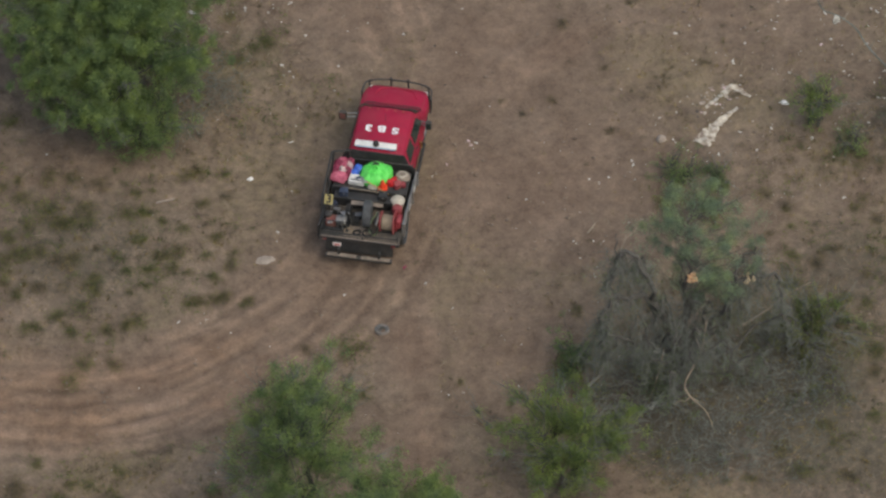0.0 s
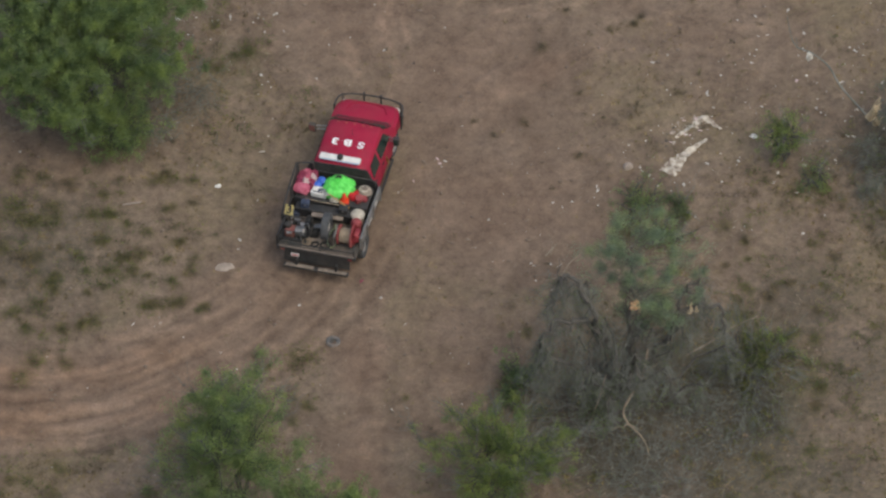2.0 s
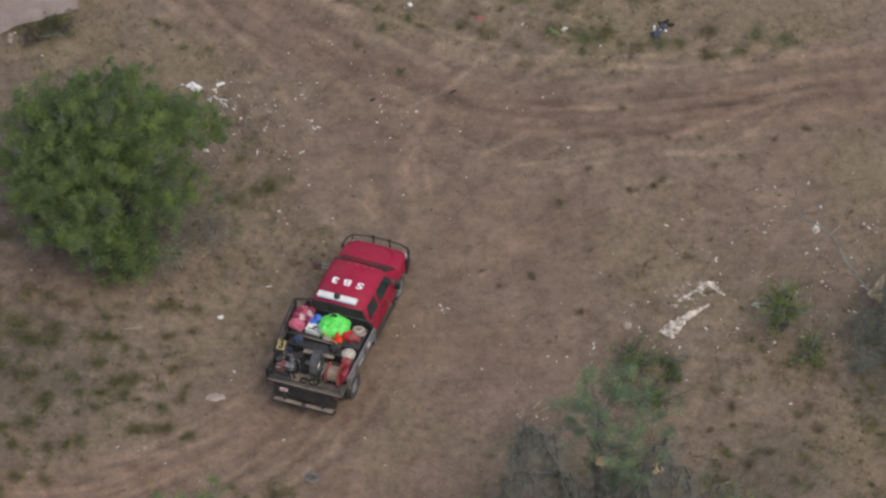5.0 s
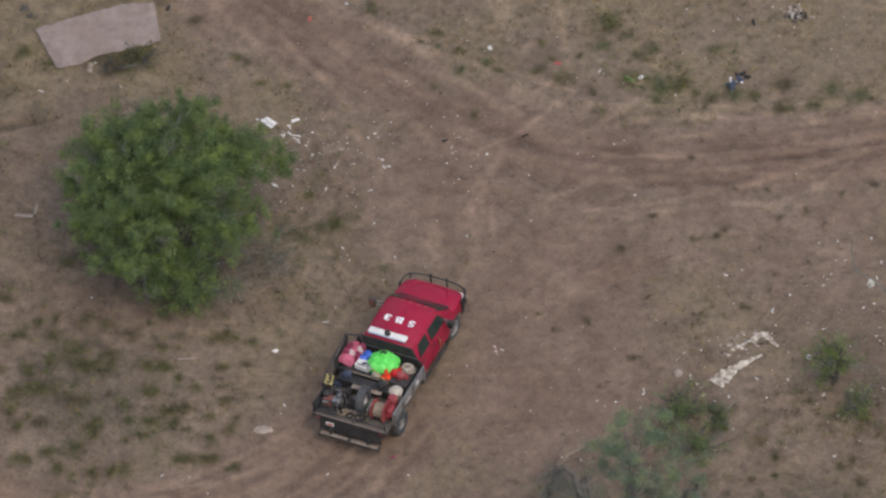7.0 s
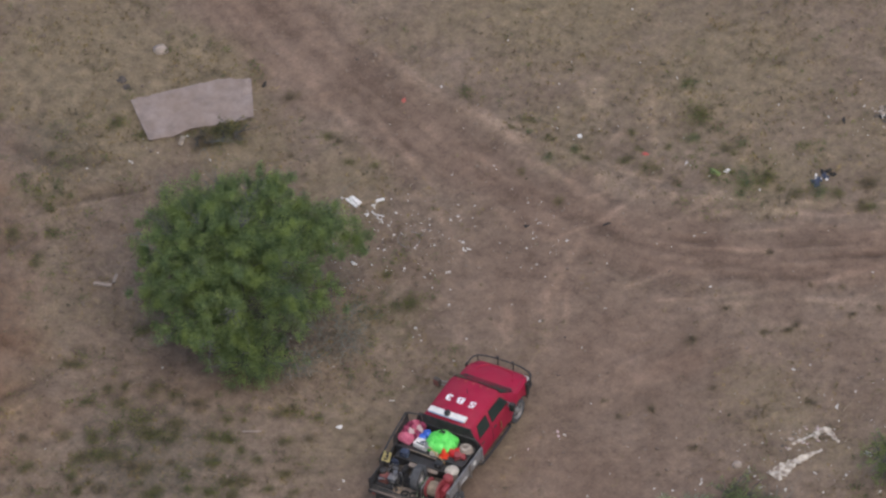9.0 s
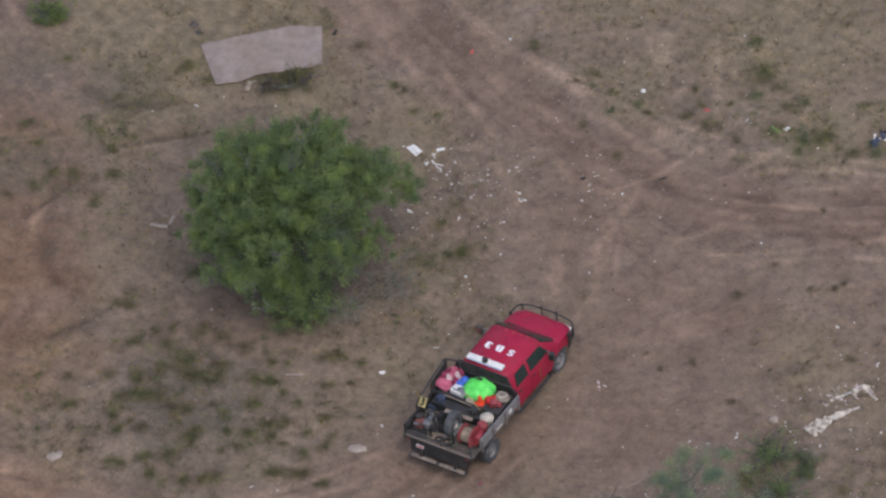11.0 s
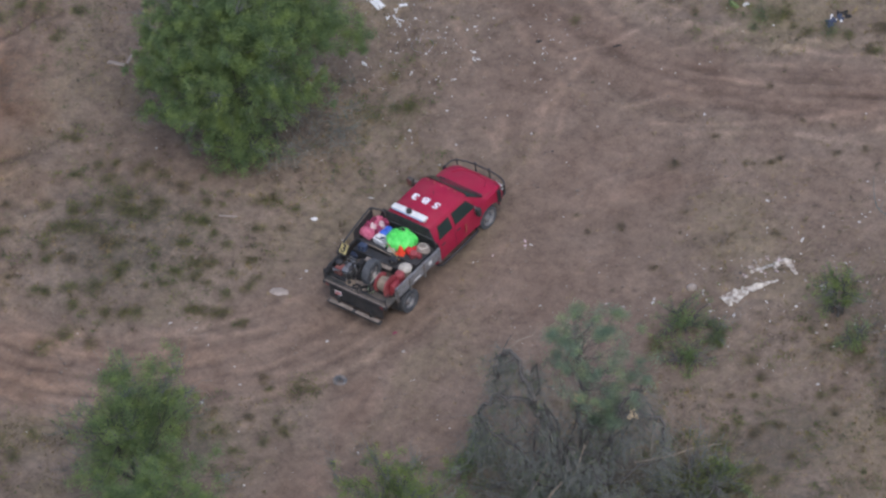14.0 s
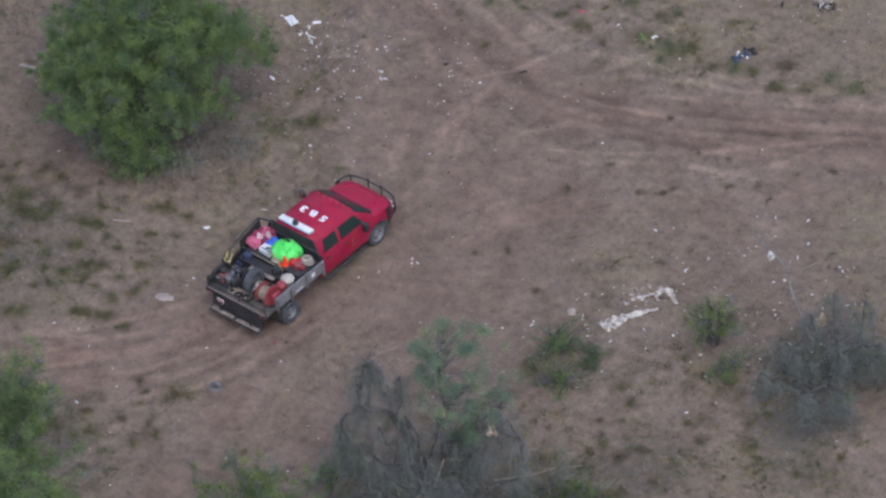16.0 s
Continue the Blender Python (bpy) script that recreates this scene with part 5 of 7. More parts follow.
def pane(corners, out=0.008):
    """A thin pane through four corners, bulged outward by a hair."""
    c = [Vector(p) for p in corners]
    n = (c[1] - c[0]).cross(c[3] - c[0]).normalized()
    if n.x * c[0].x < 0 and abs(n.x) > 0.3 or (abs(n.x) <= 0.3 and n.z < 0):
        n = -n
    bm = bmesh.new()
    top = [bm.verts.new(p + n * out) for p in c]
    low = [bm.verts.new(p - n * 0.01) for p in c]
    bm.faces.new(top)
    bm.faces.new(low[::-1])
    for k in range(4):
        bm.faces.new((top[k], top[(k + 1) % 4], low[(k + 1) % 4], low[k]))
    return bm


def side_x(z):
    """The cab's side at a height above the belt line."""
    return 0.975 - (z - 1.30) * (0.175 / 0.53)




def windshield():
    """The glass follows the cab from the roof's front edge down to the cowl."""
    rows = [[p + Vector((0, 0.014, 0.014)) for p in row[4:9]] for row in CAB_ROWS if 1.30 < row[0].y < 2.03]
    bm = bmesh.new()
    for lift in (0.0, -0.012):
        rings = [[bm.verts.new(p * 1.0 + Vector((0, lift, lift))) for p in row] for row in rows]
        for u, v in zip(rings, rings[1:]):
            for k in range(len(u) - 1):
                bm.faces.new((u[k], u[k + 1], v[k + 1], v[k]))
    return bm


for k in (4, 8):
    part("hood_gap", tube(bmesh.new(), [row[k] + Vector((0, 0, 0.002)) for row in CAB_ROWS if 2.04 < row[0].y < 2.95], 0.007, 0.007, 5), OXBLOOD, truck, "dark gap beside the hood")
part("hood_crease", tube(bmesh.new(), smooth3([Vector(p) for p in ((-0.62, 2.42, 1.258), (-0.50, 2.66, 1.238), (-0.25, 2.76, 1.223), (0.25, 2.76, 1.223), (0.50, 2.66, 1.238), (0.62, 2.42, 1.258))]), 0.022, 0.022, 7), RED, truck, "raised edge of the hood scoop")
part("windshield", windshield(), GLASS, truck, "dark windshield glass")
part("wiper_cowl", box((1.60, 0.07, 0.02), (0, 2.04, 1.288), (-8, 0, 0), 0.008), BLACK, truck, "black cowl below the windshield")
part("rear_window", pane([(-0.55, -0.475, 1.40), (0.55, -0.475, 1.40), (0.52, -0.475, 1.74), (-0.52, -0.475, 1.74)], 0.012), GLASS, truck, "dark rear cab window")
for s in (1, -1):
    def on_side(y, z):
        return (s * (side_x(z) + 0.002), y, z)
    part("door_window", pane([on_side(0.52, 1.34), on_side(1.50, 1.34), on_side(1.24, 1.72), on_side(0.52, 1.74)]), GLASS, truck, "dark door window")
    part("door_window", pane([on_side(-0.26, 1.34), on_side(0.38, 1.34), on_side(0.38, 1.74), on_side(-0.16, 1.74)]), GLASS, truck, "dark door window")
    for y in (0.45, 1.52, -0.32):
        bm = bmesh.new()
        tube(bm, [(s * 0.985, y, 0.56), (s * 1.014, y, 0.92), (s * 0.979, y, 1.30)], 0.006, 0.006, 5)
        part("door_gap", bm, BLACK, truck, "dark gap between body panels")
    for y in (0.62, -0.14):
        part("door_handle", box((0.03, 0.16, 0.035), (s * 1.005, y, 1.12), (0, 0, 0), 0.008), BLACK, truck, "black door handle")
    bm = bmesh.new()
    tube(bm, [(s * 0.88, 1.5, 0.44), (s * 1.04, 1.42, 0.44), (s * 1.06, 0.4, 0.44), (s * 1.04, -0.36, 0.44), (s * 0.88, -0.44, 0.44)], 0.045, 0.045, 8)
    part("running_board", bm, BLACK, truck, "black tubular running board")
    part("headlight", box((0.30, 0.09, 0.17), (s * 0.72, 2.945, 0.93), (0, 0, -10 * s), 0.03), WHITE, truck, "clear headlight")
part("door_emblem", box((0.008, 0.24, 0.22), (1.019, 0.92, 0.98), (0, 0, 45), 0.0), YELLOW, truck, "yellow emblem on the door")
part("grille", box((1.1, 0.06, 0.26), (0, 2.975, 0.84), (0, 0, 0), 0.015), BLACK, truck, "black grille")
part("front_bumper", box((1.60, 0.18, 0.24), (0, 3.02, 0.60), (0, 0, 0), 0.05), BLACK, truck, "black front bumper")

# the bull bar round the nose
bar = part("bull_bar", tube(bmesh.new(), smooth3([Vector(p) for p in ((-1.02, 2.50, 1.16), (-1.01, 2.78, 1.17), (-0.90, 2.98, 1.18), (-0.45, 3.10, 1.19), (0.45, 3.10, 1.19), (0.90, 2.98, 1.18), (1.01, 2.78, 1.17), (1.02, 2.50, 1.16))]), 0.026, 0.026, 8), BLACK, truck, "black tubular bull bar")
for x, y in ((-1.02, 2.52), (-0.26, 3.10), (0.26, 3.10), (1.02, 2.52), (-0.88, 2.99), (0.88, 2.99)):
    part("upright", tube(bmesh.new(), [(x, y, 0.62), (x, y + 0.01, 0.9), (x, y, 1.22)], 0.024, 0.024, 8), BLACK, bar)
for x in (-0.26, 0.26):
    part("cap", lathe([(0.02, 1.20), (0.045, 1.22), (0.045, 1.27), (0.015, 1.29)], 10, at=(x, 3.10, 0)), BLACK, bar)
for z in (0.80,):
    part("cross_tube", tube(bmesh.new(), smooth3([Vector(p) for p in ((-1.0, 2.75, z), (-0.9, 3.0, z), (-0.4, 3.11, z), (0.4, 3.11, z), (0.9, 3.0, z), (1.0, 2.75, z))]), 0.02, 0.02, 7), BLACK, bar)
part("side_guard", box((0.03, 0.09, 0.40), (1.035, 2.60, 0.92), (0, 0, 0), 0.012), BLACK, bar)
part("side_guard", box((0.03, 0.09, 0.40), (-1.035, 2.60, 0.92), (0, 0, 0), 0.012), BLACK, bar)

# mirrors on long arms
for s in (1, -1):
    out = 1.36 if s < 0 else 1.20
    mirror = part("mirror", box((0.22 if s < 0 else 0.18, 0.14, 0.29), (s * out, 1.36, 1.34), (0, 0, 8 * s), 0.04), DECK if s < 0 else BLACK, truck, "dull brown towing mirror" if s < 0 else "black towing mirror")
    for z in (1.24, 1.38):
        part("arm", tube(bmesh.new(), [(s * 0.95, 1.46, z), (s * (out - 0.05), 1.39, z)], 0.02, 0.02, 6), STEEL, mirror)
    part("marker", box((0.17 if s < 0 else 0.13, 0.012, 0.21), (s * out, 1.284, 1.35), (0, 0, 8 * s), 0.004), OXBLOOD if s < 0 else GLASS, mirror, "dull brown-red mirror face" if s < 0 else "")

# roof: letters, marker lamps, light bar
for words, x in (("S", 0.40), ("B", 0.005), ("3", -0.39)):
    ob = part("roof_letter", text_mesh(words, 0.40, 0.003, LETTER, 0.012), None, truck, "white letter on the red roof")
    ob.matrix_basis = pose(x, 0.42, 1.966 - 0.04 * abs(x), 0, math.copysign(4 if x else 0, x) * (abs(x) > 0.1), 180) @ Matrix.Diagonal((1.12, 0.84, 1.0, 1))
for x in (-0.5, -0.26, 0.0, 0.26, 0.5):
    part("marker_lamp", box((0.075, 0.05, 0.025), (x, 1.20, 1.955), (0, 0, 0), 0.012), AMBER, truck, "faded roof marker lamp")
light_bar = part("light_bar", box((1.24, 0.22, 0.09), (-0.03, -0.33, 2.045), (0, 0, 0), 0.03), WHITE, truck, "white emergency light bar")
part("lens", box((1.16, 0.02, 0.035), (-0.03, -0.445, 2.035), (0, 0, 0), 0.01), PALE_BLUE, light_bar, "pale blue strip lens")
part("dome", lathe([(0.09, 2.09), (0.095, 2.13), (0.085, 2.20), (0.05, 2.235), (0.01, 2.24)], 16, at=(-0.02, -0.36, 0)), BLACK, light_bar, "black siren dome")
for x in (-0.5, 0.45):
    part("foot", box((0.07, 0.16, 0.06), (x, -0.33, 1.975), (0, 0, 0), 0.01), BLACK, light_bar)
part("aerial", tube(bmesh.new(), [(0.05, 0.75, 1.95), (0.06, 0.72, 2.30)], 0.008, 0.004, 5), BLACK, truck, "thin roof aerial")


# wheels
def tyre_mesh(r, w, name="tyre"):
    prof = [(r * 0.60, -w * 0.42), (r * 0.80, -w * 0.5), (r * 0.94, -w * 0.48), (r, -w * 0.36), (r * 0.985, -w * 0.12), (r, -w * 0.1), (r, w * 0.1), (r * 0.985, w * 0.12), (r, w * 0.36), (r * 0.94, w * 0.48), (r * 0.80, w * 0.5), (r * 0.60, w * 0.42)]
    bm = lathe(prof + [prof[0]], 32, "X")
    return bm


def wheel(at, out, deep=0.0):
    ob = part("wheel", tyre_mesh(0.39, 0.25), OLD_TYRE, truck, "dusty black tyre")
    ob.matrix_basis = pose(*at)
    face = out * (0.06 - deep)
    part("rim", lathe([(0.02, face + out * 0.06), (0.09, face + out * 0.055), (0.10, face), (0.20, face - out * 0.02), (0.235, face + out * 0.05), (0.258, face + out * 0.055), (0.258, -out * 0.1)], 24, "X"), RIM, ob, "dusty grey rim")
    for k in range(8):
        a = k * math.tau / 8
        part("lug_hole", lathe([(0.028, face - out * 0.008), (0.028, face + out * 0.006)], 8, "X", (0, 0.155 * math.cos(a), 0.155 * math.sin(a))), SOOT, ob)
    return ob


for s in (1, -1):
    wheel((s * 0.82, 2.1, 0.39), s)
    wheel((s * 1.05, -2.08, 0.39), s, 0.04)
    wheel((s * 0.75, -2.08, 0.39), s)
part("front_axle", tube(bmesh.new(), [(-0.85, 2.1, 0.39), (0.85, 2.1, 0.39)], 0.06, 0.06, 8), BLACK, truck)
part("rear_axle", tube(bmesh.new(), [(-0.95, -2.08, 0.39), (0.95, -2.08, 0.39)], 0.08, 0.08, 8), BLACK, truck)
for s in (1, -1):
    part("frame_rail", box((0.08, 5.9, 0.18), (s * 0.42, -0.05, 0.66), (0, 0, 0), 0.01), BLACK, truck)
part("engine_bay", box((1.3, 1.2, 0.5), (0, 2.2, 0.85), (0, 0, 0), 0.05), BLACK, truck)
part("cab_floor", box((1.7, 1.9, 0.06), (0, 0.5, 0.52), (0, 0, 0), 0.01), BLACK, truck)

# the flat bed
part("bed_deck", box((2.38, 2.66, 0.07), (0, -1.91, 1.0), (0, 0, 0), 0.012), DECK, truck, "dirty steel bed deck")
for y in (-0.8, -1.4, -2.75):
    part("cross_member", box((2.1, 0.07, 0.1), (0, y, 0.91), (0, 0, 0), 0.008), BLACK, truck)
side = part("side_board", box((0.05, 2.18, 0.40), (1.215, -1.69, 1.215), (0, 0, 0), 0.012), ALUMINIUM, truck, "scratched aluminium side board")
for y in (-0.66, -1.4, -2.1, -2.72):
    part("stake", box((0.06, 0.07, 0.52), (1.246, y, 1.17), (0, 0, 0), 0.01), ALUMINIUM if y > -0.7 else STEEL, side)
part("top_rail", tube(bmesh.new(), [(1.215, -0.6, 1.43), (1.215, -2.78, 1.43)], 0.02, 0.02, 7), STEEL, side)
part("reflector", box((0.006, 0.16, 0.14), (1.244, -1.10, 1.22), (0, 0, 0), 0.0), WHITE, side, "pale decal on the side board")
part("reflector", box((0.006, 0.30, 0.05), (1.244, -1.75, 1.12), (0, 0, 0), 0.0), WHITE, side, "pale decal on the side board")
left = part("side_board", box((0.05, 2.5, 0.30), (-1.215, -1.88, 1.17), (0, 0, 0), 0.012), BLACK, truck, "black side board")
for y in (-0.66, -1.5, -2.3, -3.1):
    part("stake", box((0.05, 0.06, 0.46), (-1.23, y, 1.12), (0, 0, 0), 0.01), BLACK, left)
# guards over the rear wheels
for s in (1, -1):
    part("mud_flap", box((0.5, 0.02, 0.42), (s * 0.92, -2.66, 0.66), (0, 0, 0), 0.005), RUBBER, truck, "black mud flap")

def bulkhead():
    """A black plate behind the cab, full width below and drawn in above like the cab itself."""
    bm = bmesh.new()
    line = [(-1.17, 1.03), (1.17, 1.03), (1.17, 1.48), (1.03, 1.58), (0.86, 1.99), (-0.86, 1.99), (-1.03, 1.58), (-1.17, 1.48)]
    front, back = ([bm.verts.new((x, y, z)) for x, z in line] for y in (-0.555, -0.60))
    bm.faces.new(front)
    bm.faces.new(back[::-1])
    for k in range(len(line)):
        bm.faces.new((front[k], front[(k + 1) % len(line)], back[(k + 1) % len(line)], back[k]))
    return bm


rack = part("headache_rack", bulkhead(), SOOT, truck, "black bulkhead behind the cab")
part("hoop", tube(bmesh.new(), [(-1.25, -0.66, 1.0), (-1.27, -0.68, 1.88), (-1.22, -0.69, 1.94), (-0.80, -0.66, 2.02), (-0.76, -0.64, 1.97), (-0.75, -0.62, 1.55)], 0.03, 0.03, 8), BLACK, rack)
part("side_rail", tube(bmesh.new(), [(-1.27, -0.68, 1.92), (-1.28, -1.5, 1.74), (-1.28, -2.25, 1.50), (-1.28, -2.34, 1.44), (-1.26, -2.36, 1.05)], 0.032, 0.032, 8), BLACK, rack)
part("side_rail", tube(bmesh.new(), [(-1.18, -0.70, 1.50), (-1.19, -2.35, 1.34)], 0.02, 0.02, 8), BLACK, rack)
side_wall = bmesh.new()
wall_line = [(-0.68, 1.02), (-1.62, 1.02), (-1.62, 1.69), (-1.5, 1.73), (-0.68, 1.90)]
wall_in, wall_out = ([side_wall.verts.new((x, y, z)) for y, z in wall_line] for x in (-1.20, -1.222))
side_wall.faces.new(wall_in)
side_wall.faces.new(wall_out[::-1])
for k in range(5):
    side_wall.faces.new((wall_in[k], wall_out[k], wall_out[(k + 1) % 5], wall_in[(k + 1) % 5]))
part("side_wall", side_wall, SOOT, rack, "black side panel below the sloping rail")
part("side_upright", tube(bmesh.new(), [(-1.25, -1.45, 1.05), (-1.27, -1.45, 1.75)], 0.022, 0.022, 8), BLACK, rack)
part("hoop", tube(bmesh.new(), [(1.12, -0.64, 1.2), (1.12, -0.65, 1.66), (1.05, -0.65, 1.70), (-0.75, -0.65, 1.70)], 0.02, 0.02, 8), BLACK, rack)

# a low black tank and box across the bed; the load lies on top of it
part("water_tank", box((2.2, 0.92, 0.36), (0, -1.12, 1.215), (0, 0, 0), 0.05), BLACK, truck, "low black water tank across the bed")
part("divider", box((2.25, 0.05, 0.46), (0, -1.61, 1.26), (0, 0, 0), 0.012), BLACK, truck, "black cross panel")
part("tool_tray", box((1.75, 0.30, 0.12), (-0.12, -1.83, 1.34), (0, 0, 0), 0.02), BLACK, truck, "black tool tray")
part("tray_plank", box((0.95, 0.20, 0.05), (0.02, -2.02, 1.33), (4, 0, 2), 0.01), DUSTY, truck, "dusty tan plank")
part("tray_support", box((1.6, 0.2, 0.26), (-0.12, -1.84, 1.16), (0, 0, 0), 0.02), BLACK, truck)

# rear: pump, reel, spare wheel, tail
pump = part("pump", lathe([(0.05, -0.17), (0.14, -0.15), (0.16, 0.0), (0.14, 0.13), (0.05, 0.16)], 16, "X", (-0.60, -2.72, 1.26)), STEEL, truck, "dusty grey motor pump")
part("engine", box((0.30, 0.30, 0.24), (-0.92, -2.72, 1.17), (0, 0, 0), 0.04), OXBLOOD, pump, "dusty dark red pump engine")
part("air_filter", lathe([(0.10, 1.28), (0.11, 1.31), (0.11, 1.38), (0.06, 1.40)], 14, at=(-1.02, -2.62, 0)), BLACK, pump)
part("exhaust", tube(bmesh.new(), [(-0.86, -2.86, 1.26), (-0.86, -2.95, 1.36), (-0.98, -2.98, 1.36)], 0.035, 0.035, 8), STEEL, pump)
part("outlet", tube(bmesh.new(), [(-0.56, -2.72, 1.36), (-0.54, -2.70, 1.50), (-0.50, -2.88, 1.52), (-0.46, -2.98, 1.40)], 0.035, 0.035, 8), STEEL, pump)
part("valve", lathe([(0.03, 1.45), (0.075, 1.46), (0.075, 1.485), (0.03, 1.49)], 12, at=(-0.55, -2.70, 0.06)), STEEL, pump)
part("hose_stub", tube(bmesh.new(), smooth3([Vector(p) for p in ((-0.40, -2.55, 1.18), (-0.30, -2.48, 1.36), (-0.26, -2.62, 1.40), (-0.32, -2.80, 1.20))]), 0.032, 0.032, 8), SOOT, pump)
part("base", box((0.80, 0.52, 0.05), (-0.78, -2.72, 1.06), (0, 0, 0), 0.01), BLACK, pump)
for x, y in ((-1.06, -2.5), (-0.70, -2.48), (-0.42, -2.92)):
    part("post", tube(bmesh.new(), [(x, y, 1.03), (x, y, 1.42)], 0.018, 0.018, 6), BLACK, pump)

reel = part("hose_reel", lathe([(0.10, 0.58), (0.22, 0.59), (0.235, 0.63), (0.225, 0.68), (0.24, 0.73), (0.225, 0.78), (0.238, 0.83), (0.225, 0.88), (0.235, 0.92), (0.10, 0.94)], 28, "X", (0, -2.66, 1.33)), TAN, truck, "hose reel wound with tan hose")
for x in (0.555, 0.955):
    r = 0.31 if x < 0.7 else 0.36
    part("flange", lathe([(0.05, x - 0.012), (r - 0.01, x - 0.015), (r, x), (r - 0.01, x + 0.015), (0.05, x + 0.012)], 28, "X", (0, -2.66, 1.36)), REEL, reel, "worn red steel reel flange")
    for k in range(6):
        a = k * math.tau / 6
        part("spoke", tube(bmesh.new(), [(x + 0.02, -2.66 + 0.05 * math.cos(a), 1.33 + 0.05 * math.sin(a)), (x + 0.02, -2.66 + 0.27 * math.cos(a), 1.33 + 0.27 * math.sin(a))], 0.012, 0.012, 5), REEL, reel)
part("stand", box((0.62, 0.32, 0.05), (0.76, -2.66, 1.06), (0, 0, 0), 0.01), BLACK, reel)
for x in (0.50, 1.02):
    part("bracket", box((0.04, 0.22, 0.34), (x, -2.66, 1.20), (0, 0, 0), 0.01), REEL, reel)
part("motor", box((0.16, 0.34, 0.30), (1.08, -2.60, 1.36), (0, 0, 0), 0.05), REEL, reel, "red motor housing")
part("guide_frame", tube(bmesh.new(), [(0.47, -3.02, 1.05), (0.47, -2.98, 1.52), (0.50, -2.70, 1.60), (0.50, -2.45, 1.40)], 0.016, 0.016, 7), STEEL, reel)

spare = part("spare_wheel", tyre_mesh(0.40, 0.24), OLD_TYRE, truck, "upright dusty spare tyre")
spare.matrix_basis = pose(0.13, -2.52, 1.435, 0, 0, 4)
part("rim", lathe([(0.02, 0.05), (0.08, 0.05), (0.10, 0.0), (0.20, -0.01), (0.225, 0.06), (0.225, -0.08)], 24, "X"), STEEL, spare, "grey steel rim")

part("tail_sill", box((2.40, 0.10, 0.12), (0, -3.22, 0.99), (0, 0, 0), 0.015), BLACK, truck, "black tail sill")
part("sill_top", box((2.3, 0.05, 0.008), (0, -3.22, 1.053), (0, 0, 0), 0.002), DUSTY, truck, "dusty top edge of the tail")
part("deck_dust", box((0.62, 0.80, 0.008), (-0.18, -2.72, 1.041), (0, 0, 0), 0.002), DUSTY, truck, "dusty worn deck plate")
part("tail_panel", box((2.0, 0.03, 0.46), (0.0, -3.20, 0.72), (-8, 0, 0), 0.01), BLACK, truck, "black tail panel")
part("tail_plate", box((0.25, 0.012, 0.12), (-0.66, -3.235, 0.76), (-8, 0, 0), 0.003), WHITE, truck, "small white rear plate")
part("plate_bar", box((0.19, 0.006, 0.045), (-0.66, -3.244, 0.75), (-8, 0, 0), 0.0), CRIMSON, truck, "red bar on the plate")
rear = part("rear_bumper", box((1.98, 0.16, 0.07), (0, -3.34, 0.40), (0, 0, 0), 0.015), BLACK, truck, "black step bumper with worn tread")
part("tread", box((0.86, 0.13, 0.012), (-0.50, -3.345, 0.442), (0, 0, 0), 0.003), DUSTY, rear, "worn dusty tread")
part("tread", box((0.86, 0.13, 0.012), (0.50, -3.345, 0.442), (0, 0, 0), 0.003), DUSTY, rear, "worn dusty tread")
for x in (-0.6, 0.6):
    part("bracket", box((0.07, 0.2, 0.3), (x, -3.24, 0.50), (0, 0, 0), 0.008), BLACK, rear)
for s in (1, -1):
    part("tail_lamp", box((0.12, 0.02, 0.07), (s * 1.02, -3.268, 0.97), (0, 0, 0), 0.008), OXBLOOD, truck, "red tail lamp")
    part("tail_post", tube(bmesh.new(), [(s * 1.13, -3.18, 1.02), (s * 1.13, -3.18, 1.30), (s * 1.10, -3.0, 1.34)], 0.022, 0.022, 7), BLACK, truck)

# the yellow number sign on its post
sign = part("unit_sign", box((0.25, 0.02, 0.30), (-1.06, -2.30, 1.62), (-42, 0, 0), 0.006), YELLOW, truck, "yellow sign with a black number")
num = part("numeral", text_mesh("3", 0.34, 0.003, SOOT, 0.012), None, sign, "black numeral")
num.matrix_basis = pose(-1.06, -2.312, 1.635, 48, 0, 0)
part("post", tube(bmesh.new(), [(-1.06, -2.26, 1.03), (-1.06, -2.28, 1.55)], 0.02, 0.02, 6), BLACK, sign)


# ---- the load on the bed ----
def loaded(name, bm, mat, at, turn, label, category, group=""):
    ob = part(name, bm, mat)
    ob.matrix_world = TRUCK @ pose(*at, *turn)
    return tagged(ob, label, category, group)


TOP = 1.395
# dark wine-red bundles double as shade in the heap, pale rose ones as highlights
for k, (x, y, w, d, h, m) in enumerate(((-0.90, -1.34, 0.46, 0.30, 0.26, PINK), (-1.00, -1.06, 0.26, 0.24, 0.28, MAROON), (-0.82, -0.94, 0.22, 0.22, 0.32, PINK), (-1.02, -0.84, 0.22, 0.22, 0.26, MAROON), (-0.68, -0.76, 0.22, 0.20, 0.30, MAROON), (-0.68, -1.10, 0.22, 0.24, 0.24, MAROON), (-0.88, -0.72, 0.22, 0.18, 0.30, PINK), (-0.84, -1.14, 0.17, 0.18, 0.34, ROSE), (-0.66, -0.94, 0.16, 0.16, 0.32, ROSE), (-1.04, -1.22, 0.18, 0.16, 0.24, MAROON))):
    loaded("fire_bag", lump((w * 1.1, d * 1.12, h * 1.15), 3 + k, 0.36 if k else 0.2, 3, freq=2.0), m, (x - 0.05, y + 0.06, TOP), (0, 0, 40 * k), "faded pink and wine-red bundle of fire gear on the truck bed", "bag", "red gear bundles")
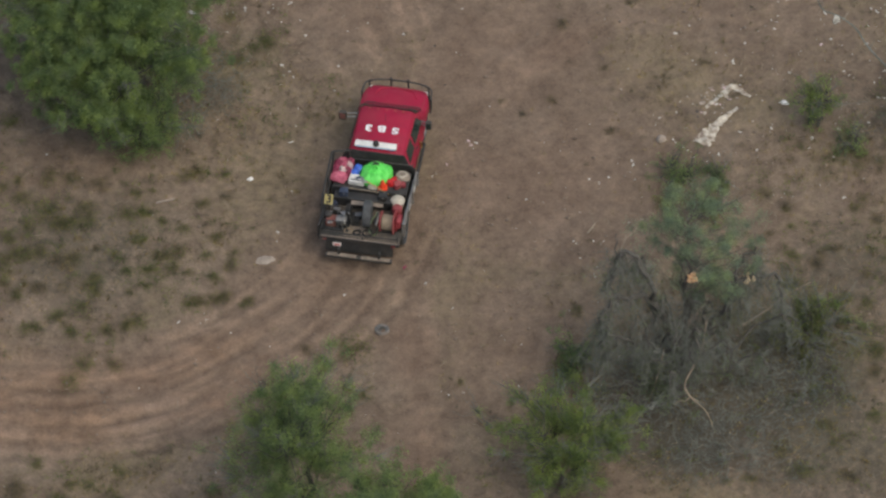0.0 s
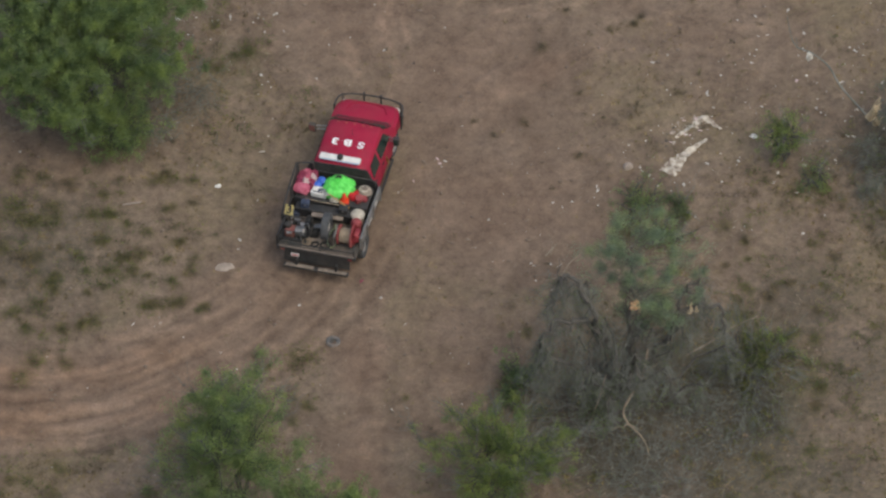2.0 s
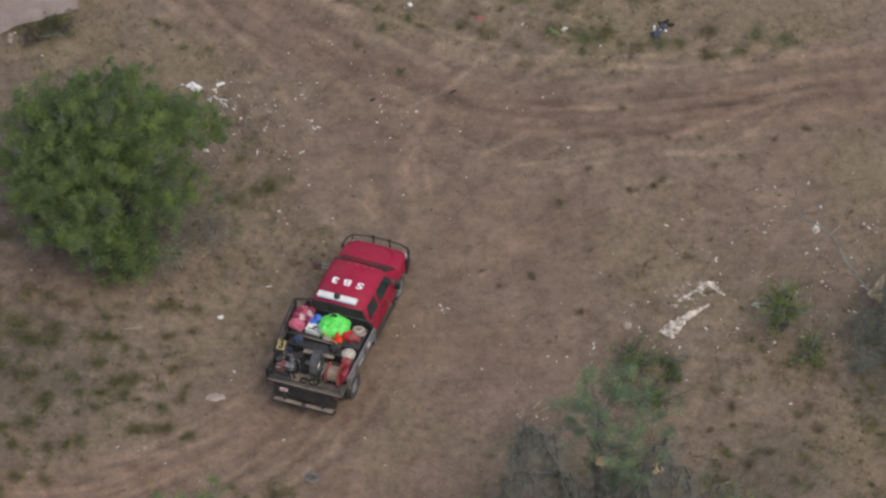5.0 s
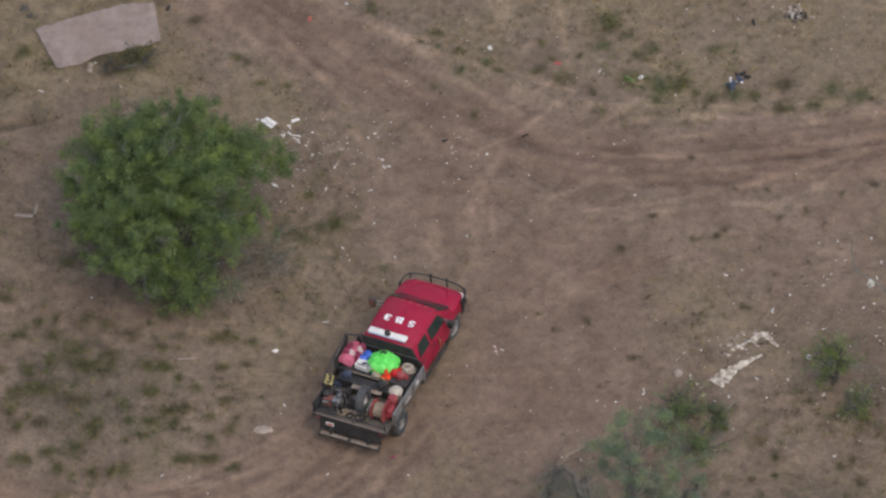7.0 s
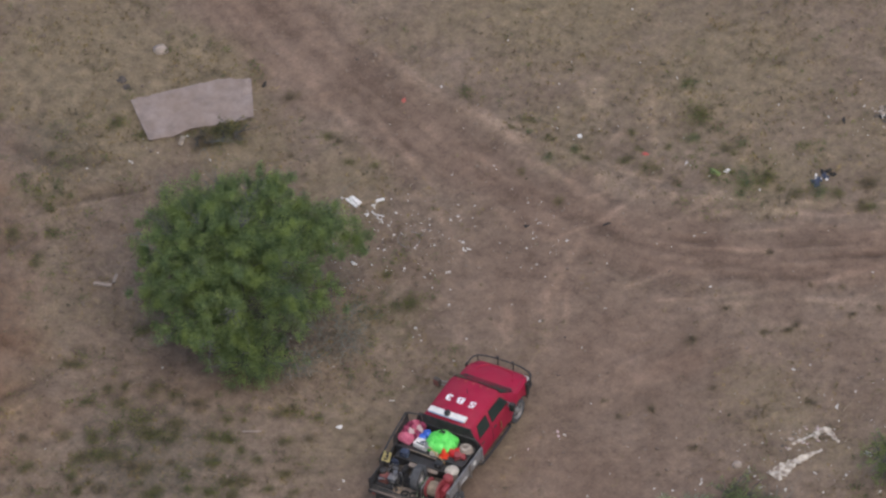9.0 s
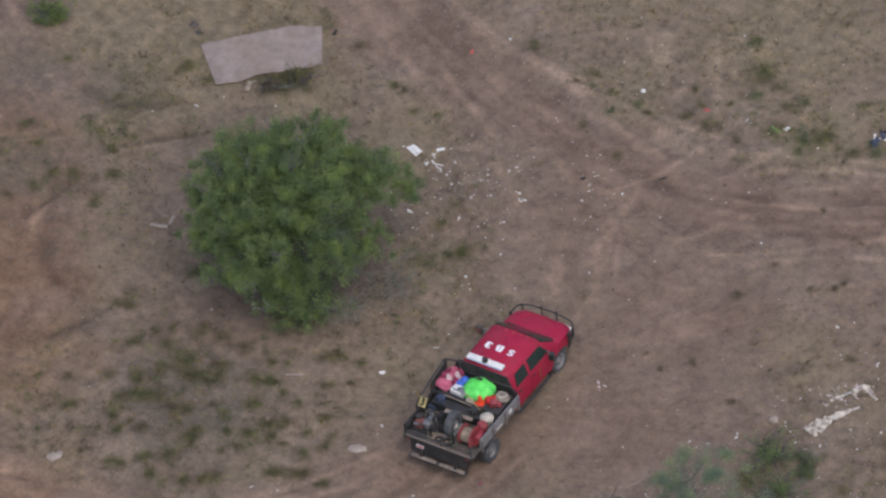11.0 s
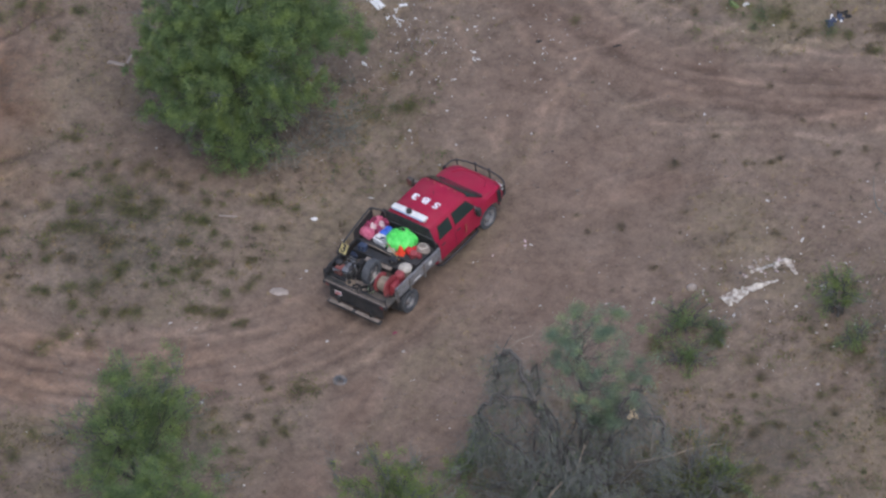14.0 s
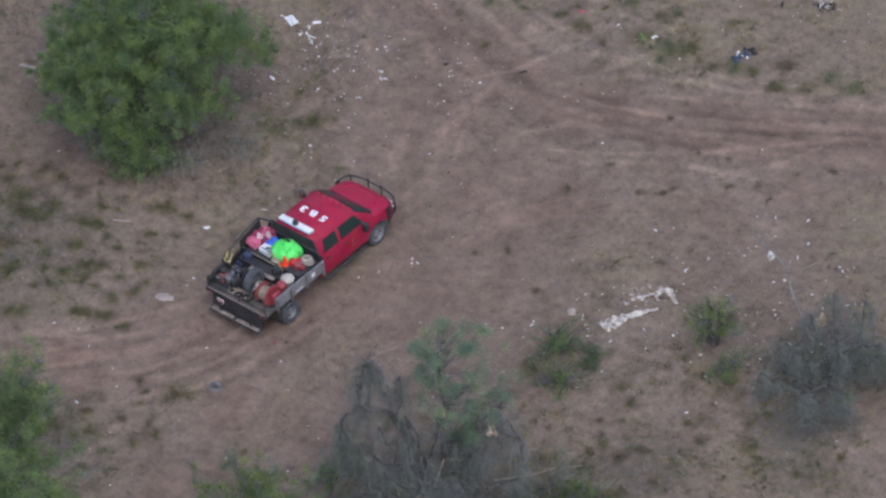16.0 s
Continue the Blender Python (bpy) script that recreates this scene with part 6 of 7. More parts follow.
loaded("water_jug", lathe([(0.02, 0.0), (0.11, 0.0), (0.13, 0.03), (0.13, 0.20), (0.05, 0.27), (0.05, 0.30), (0.01, 0.30)], 16), BLUE, (-0.46, -0.86, TOP), (8, 0, 0), "blue plastic water jug on the truck bed", "jug")
loaded("water_jug", lathe([(0.02, 0.0), (0.10, 0.0), (0.12, 0.03), (0.12, 0.16), (0.04, 0.22), (0.01, 0.22)], 16), BLUE, (-0.56, -1.04, TOP), (0, 12, 0), "blue plastic water jug on the truck bed", "jug")
cooler = loaded("carton", box((0.46, 0.30, 0.17), (0, 0, 0.085), (0, 0, 0), 0.02), WHITE, (-0.42, -1.28, TOP), (0, 0, -4), "white carton with dark markings on the truck bed", "box")
part("mark", box((0.16, 0.10, 0.008), (0.03, 0.02, 0.172), (0, 0, 30), 0.0), DENIM, cooler, "dark printed mark")
part("mark", box((0.30, 0.04, 0.008), (-0.02, -0.08, 0.172), (0, 0, 0), 0.0), SOOT, cooler, "dark printed mark")


def tarp_bundle():
    """A slack lime-green bag, open at its top, with creases that run round and down from the neck."""
    bm = bmesh.new()
    rings, n = [], 48
    prof = [(0.02, 0.40), (0.08, 0.41), (0.12, 0.40), (0.16, 0.39), (0.20, 0.36), (0.27, 0.33), (0.33, 0.31), (0.40, 0.25), (0.45, 0.17), (0.47, 0.08), (0.45, 0.0)]
    for j, (r, h) in enumerate(prof):
        ring = []
        for k in range(n):
            a = k * math.tau / n
            d = Vector((math.cos(a), math.sin(a), 0))
            fold = noise.noise(d * 2.2 + Vector((0, 0, 3.1))) * 0.20 + (0.11 * abs(noise.noise(d * 4.5 + Vector((0, 0, j * 0.25)))) if j > 1 else 0)
            ridge = 0.09 * abs(noise.noise(d * 3.2 + Vector((1.7, 0, j * 0.55)))) + 0.05 * noise.noise(d * 6 + Vector((0, 4, j * 0.9)))
            rr = r * (1.02 + fold)
            ring.append(bm.verts.new((rr * d.x, rr * d.y * 0.86, max(0.0, h + (ridge if h else 0)))))
        rings.append(ring)
    for u, v in zip(rings, rings[1:]):
        for k in range(n):
            bm.faces.new((u[k], u[(k + 1) % n], v[(k + 1) % n], v[k]))
    bm.faces.new(rings[0])
    bm.faces.new(rings[-1])
    return bm


green = loaded("equipment_bag", tarp_bundle(), GREEN_BAG, (0.09, -0.99, TOP), (0, 0, 20), "big lime-green slack fabric bag on the truck bed", "bag")
part("opening", lump((0.20, 0.13, 0.08), 4, 0.4, 2, at=(0.02, 0.13, 0.385)), SOOT, green, "dark gathered opening")
part("strap", tube(bmesh.new(), smooth3([Vector(p) for p in ((-0.34, 0.02, 0.36), (-0.20, -0.20, 0.40), (0.06, -0.26, 0.40), (0.36, -0.10, 0.34))]), 0.016, 0.016, 6), GREEN_BAG, green)

cone = loaded("traffic_cone", lathe([(0.105, 0.02), (0.10, 0.05), (0.03, 0.29), (0.018, 0.30), (0.01, 0.30)], 20), ORANGE, (0.36, -1.36, TOP), (0, 0, 10), "orange traffic cone on the truck bed", "cone")
part("base", box((0.28, 0.28, 0.03), (0, 0, 0.015), (0, 0, 0), 0.01), ORANGE, cone)
for k, (x, y, s) in enumerate(((0.58, -1.22, 0.27), (0.78, -1.28, 0.28), (0.66, -1.06, 0.22), (0.93, -1.22, 0.2))):
    loaded("gear_bag", lump((s, s * 0.9, s * 0.8), 21 + k, 0.3, 2), REEL if k % 2 else CRIMSON, (x, y, TOP), (0, 0, 50 * k), "small red plastic gear bag on the truck bed", "bag", "small red bags")


def net_bundle():
    return lump((0.48, 0.38, 0.19), 33, 0.18, 3, freq=1.6)


net = loaded("rope_bundle", net_bundle(), DUSTY, (0.86, -0.92, TOP), (0, 0, 10), "coiled beige rope bundle on the truck bed", "rope")
for k in range(5):
    pts = [Vector((math.cos(a) * (0.21 - 0.02 * k), math.sin(a) * (0.165 - 0.015 * k), 0.08 + 0.028 * k)) for a in [q * math.tau / 18 for q in range(19)]]
    part("coil", tube(bmesh.new(), pts, 0.014, 0.014, 6), ROPE, net)
shovel = loaded("shovel", tube(bmesh.new(), [(0, 0, 0), (0.36, -0.18, -0.03), (0.72, -0.36, -0.05)], 0.018, 0.016, 8), WOOD, (-0.10, -1.40, 1.60), (0, 0, 0), "wooden-handled shovel laid across the truck bed", "shovel")
part("blade", box((0.20, 0.24, 0.02), (-0.08, 0.05, 0.0), (10, 8, 26), 0.008), STEEL, shovel, "grey steel blade")
loaded("rake_handle", tube(bmesh.new(), [(-0.55, 0, 0), (0.55, -0.03, 0.0)], 0.017, 0.017, 8), TAN, (-0.2, -1.65, 1.502), (0, 0, 0), "wooden tool handle laid along the black panel", "tool")
for x, y, m, label in ((-0.70, -1.84, DENIM, "blue-grey plastic case on the truck bed"), (0.46, -1.84, BLACK, "black plastic case on the truck bed")):
    case = loaded("tool_case", box((0.24, 0.20, 0.16), (0, 0, 0.08), (0, 0, 0), 0.02), m, (x, y, 1.40), (0, 0, 6), label, "case")
    part("lid", box((0.25, 0.21, 0.04), (0, 0, 0.18), (0, 0, 0), 0.012), m, case)
    part("latch", box((0.05, 0.02, 0.05), (0, -0.105, 0.14), (0, 0, 0), 0.005), STEEL, case)
loaded("foam_can", lathe([(0.02, 0.0), (0.15, 0.0), (0.16, 0.03), (0.155, 0.40), (0.16, 0.42), (0.15, 0.47), (0.11, 0.52), (0.01, 0.53)], 20), REEL, (0.95, -2.20, 1.035), (0, 0, 0), "red metal can on the truck bed", "can")
bucket = loaded("bucket", lathe([(0.02, 0.0), (0.15, 0.0), (0.20, 0.38), (0.215, 0.40), (0.20, 0.45), (0.13, 0.49), (0.02, 0.51)], 22), ROPE, (0.90, -1.86, 1.035), (0, 0, 0), "pale lidded bucket on the truck bed", "bucket")
part("handle", tube(bmesh.new(), smooth3([Vector(p) for p in ((-0.2, 0, 0.36), (-0.12, -0.16, 0.40), (0.12, -0.16, 0.40), (0.2, 0, 0.36))]), 0.007, 0.007, 5), STEEL, bucket)
loaded("hose_loop", tube(bmesh.new(), smooth3([Vector(p) for p in ((0.0, 0.35, 0.40), (-0.10, 0.2, 0.30), (-0.14, 0.0, 0.1), (0.0, -0.14, 0.04), (0.11, 0.0, 0.1), (0.08, 0.2, 0.34), (0.0, 0.38, 0.5))]), 0.016, 0.016, 7), LEAF_GREY, (0.38, -2.86, 1.03), (0, 0, 0), "loop of green hose hanging by the reel", "hose")
loaded("valve_box", box((0.22, 0.16, 0.12), (0, 0, 0.06), (0, 0, 0), 0.02), STEEL, (-0.20, -2.30, 1.035), (0, 0, 12), "small grey metal box on the truck bed", "box")
loaded("jerry_can", box((0.16, 0.34, 0.30), (0, 0, 0.15), (0, 0, 0), 0.03), SOOT, (-0.48, -2.26, 1.035), (0, 0, 5), "black fuel can on the truck bed", "can")

# hoses and rails along the tail
part("tail_rail", tube(bmesh.new(), [(-1.12, -3.18, 1.20), (-0.4, -3.20, 1.20), (0.4, -3.20, 1.20), (1.12, -3.18, 1.20)], 0.022, 0.022, 8), BLACK, truck, "black rail across the tail")
part("tail_rail_post", tube(bmesh.new(), [(0.1, -3.2, 1.03), (0.1, -3.2, 1.20)], 0.02, 0.02, 7), BLACK, truck)
for k, (x, y, r) in enumerate(((-0.36, -2.98, 0.15), (-0.10, -3.0, 0.13))):
    ring = [(math.cos(q * 0.5) * (r - 0.004 * (q % 13)), math.sin(q * 0.5) * (r * 0.75), 0.02 + 0.0022 * q) for q in range(39)]
    loaded("hose_coil", tube(bmesh.new(), ring, 0.02, 0.02, 7), SOOT if k else TAN, (x, y, 1.037), (0, 0, 30 * k), "coiled hose lying on the truck bed", "hose", "hose coils")
suction = loaded("suction_hose", tube(bmesh.new(), smooth3([Vector(p) for p in ((-0.9, 0, 0.05), (-0.5, 0.06, 0.05), (-0.1, -0.02, 0.05), (0.2, 0.08, 0.05))]), 0.045, 0.045, 10), SOOT, (-0.1, -2.40, 1.035), (0, 0, -6), "black ribbed suction hose on the truck bed", "hose")
for x in (-0.9, 0.2):
    part("coupling", lathe([(0.03, -0.04), (0.058, -0.035), (0.058, 0.035), (0.03, 0.04)], 12, "X", (x, 0 if x < 0 else 0.08, 0.05)), STEEL, suction)
loaded("nozzle", tube(bmesh.new(), [(0, 0, 0), (0.10, 0.02, 0.0), (0.26, 0.05, 0.0)], 0.035, 0.02, 10), STEEL, (-1.08, -2.16, 1.075), (0, 0, 60), "grey metal hose nozzle on the truck bed", "nozzle")
loaded("work_glove_box", box((0.26, 0.18, 0.14), (0, 0, 0.07), (0, 0, 0), 0.02), DENIM, (-1.0, -1.92, 1.035), (0, 0, 8), "dark blue-grey plastic box on the truck bed", "box")

# a grey funnel between the spare wheel and the reel, and small clutter
loaded("funnel", lathe([(0.10, 0.0), (0.11, 0.03), (0.095, 0.12), (0.03, 0.42), (0.018, 0.50), (0.01, 0.50)], 16), ALUMINIUM, (0.40, -2.48, 1.035), (0, 4, 0), "pale grey upright funnel on the truck bed", "funnel")
loaded("clear_bag", lump((0.30, 0.22, 0.12), 91, 0.3, 2), ROPE, (0.06, -1.46, TOP), (0, 0, 10), "pale crumpled plastic bag on the truck bed", "bag")
for k, (x, y, z) in enumerate(((-0.78, -2.50, 1.30), (-0.70, -2.86, 1.26), (-0.50, -2.60, 1.40))):
    part("pipe", tube(bmesh.new(), smooth3([Vector(p) for p in ((x, y, 1.06), (x + 0.02, y + 0.02, z), (x + 0.12, y - 0.04, z + 0.08), (x + 0.16, y - 0.06, 1.10))]), 0.022, 0.022, 7), STEEL, pump)
part("pump_frame", tube(bmesh.new(), [(-1.12, -3.02, 1.50), (-1.12, -2.44, 1.50), (-0.40, -2.44, 1.50), (-0.40, -3.02, 1.50), (-1.12, -3.02, 1.50)], 0.016, 0.016, 6), BLACK, pump, "black tube frame round the pump")
for x, y in ((-1.12, -3.02), (-1.12, -2.44), (-0.40, -2.44), (-0.40, -3.02)):
    part("frame_post", tube(bmesh.new(), [(x, y, 1.03), (x, y, 1.50)], 0.015, 0.015, 6), BLACK, pump)
loaded("battery_box", box((0.24, 0.20, 0.22), (0, 0, 0.11), (0, 0, 0), 0.02), SOOT, (-0.22, -2.62, 1.05), (0, 0, 8), "black battery box on the truck bed", "box")
loaded("hose_coil", tube(bmesh.new(), [(math.cos(q * 0.5) * (0.17 - 0.003 * (q % 13)), math.sin(q * 0.5) * 0.13, 0.02 + 0.002 * q) for q in range(52)], 0.018, 0.018, 7), SOOT, (0.22, -2.98, 1.037), (0, 0, 15), "coiled black hose lying on the truck bed", "hose", "hose coils")
loaded("coupling_box", box((0.20, 0.14, 0.10), (0, 0, 0.05), (0, 0, 0), 0.015), STEEL, (-0.86, -2.16, 1.037), (0, 0, -14), "small grey steel box on the truck bed", "box")


# ---- litter ----
def sheet(line, widths, mat, seed, name, label, category, lift=0.03, wave=0.07, thick=0.012, cuts=7, ragged=0.18):
    """A crumpled strip of sheet material, lying along a line on the ground with ragged edges."""
    rng = random.Random(seed)
    pts = smooth3([Vector((*p, 0)) for p in line], 5)
    verts, faces = [], []
    for i, p in enumerate(pts):
        d = (pts[min(i + 1, len(pts) - 1)] - pts[max(i - 1, 0)]).normalized()
        n = Vector((-d.y, d.x, 0))
        t = i / (len(pts) - 1) * (len(widths) - 1)
        k = min(int(t), len(widths) - 2)
        w = widths[k] + (widths[k + 1] - widths[k]) * (t - k)
        for j in range(cuts):
            u = j / (cuts - 1) - 0.5
            edge = 1 + rng.uniform(-ragged, ragged) if j in (0, cuts - 1) else 1
            q = p + n * w * u * edge
            bumpy = noise.noise(Vector((q.x * 5, q.y * 5, seed))) * wave
            verts.append((q.x, q.y, height(q.x, q.y) + lift + thick + max(-lift, bumpy)))
    m = len(verts)
    verts += [(x, y, z - thick) for x, y, z in verts]
    for i in range(len(pts) - 1):
        for j in range(cuts - 1):
            a = i * cuts + j
            faces.append((a, a + 1, a + cuts + 1, a + cuts))
            faces.append((m + a, m + a + cuts, m + a + cuts + 1, m + a + 1))
        for j in (0, cuts - 1):
            a = i * cuts + j
            faces.append((a, a + cuts, m + a + cuts, m + a))
    for i in (0, len(pts) - 1):
        for j in range(cuts - 1):
            a = i * cuts + j
            faces.append((a, m + a, m + a + 1, a + 1))
    ob = new(name, mesh_of(name, verts, faces, mat, True))
    return tagged(ob, label, category)


sheet([(8.98, 2.80), (9.07, 3.08), (9.22, 3.42), (9.41, 3.78), (9.6, 4.10), (9.82, 4.42)], [0.58, 0.52, 0.36, 0.20, 0.15, 0.08], CREAM, 3, "torn_mattress_cover", "torn stained cream sheet lying on dirt", "sheet", wave=0.08, ragged=0.2)
sheet([(8.9, 4.29), (9.09, 4.59), (9.31, 4.94), (9.56, 5.26), (9.84, 5.11), (10.12, 4.93)], [0.09, 0.13, 0.16, 0.20, 0.15, 0.10], CREAM, 4, "torn_mattress_cover", "torn stained cream sheet lying on dirt", "sheet", wave=0.08, ragged=0.25)
sheet([(-15.55, 9.20), (-14.9, 9.85), (-14.1, 10.6), (-13.35, 11.15), (-12.85, 11.45)], [1.82, 1.86, 1.86, 1.84, 1.60], CARPET, 5, "carpet", "large faded beige carpet thrown over weeds", "carpet", lift=0.07, wave=0.08, thick=0.025, cuts=15, ragged=0.02)

SCRAPS = []
for k in range(8):
    bm = lump((1, 1, 0.45), 40 + k, 0.55, 2, freq=1.5)
    me = bpy.data.meshes.new("scrap")
    bmesh.ops.recalc_face_normals(bm, faces=bm.faces)
    bm.to_mesh(me)
    bm.free()
    SCRAPS.append(me)


def scrap(x, y, size, mat, name, label, category, group="", k=0, turn=0.0, flat=1.0, long=1.0):
    """One crumpled piece lying on the ground."""
    me = SCRAPS[k % len(SCRAPS)].copy()
    me.materials.append(mat)
    ob = new(name, me)
    ob.matrix_world = pose(x, y, height(x, y) - 0.01, 0, 0, turn) @ Matrix.Diagonal((size * long, size / long, size * flat, 1))
    return tagged(ob, label, category, group)


KINDS = {
    "w": (0.09, PAPER, "plastic_scrap", "crumpled white plastic scrap on dirt", "litter"),
    "s": (0.052, PAPER, "paper_scrap", "small white paper scrap on dirt", "litter"),
    "W": (0.17, WHITE, "plastic_bag", "crumpled white plastic bag on dirt", "bag"),
    "k": (0.15, SOOT, "burnt_scrap", "black charred scrap lying on dirt", "litter"),
    "d": (0.06, SOOT, "burnt_scrap", "small black charred scrap on dirt", "litter"),
    "r": (0.17, AMBER, "red_can", "crushed red can lying on dirt", "can"),
    "g": (0.24, LEAF, "green_bag", "crumpled green plastic bag among weeds", "bag"),
    "f": (0.10, MAROON, "red_wrapper", "crumpled faded red wrapper on dirt", "litter"),
    "p": (0.085, ROSE, "pink_wrapper", "crumpled pink and white wrapper on dirt", "litter"),
}
LITTER = [
    [(-8.56, 13.18, "r"), (-2.84, 13.72, "W"), (-1.95, 14.56, "s"), (-3.86, 13.9, "s"), (-0.64, 13.72, "r"), (0.68, 13.88, "w"), (1.64, 13.84, "g"), (1.95, 14.08, "W"), (-3.97, 8.06, "w"), (-4.09, 8.27, "w"), (-3.82, 8.09, "w"), (-3.74, 8.11, "s"), (-3.9, 8.0, "w"), (-3.94, 6.96, "w"),
     (-2.6, 9.57, "k"), (-2.3, 9.42, "s"), (-1.43, 8.84, "s"), (0.35, 9.09, "s"), (-0.39, 10.59, "k"), (0.58, 5.77, "d"), (-2.06, 6.01, "s"), (-3.77, 4.43, "w"), (-3.65, 4.02, "s"), (-3.36, 3.99, "s"), (-6.73, 6.22, "W"), (-8.36, 8.65, "w"), (-2.1, 9.3, "s")],
    [(-2.76, -2.63, "s"), (1.1, -3.18, "f"), (-2.8, -2.28, "w"), (-3.93, -0.29, "W"), (-5.11, -6.1, "w"), (-2.66, -0.59, "s"), (-4.47, -6.02, "s"), (2.27, 1.94, "p"), (2.42, 2.05, "w"), (2.16, 2.1, "p"), (2.35, 1.82, "s"), (1.44, 0.66, "s"), (1.34, 0.55, "s"), (1.68, 1.09, "p"), (1.13, 4.24, "d"), (4.39, 2.32, "s"), (8.13, 2.92, "w"),
     (9.4, 6.29, "w"), (6.41, 5.49, "s"), (7.56, 7.12, "w"), (9.44, 7.67, "s"), (7.12, 1.73, "w"), (7.47, 1.78, "s"), (8.81, 2.29, "w"), (9.55, 2.48, "w")],
    [(12.86, 4.05, "w"), (13.43, 1.27, "w"), (10.1, 9.72, "w"), (-15.04, 7.59, "w"), (-12.84, 8.59, "w"), (-12.83, 12.19, "k"), (-7.32, 8.9, "w"), (-7.28, 8.5, "w"), (-7.0, 8.29, "s"), (-2.03, 10.28, "s"), (-4.33, -5.87, "s"), (2.75, -4.52, "s"), (6.15, -2.2, "s"), (6.42, -1.46, "w"), (5.93, 0.99, "w"),
     (7.05, 1.88, "w"), (11.14, 4.85, "W"), (12.75, 4.25, "s"), (10.41, 7.83, "w"), (11.8, 8.67, "w"), (4.45, -5.69, "s"), (4.94, -5.74, "s"), (4.91, 2.05, "s"), (1.21, -10.02, "s")],
    [(3.15, -7.93, "w"), (3.55, -7.80, "s"), (-9.05, -13.14, "s"), (-7.29, -7.85, "s"), (-2.99, 1.34, "w"), (-5.28, 1.95, "s"), (13.72, 4.44, "w"), (11.93, 1.11, "s"), (10.03, 3.49, "w"), (10.9, 3.62, "s"), (10.0, 0.27, "s"), (12.16, 3.54, "w"), (17.89, 2.84, "s"), (14.41, 7.79, "w"), (-2.25, -8.46, "w"),
     (4.33, -5.5, "s"), (7.69, -0.37, "s"), (11.67, 9.34, "w"), (4.1, -1.2, "s"), (13.2, 7.6, "w"), (12.7, 6.4, "w"), (13.9, 6.6, "w"), (-20.2, 4.6, "s"), (-14.7, -7.4, "s")],
    [(-7.37, 8.72, "w"), (-7.4, 8.31, "w"), (-6.85, 8.17, "s"), (-6.82, 7.78, "s"), (-7.12, 9.59, "s"), (-6.18, 7.78, "w"), (-6.99, 9.18, "s"), (-5.92, 8.9, "s"), (-5.64, 8.54, "s"), (-4.98, 8.44, "s"), (-4.81, 8.33, "s"), (-5.26, 8.34, "s"), (-4.75, 9.26, "w"), (-4.61, 9.14, "s"), (-4.97, 9.7, "s"), (-4.08, 9.05, "s"), (-4.21, 8.28, "s"), (-3.76, 10.94, "s"), (-2.45, 9.95, "s"), (-3.05, 8.65, "s"), (-4.71, 11.63, "s"), (-3.03, 10.57, "s"), (-5.73, 10.8, "s"), (-3.66, 13.85, "s"), (-4.04, 14.64, "s"), (-2.95, 13.53, "s"), (-2.45, 14.23, "s"), (-5.44, 8.27, "s"), (9.96, 7.64, "s"), (10.14, 7.92, "s")],
    [(10.44, 8.12, "s"), (10.36, 8.96, "s"), (10.61, 9.08, "s"), (11, 10.19, "w"), (12.39, 10.26, "s"), (12.13, 11.02, "s"), (13.78, 9.96, "s"), (11.88, 7.4, "p"), (13.6, 8.79, "s"), (13.32, 8.93, "w"), (13.14, 8.35, "s"), (11.13, 6.09, "w"), (11.75, 4.64, "s"), (12.9, 2.86, "s"), (11.87, 1.82, "s"), (11.64, 1.02, "s"), (11.89, 5.7, "p"), (12.83, 4.95, "s"), (13.76, 4.28, "s"), (14.01, 5.5, "w"), (13.85, 5.47, "w"), (14.84, 5.97, "w"), (15.73, 6.08, "s"), (8.11, 4.44, "s"), (8.67, 4.82, "s"), (7.52, 3.37, "s"), (8.22, 2.78, "s"), (9.23, 2.16, "s"), (12.65, 1.7, "s"), (13.89, 2.12, "s")],
    [(16.93, 3.9, "s"), (8.74, 1.54, "s"), (8.87, 1.75, "s"), (10.92, 3.96, "s"), (10.49, 4.86, "s"), (15.37, 7.12, "s"), (12.5, 7.41, "s"), (-7.76, 14.14, "w"), (-2.58, 17.32, "s"), (-4.49, 15.61, "s"), (-3.36, 15.79, "s"), (-1.7, 17.93, "s"), (1.28, 16.9, "s"), (0.84, 13.83, "s"), (4.22, 17.46, "k"), (-2.33, 9.83, "s"), (-3.5, 4.17, "s"), (8.49, 4.42, "s"), (7.62, 3.69, "s"), (7.08, 1.43, "s"), (1.17, 7.31, "s"), (7.91, 11.85, "s"), (6.24, 0.85, "s"), (5.93, -1.58, "s"), (6.72, -1.4, "s"), (6.68, -2.45, "s"), (6.69, -2.86, "s"), (5.41, 7.41, "s"), (7.92, 7.53, "s"), (10.44, 8.36, "s")],
    [(10.27, 8.17, "s"), (11.71, 8.42, "s"), (10.59, 6.18, "s"), (8.63, 2.52, "s"), (12.02, 4.41, "s"), (13.8, 6.3, "s"), (13.64, 6.07, "s"), (13.55, 7.76, "s"), (13.31, 5.12, "s"), (13.41, 9.08, "s")],
]
rng = random.Random(131)
count = 0
for group in LITTER:
    for x, y, kind in group:
        size, mat, name, label, category = KINDS[kind]
        count += 1
        scrap(x, y, size * rng.uniform(0.85, 1.2), mat, name, label, category, "scattered litter", count, rng.uniform(0, 360), rng.uniform(0.6, 1.0), rng.uniform(1.0, 1.9))


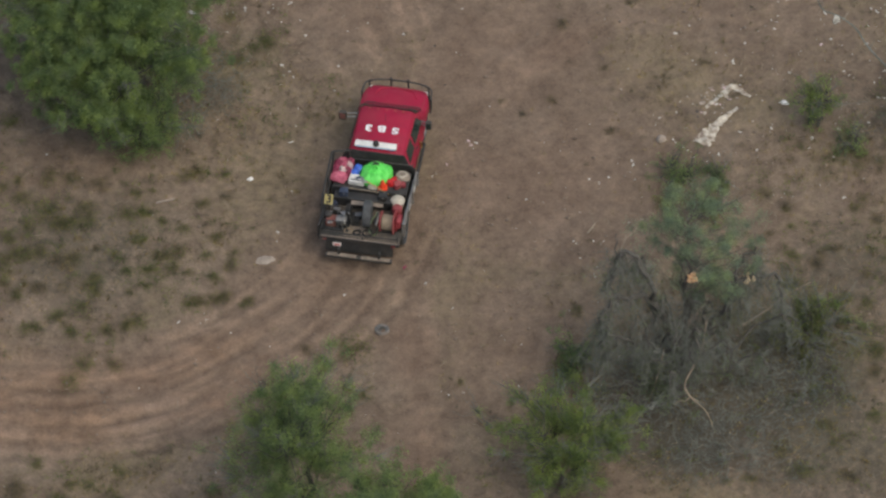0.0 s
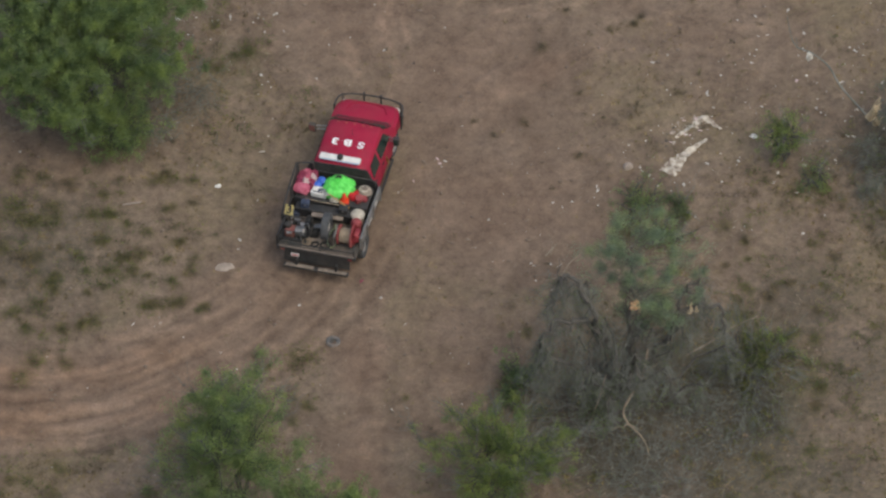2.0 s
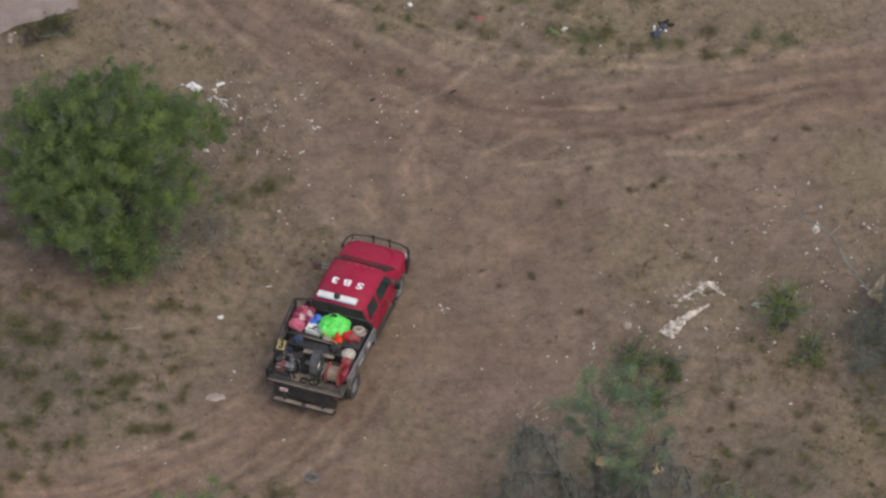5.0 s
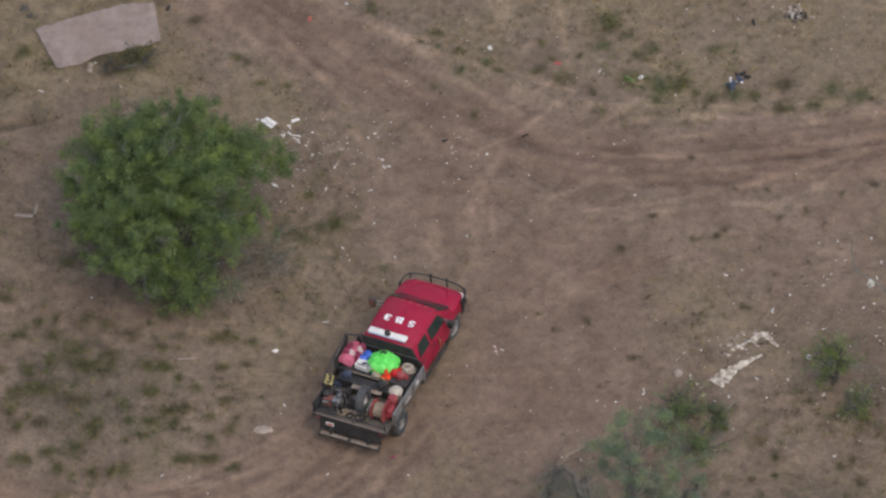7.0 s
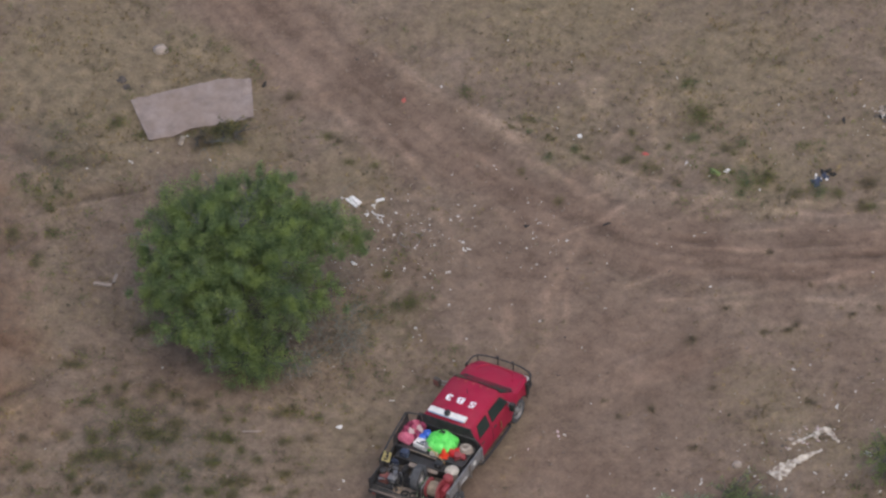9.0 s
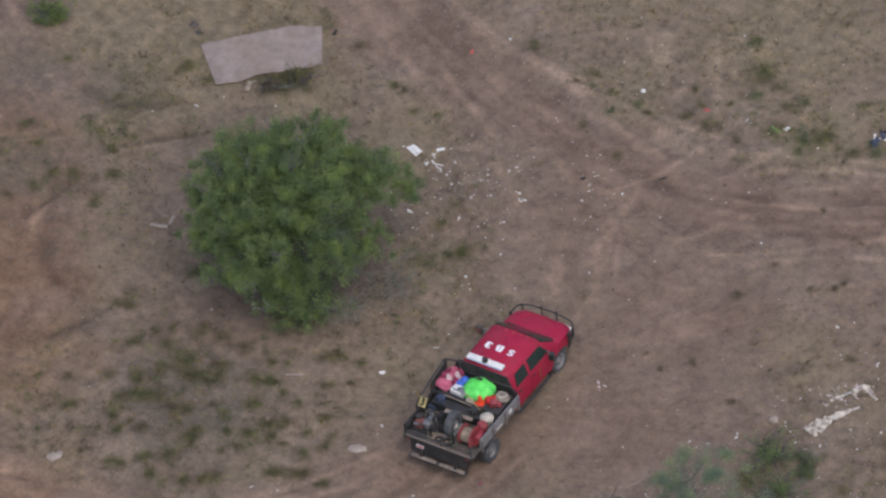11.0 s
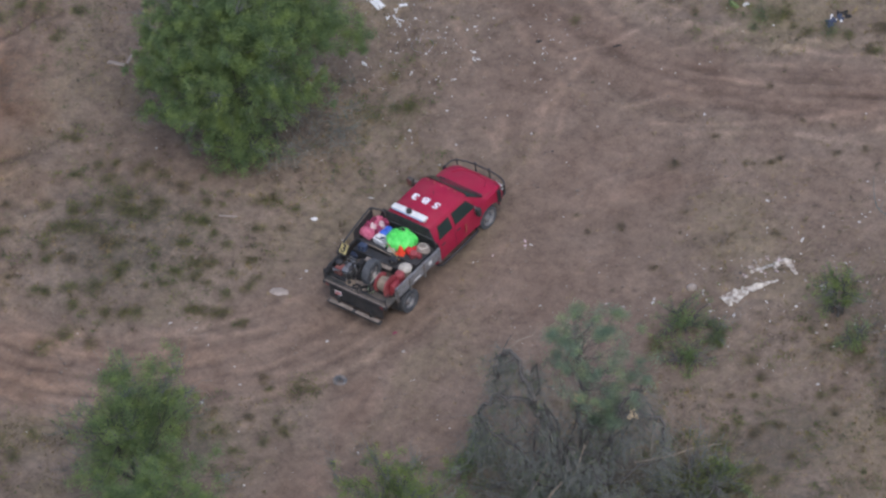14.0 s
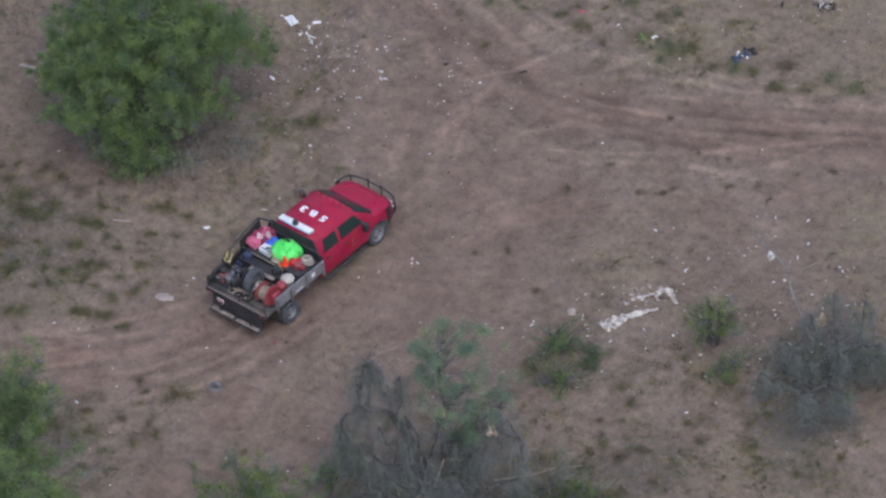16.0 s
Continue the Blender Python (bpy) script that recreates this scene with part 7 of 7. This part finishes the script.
def small_scraps():
    """Countless tiny bits of paper and plastic, thickest round the dumped heaps."""
    r = np.random.RandomState(141)
    spots = [(-6.4, 7.6, 1.2, 90), (-4.5, 5.6, 2.2, 60), (9.3, 4.6, 1.3, 45), (12.8, 6.4, 1.8, 70), (8.2, 1.9, 1.4, 25), (-2.2, 9.3, 1.0, 24), (2.0, 14.0, 1.6, 30), (-2.5, 15.5, 4.5, 60), (5.3, 18.2, 1.0, 30), (5.5, -2.5, 2.4, 22), (3.5, 3.5, 5, 24), (-5.5, -3.0, 4.5, 40), (11.5, 1.5, 2.8, 24), (2, -8, 4, 30), (-14, 8.6, 1.6, 16)]
    verts, faces = [], []
    for cx, cy, s, n in spots:
        for k in range(n):
            x, y = cx + r.normal() * s, cy + r.normal() * s
            if abs(x + 0.1) < 1.35 and abs(y) < 3.5:
                continue
            size = 0.012 + 0.045 * r.rand() ** 3.2
            a, z = r.uniform(0, math.tau), height(x, y)
            tilt = r.uniform(-0.35, 0.35, 4)
            b = len(verts)
            for j in range(4):
                q = a + j * math.pi / 2
                l = size * (0.5 + 0.7 * r.rand())
                verts.append((x + math.cos(q) * l, y + math.sin(q) * l, z + 0.03 + tilt[j] * size))
            verts.append((x, y, z + 0.035 + size * 0.5))
            verts.append((x, y, z - 0.01))
            for j in range(4):
                faces += [(b + j, b + (j + 1) % 4, b + 4), (b + (j + 1) % 4, b + j, b + 5)]
    ob = new("litter_scraps", mesh_of("litter_scraps", verts, faces, PAPER))
    tagged(ob, "countless tiny white scraps of litter on dirt", "litter", kind="stuff")


small_scraps()


def plank(x, y, size, turn, mat, name, label, category, lift=0.02, tilt=0.0, group=""):
    ob = part(name, box(size, (0, 0, size[2] / 2), (0, 0, 0), min(0.012, size[2] * 0.3)), mat)
    ob.matrix_world = pose(x, y, height(x, y) + lift, tilt, 0, turn)
    return tagged(ob, label, category, group)


for k, (dx, dy, turn, lift) in enumerate(((-0.04, -0.09, 66, 0.02), (0.0, 0.0, 70, 0.02), (0.04, 0.09, 68, 0.02), (0.0, 0.03, 60, 0.06))):
    plank(-7.97 + dx, 8.64 + dy, (0.085, 0.50 - 0.05 * k, 0.035), turn, WHITE, "white_board", "white painted board dumped on dirt", "board", lift=lift, group="dumped boards")
plank(-7.25, 8.98, (0.10, 0.26, 0.04), -50, WHITE, "white_board", "short white board dumped on dirt", "board", group="dumped boards")
plank(-13.38, 2.50, (0.56, 0.12, 0.05), 14, STONE, "foam_strip", "pale strip of foam lying on dirt", "strip", group="foam strips")
plank(-13.14, 2.86, (0.38, 0.09, 0.05), 104, STONE, "foam_strip", "pale strip of foam lying on dirt", "strip", group="foam strips")
plank(-6.26, -1.52, (0.56, 0.05, 0.04), 24, STONE, "pale_lath", "thin pale lath lying on dirt", "lath")
plank(-13.99, 8.95, (0.16, 0.42, 0.05), 15, PALE, "timber_offcut", "bare timber offcut lying on dirt", "plank")
bag = part("snagged_bag", lump((0.20, 0.12, 0.27), 71, 0.45, 2, flat=False), PAPER)
bag.matrix_world = pose(12.42, 6.80, 1.62, 0, 0, 30)
tagged(bag, "torn white plastic bag snagged on a dead branch", "bag")
plank(12.4, 8.5, (0.5, 0.05, 0.04), 70, PALE, "wooden_lath", "thin weathered wooden lath lying on dirt", "lath")


def stone(x, y, size, seed, turn, label):
    ob = part("stone", lump(size, seed, 0.22, 2, freq=1.3), STONE)
    ob.matrix_world = pose(x, y, height(x, y) - 0.02, 0, 0, turn)
    return tagged(ob, label, "stone")


stone(-2.98, -3.42, (0.56, 0.34, 0.08), 61, 20, "flat pale slab of stone on dirt")
stone(7.80, 2.80, (0.32, 0.25, 0.20), 62, 40, "beige block of stone on dirt")
stone(-11.1, -7.5, (0.56, 0.36, 0.09), 63, 50, "flat pale slab of stone on dirt")
stone(-14.2, -7.9, (0.50, 0.30, 0.08), 64, 10, "flat pale slab of stone on dirt")

stone(-16.38, 12.21, (0.50, 0.38, 0.26), 65, 15, "beige boulder lying in dry grass")
OLD_RUBBER = surface("weathered_grey_rubber", (0.075, 0.075, 0.078), (0.15, 0.145, 0.14), 6, 0.9, 0, 40, 0.006, 0.6)
old = part("old_tyre", lathe([(0.11, 0.02), (0.20, 0.0), (0.255, 0.03), (0.255, 0.08), (0.20, 0.11), (0.12, 0.09), (0.11, 0.02)], 28), OLD_RUBBER)
old.matrix_world = pose(0.82, -5.62, height(0.82, -5.62) - 0.02, 7, 4, 0) @ Matrix.Diagonal((0.86, 0.80, 0.9, 1))
tagged(old, "old worn tyre lying flat on dirt", "tyre")
hoop = part("wire_hoop", tube(bmesh.new(), [(math.cos(a) * 0.34, math.sin(a) * 0.33, 0.03 + 0.02 * math.sin(2 * a)) for a in [k * math.tau / 30 for k in range(31)]], 0.009, 0.009, 6), STEEL)
hoop.matrix_world = pose(-5.66, 7.76, height(-5.66, 7.76))
tagged(hoop, "thin grey wire hoop lying on dirt", "hoop")

heap = random.Random(151)
for k in range(16):
    x, y = 4.68 + heap.gauss(0, 0.14), 14.92 + heap.gauss(0, 0.13)
    m, size = ((DENIM, 0.17), (SOOT, 0.16), (WHITE, 0.10), (DENIM, 0.15), (WHITE, 0.09))[k % 5]
    scrap(x, y, size * heap.uniform(0.75, 1.2), m, "rubbish_bag", "knotted dark and white rubbish bag dumped by weeds", "bag", "rubbish bag heap", k, 50 * k, 1.1, heap.uniform(1.0, 1.5))
for k in range(40):
    x, y = 5.28 + heap.gauss(0, 0.24), 18.24 + heap.gauss(0, 0.15)
    m, size = ((SOOT, 0.14), (STONE, 0.13), (TAN, 0.11), (DECK, 0.14), (PAPER, 0.11), (STONE, 0.12))[k % 6]
    scrap(x, y, size * heap.uniform(0.7, 1.2), m, "rubble_piece", "grey and tan rubbish lump in a dumped heap", "rubbish", "dumped heap", k + 3, 70 * k, 0.8, heap.uniform(1.0, 1.6))
for k in range(64):
    u, v = heap.uniform(0, 1), heap.gauss(0, 0.14)
    x, y = 8.6 + 1.0 * u + v, 4.25 + 0.95 * u - v + heap.gauss(0, 0.16)
    m = (DECK, STONE, CREAM, ROSE, DECK, STONE)[k % 6]
    scrap(x, y, heap.uniform(0.05, 0.12), m, "printed_scrap", "small torn pink and brown scrap of printed cloth", "litter", "torn cloth scraps", k, 40 * k, 0.5, heap.uniform(1.0, 1.8))
for k in range(46):
    x, y = -5.75 + heap.gauss(0, 0.42), 7.85 + heap.gauss(0, 0.38)
    scrap(x, y, heap.uniform(0.03, 0.075), (STONE, PAPER, ROSE, STONE, DENIM)[k % 5], "rubbish_scrap", "small greyish pink scrap in a thin spread of rubbish", "litter", "thin rubbish spread", k, 55 * k, 0.5, heap.uniform(1.0, 2.2))
for k, (x, y, turn) in enumerate(((-7.30, 8.70, 20), (-7.16, 8.43, 75), (-7.05, 8.36, 60), (-6.94, 8.40, 95), (-6.90, 8.24, 80), (-7.33, 8.30, 10), (-6.80, 8.20, 40))):
    plank(x, y, (0.035, 0.22 - 0.02 * (k % 3), 0.02), turn, WHITE if k % 2 else PAPER, "white_lath", "thin broken white lath dumped on dirt", "lath", group="dumped laths")
for k, (x, y, s, m) in enumerate(((-16.9, 10.6, 0.30, DECK), (-16.62, 10.4, 0.22, DECK), (-14.03, 8.98, 0.16, TAN), (-13.95, 9.25, 0.10, PAPER), (-13.6, 9.3, 0.14, DECK))):
    scrap(x, y, s, m, "rubble_piece", "dark rubbish lump beside an old carpet", "rubbish", "rubbish by the carpet", k + 5, 65 * k, 0.7)
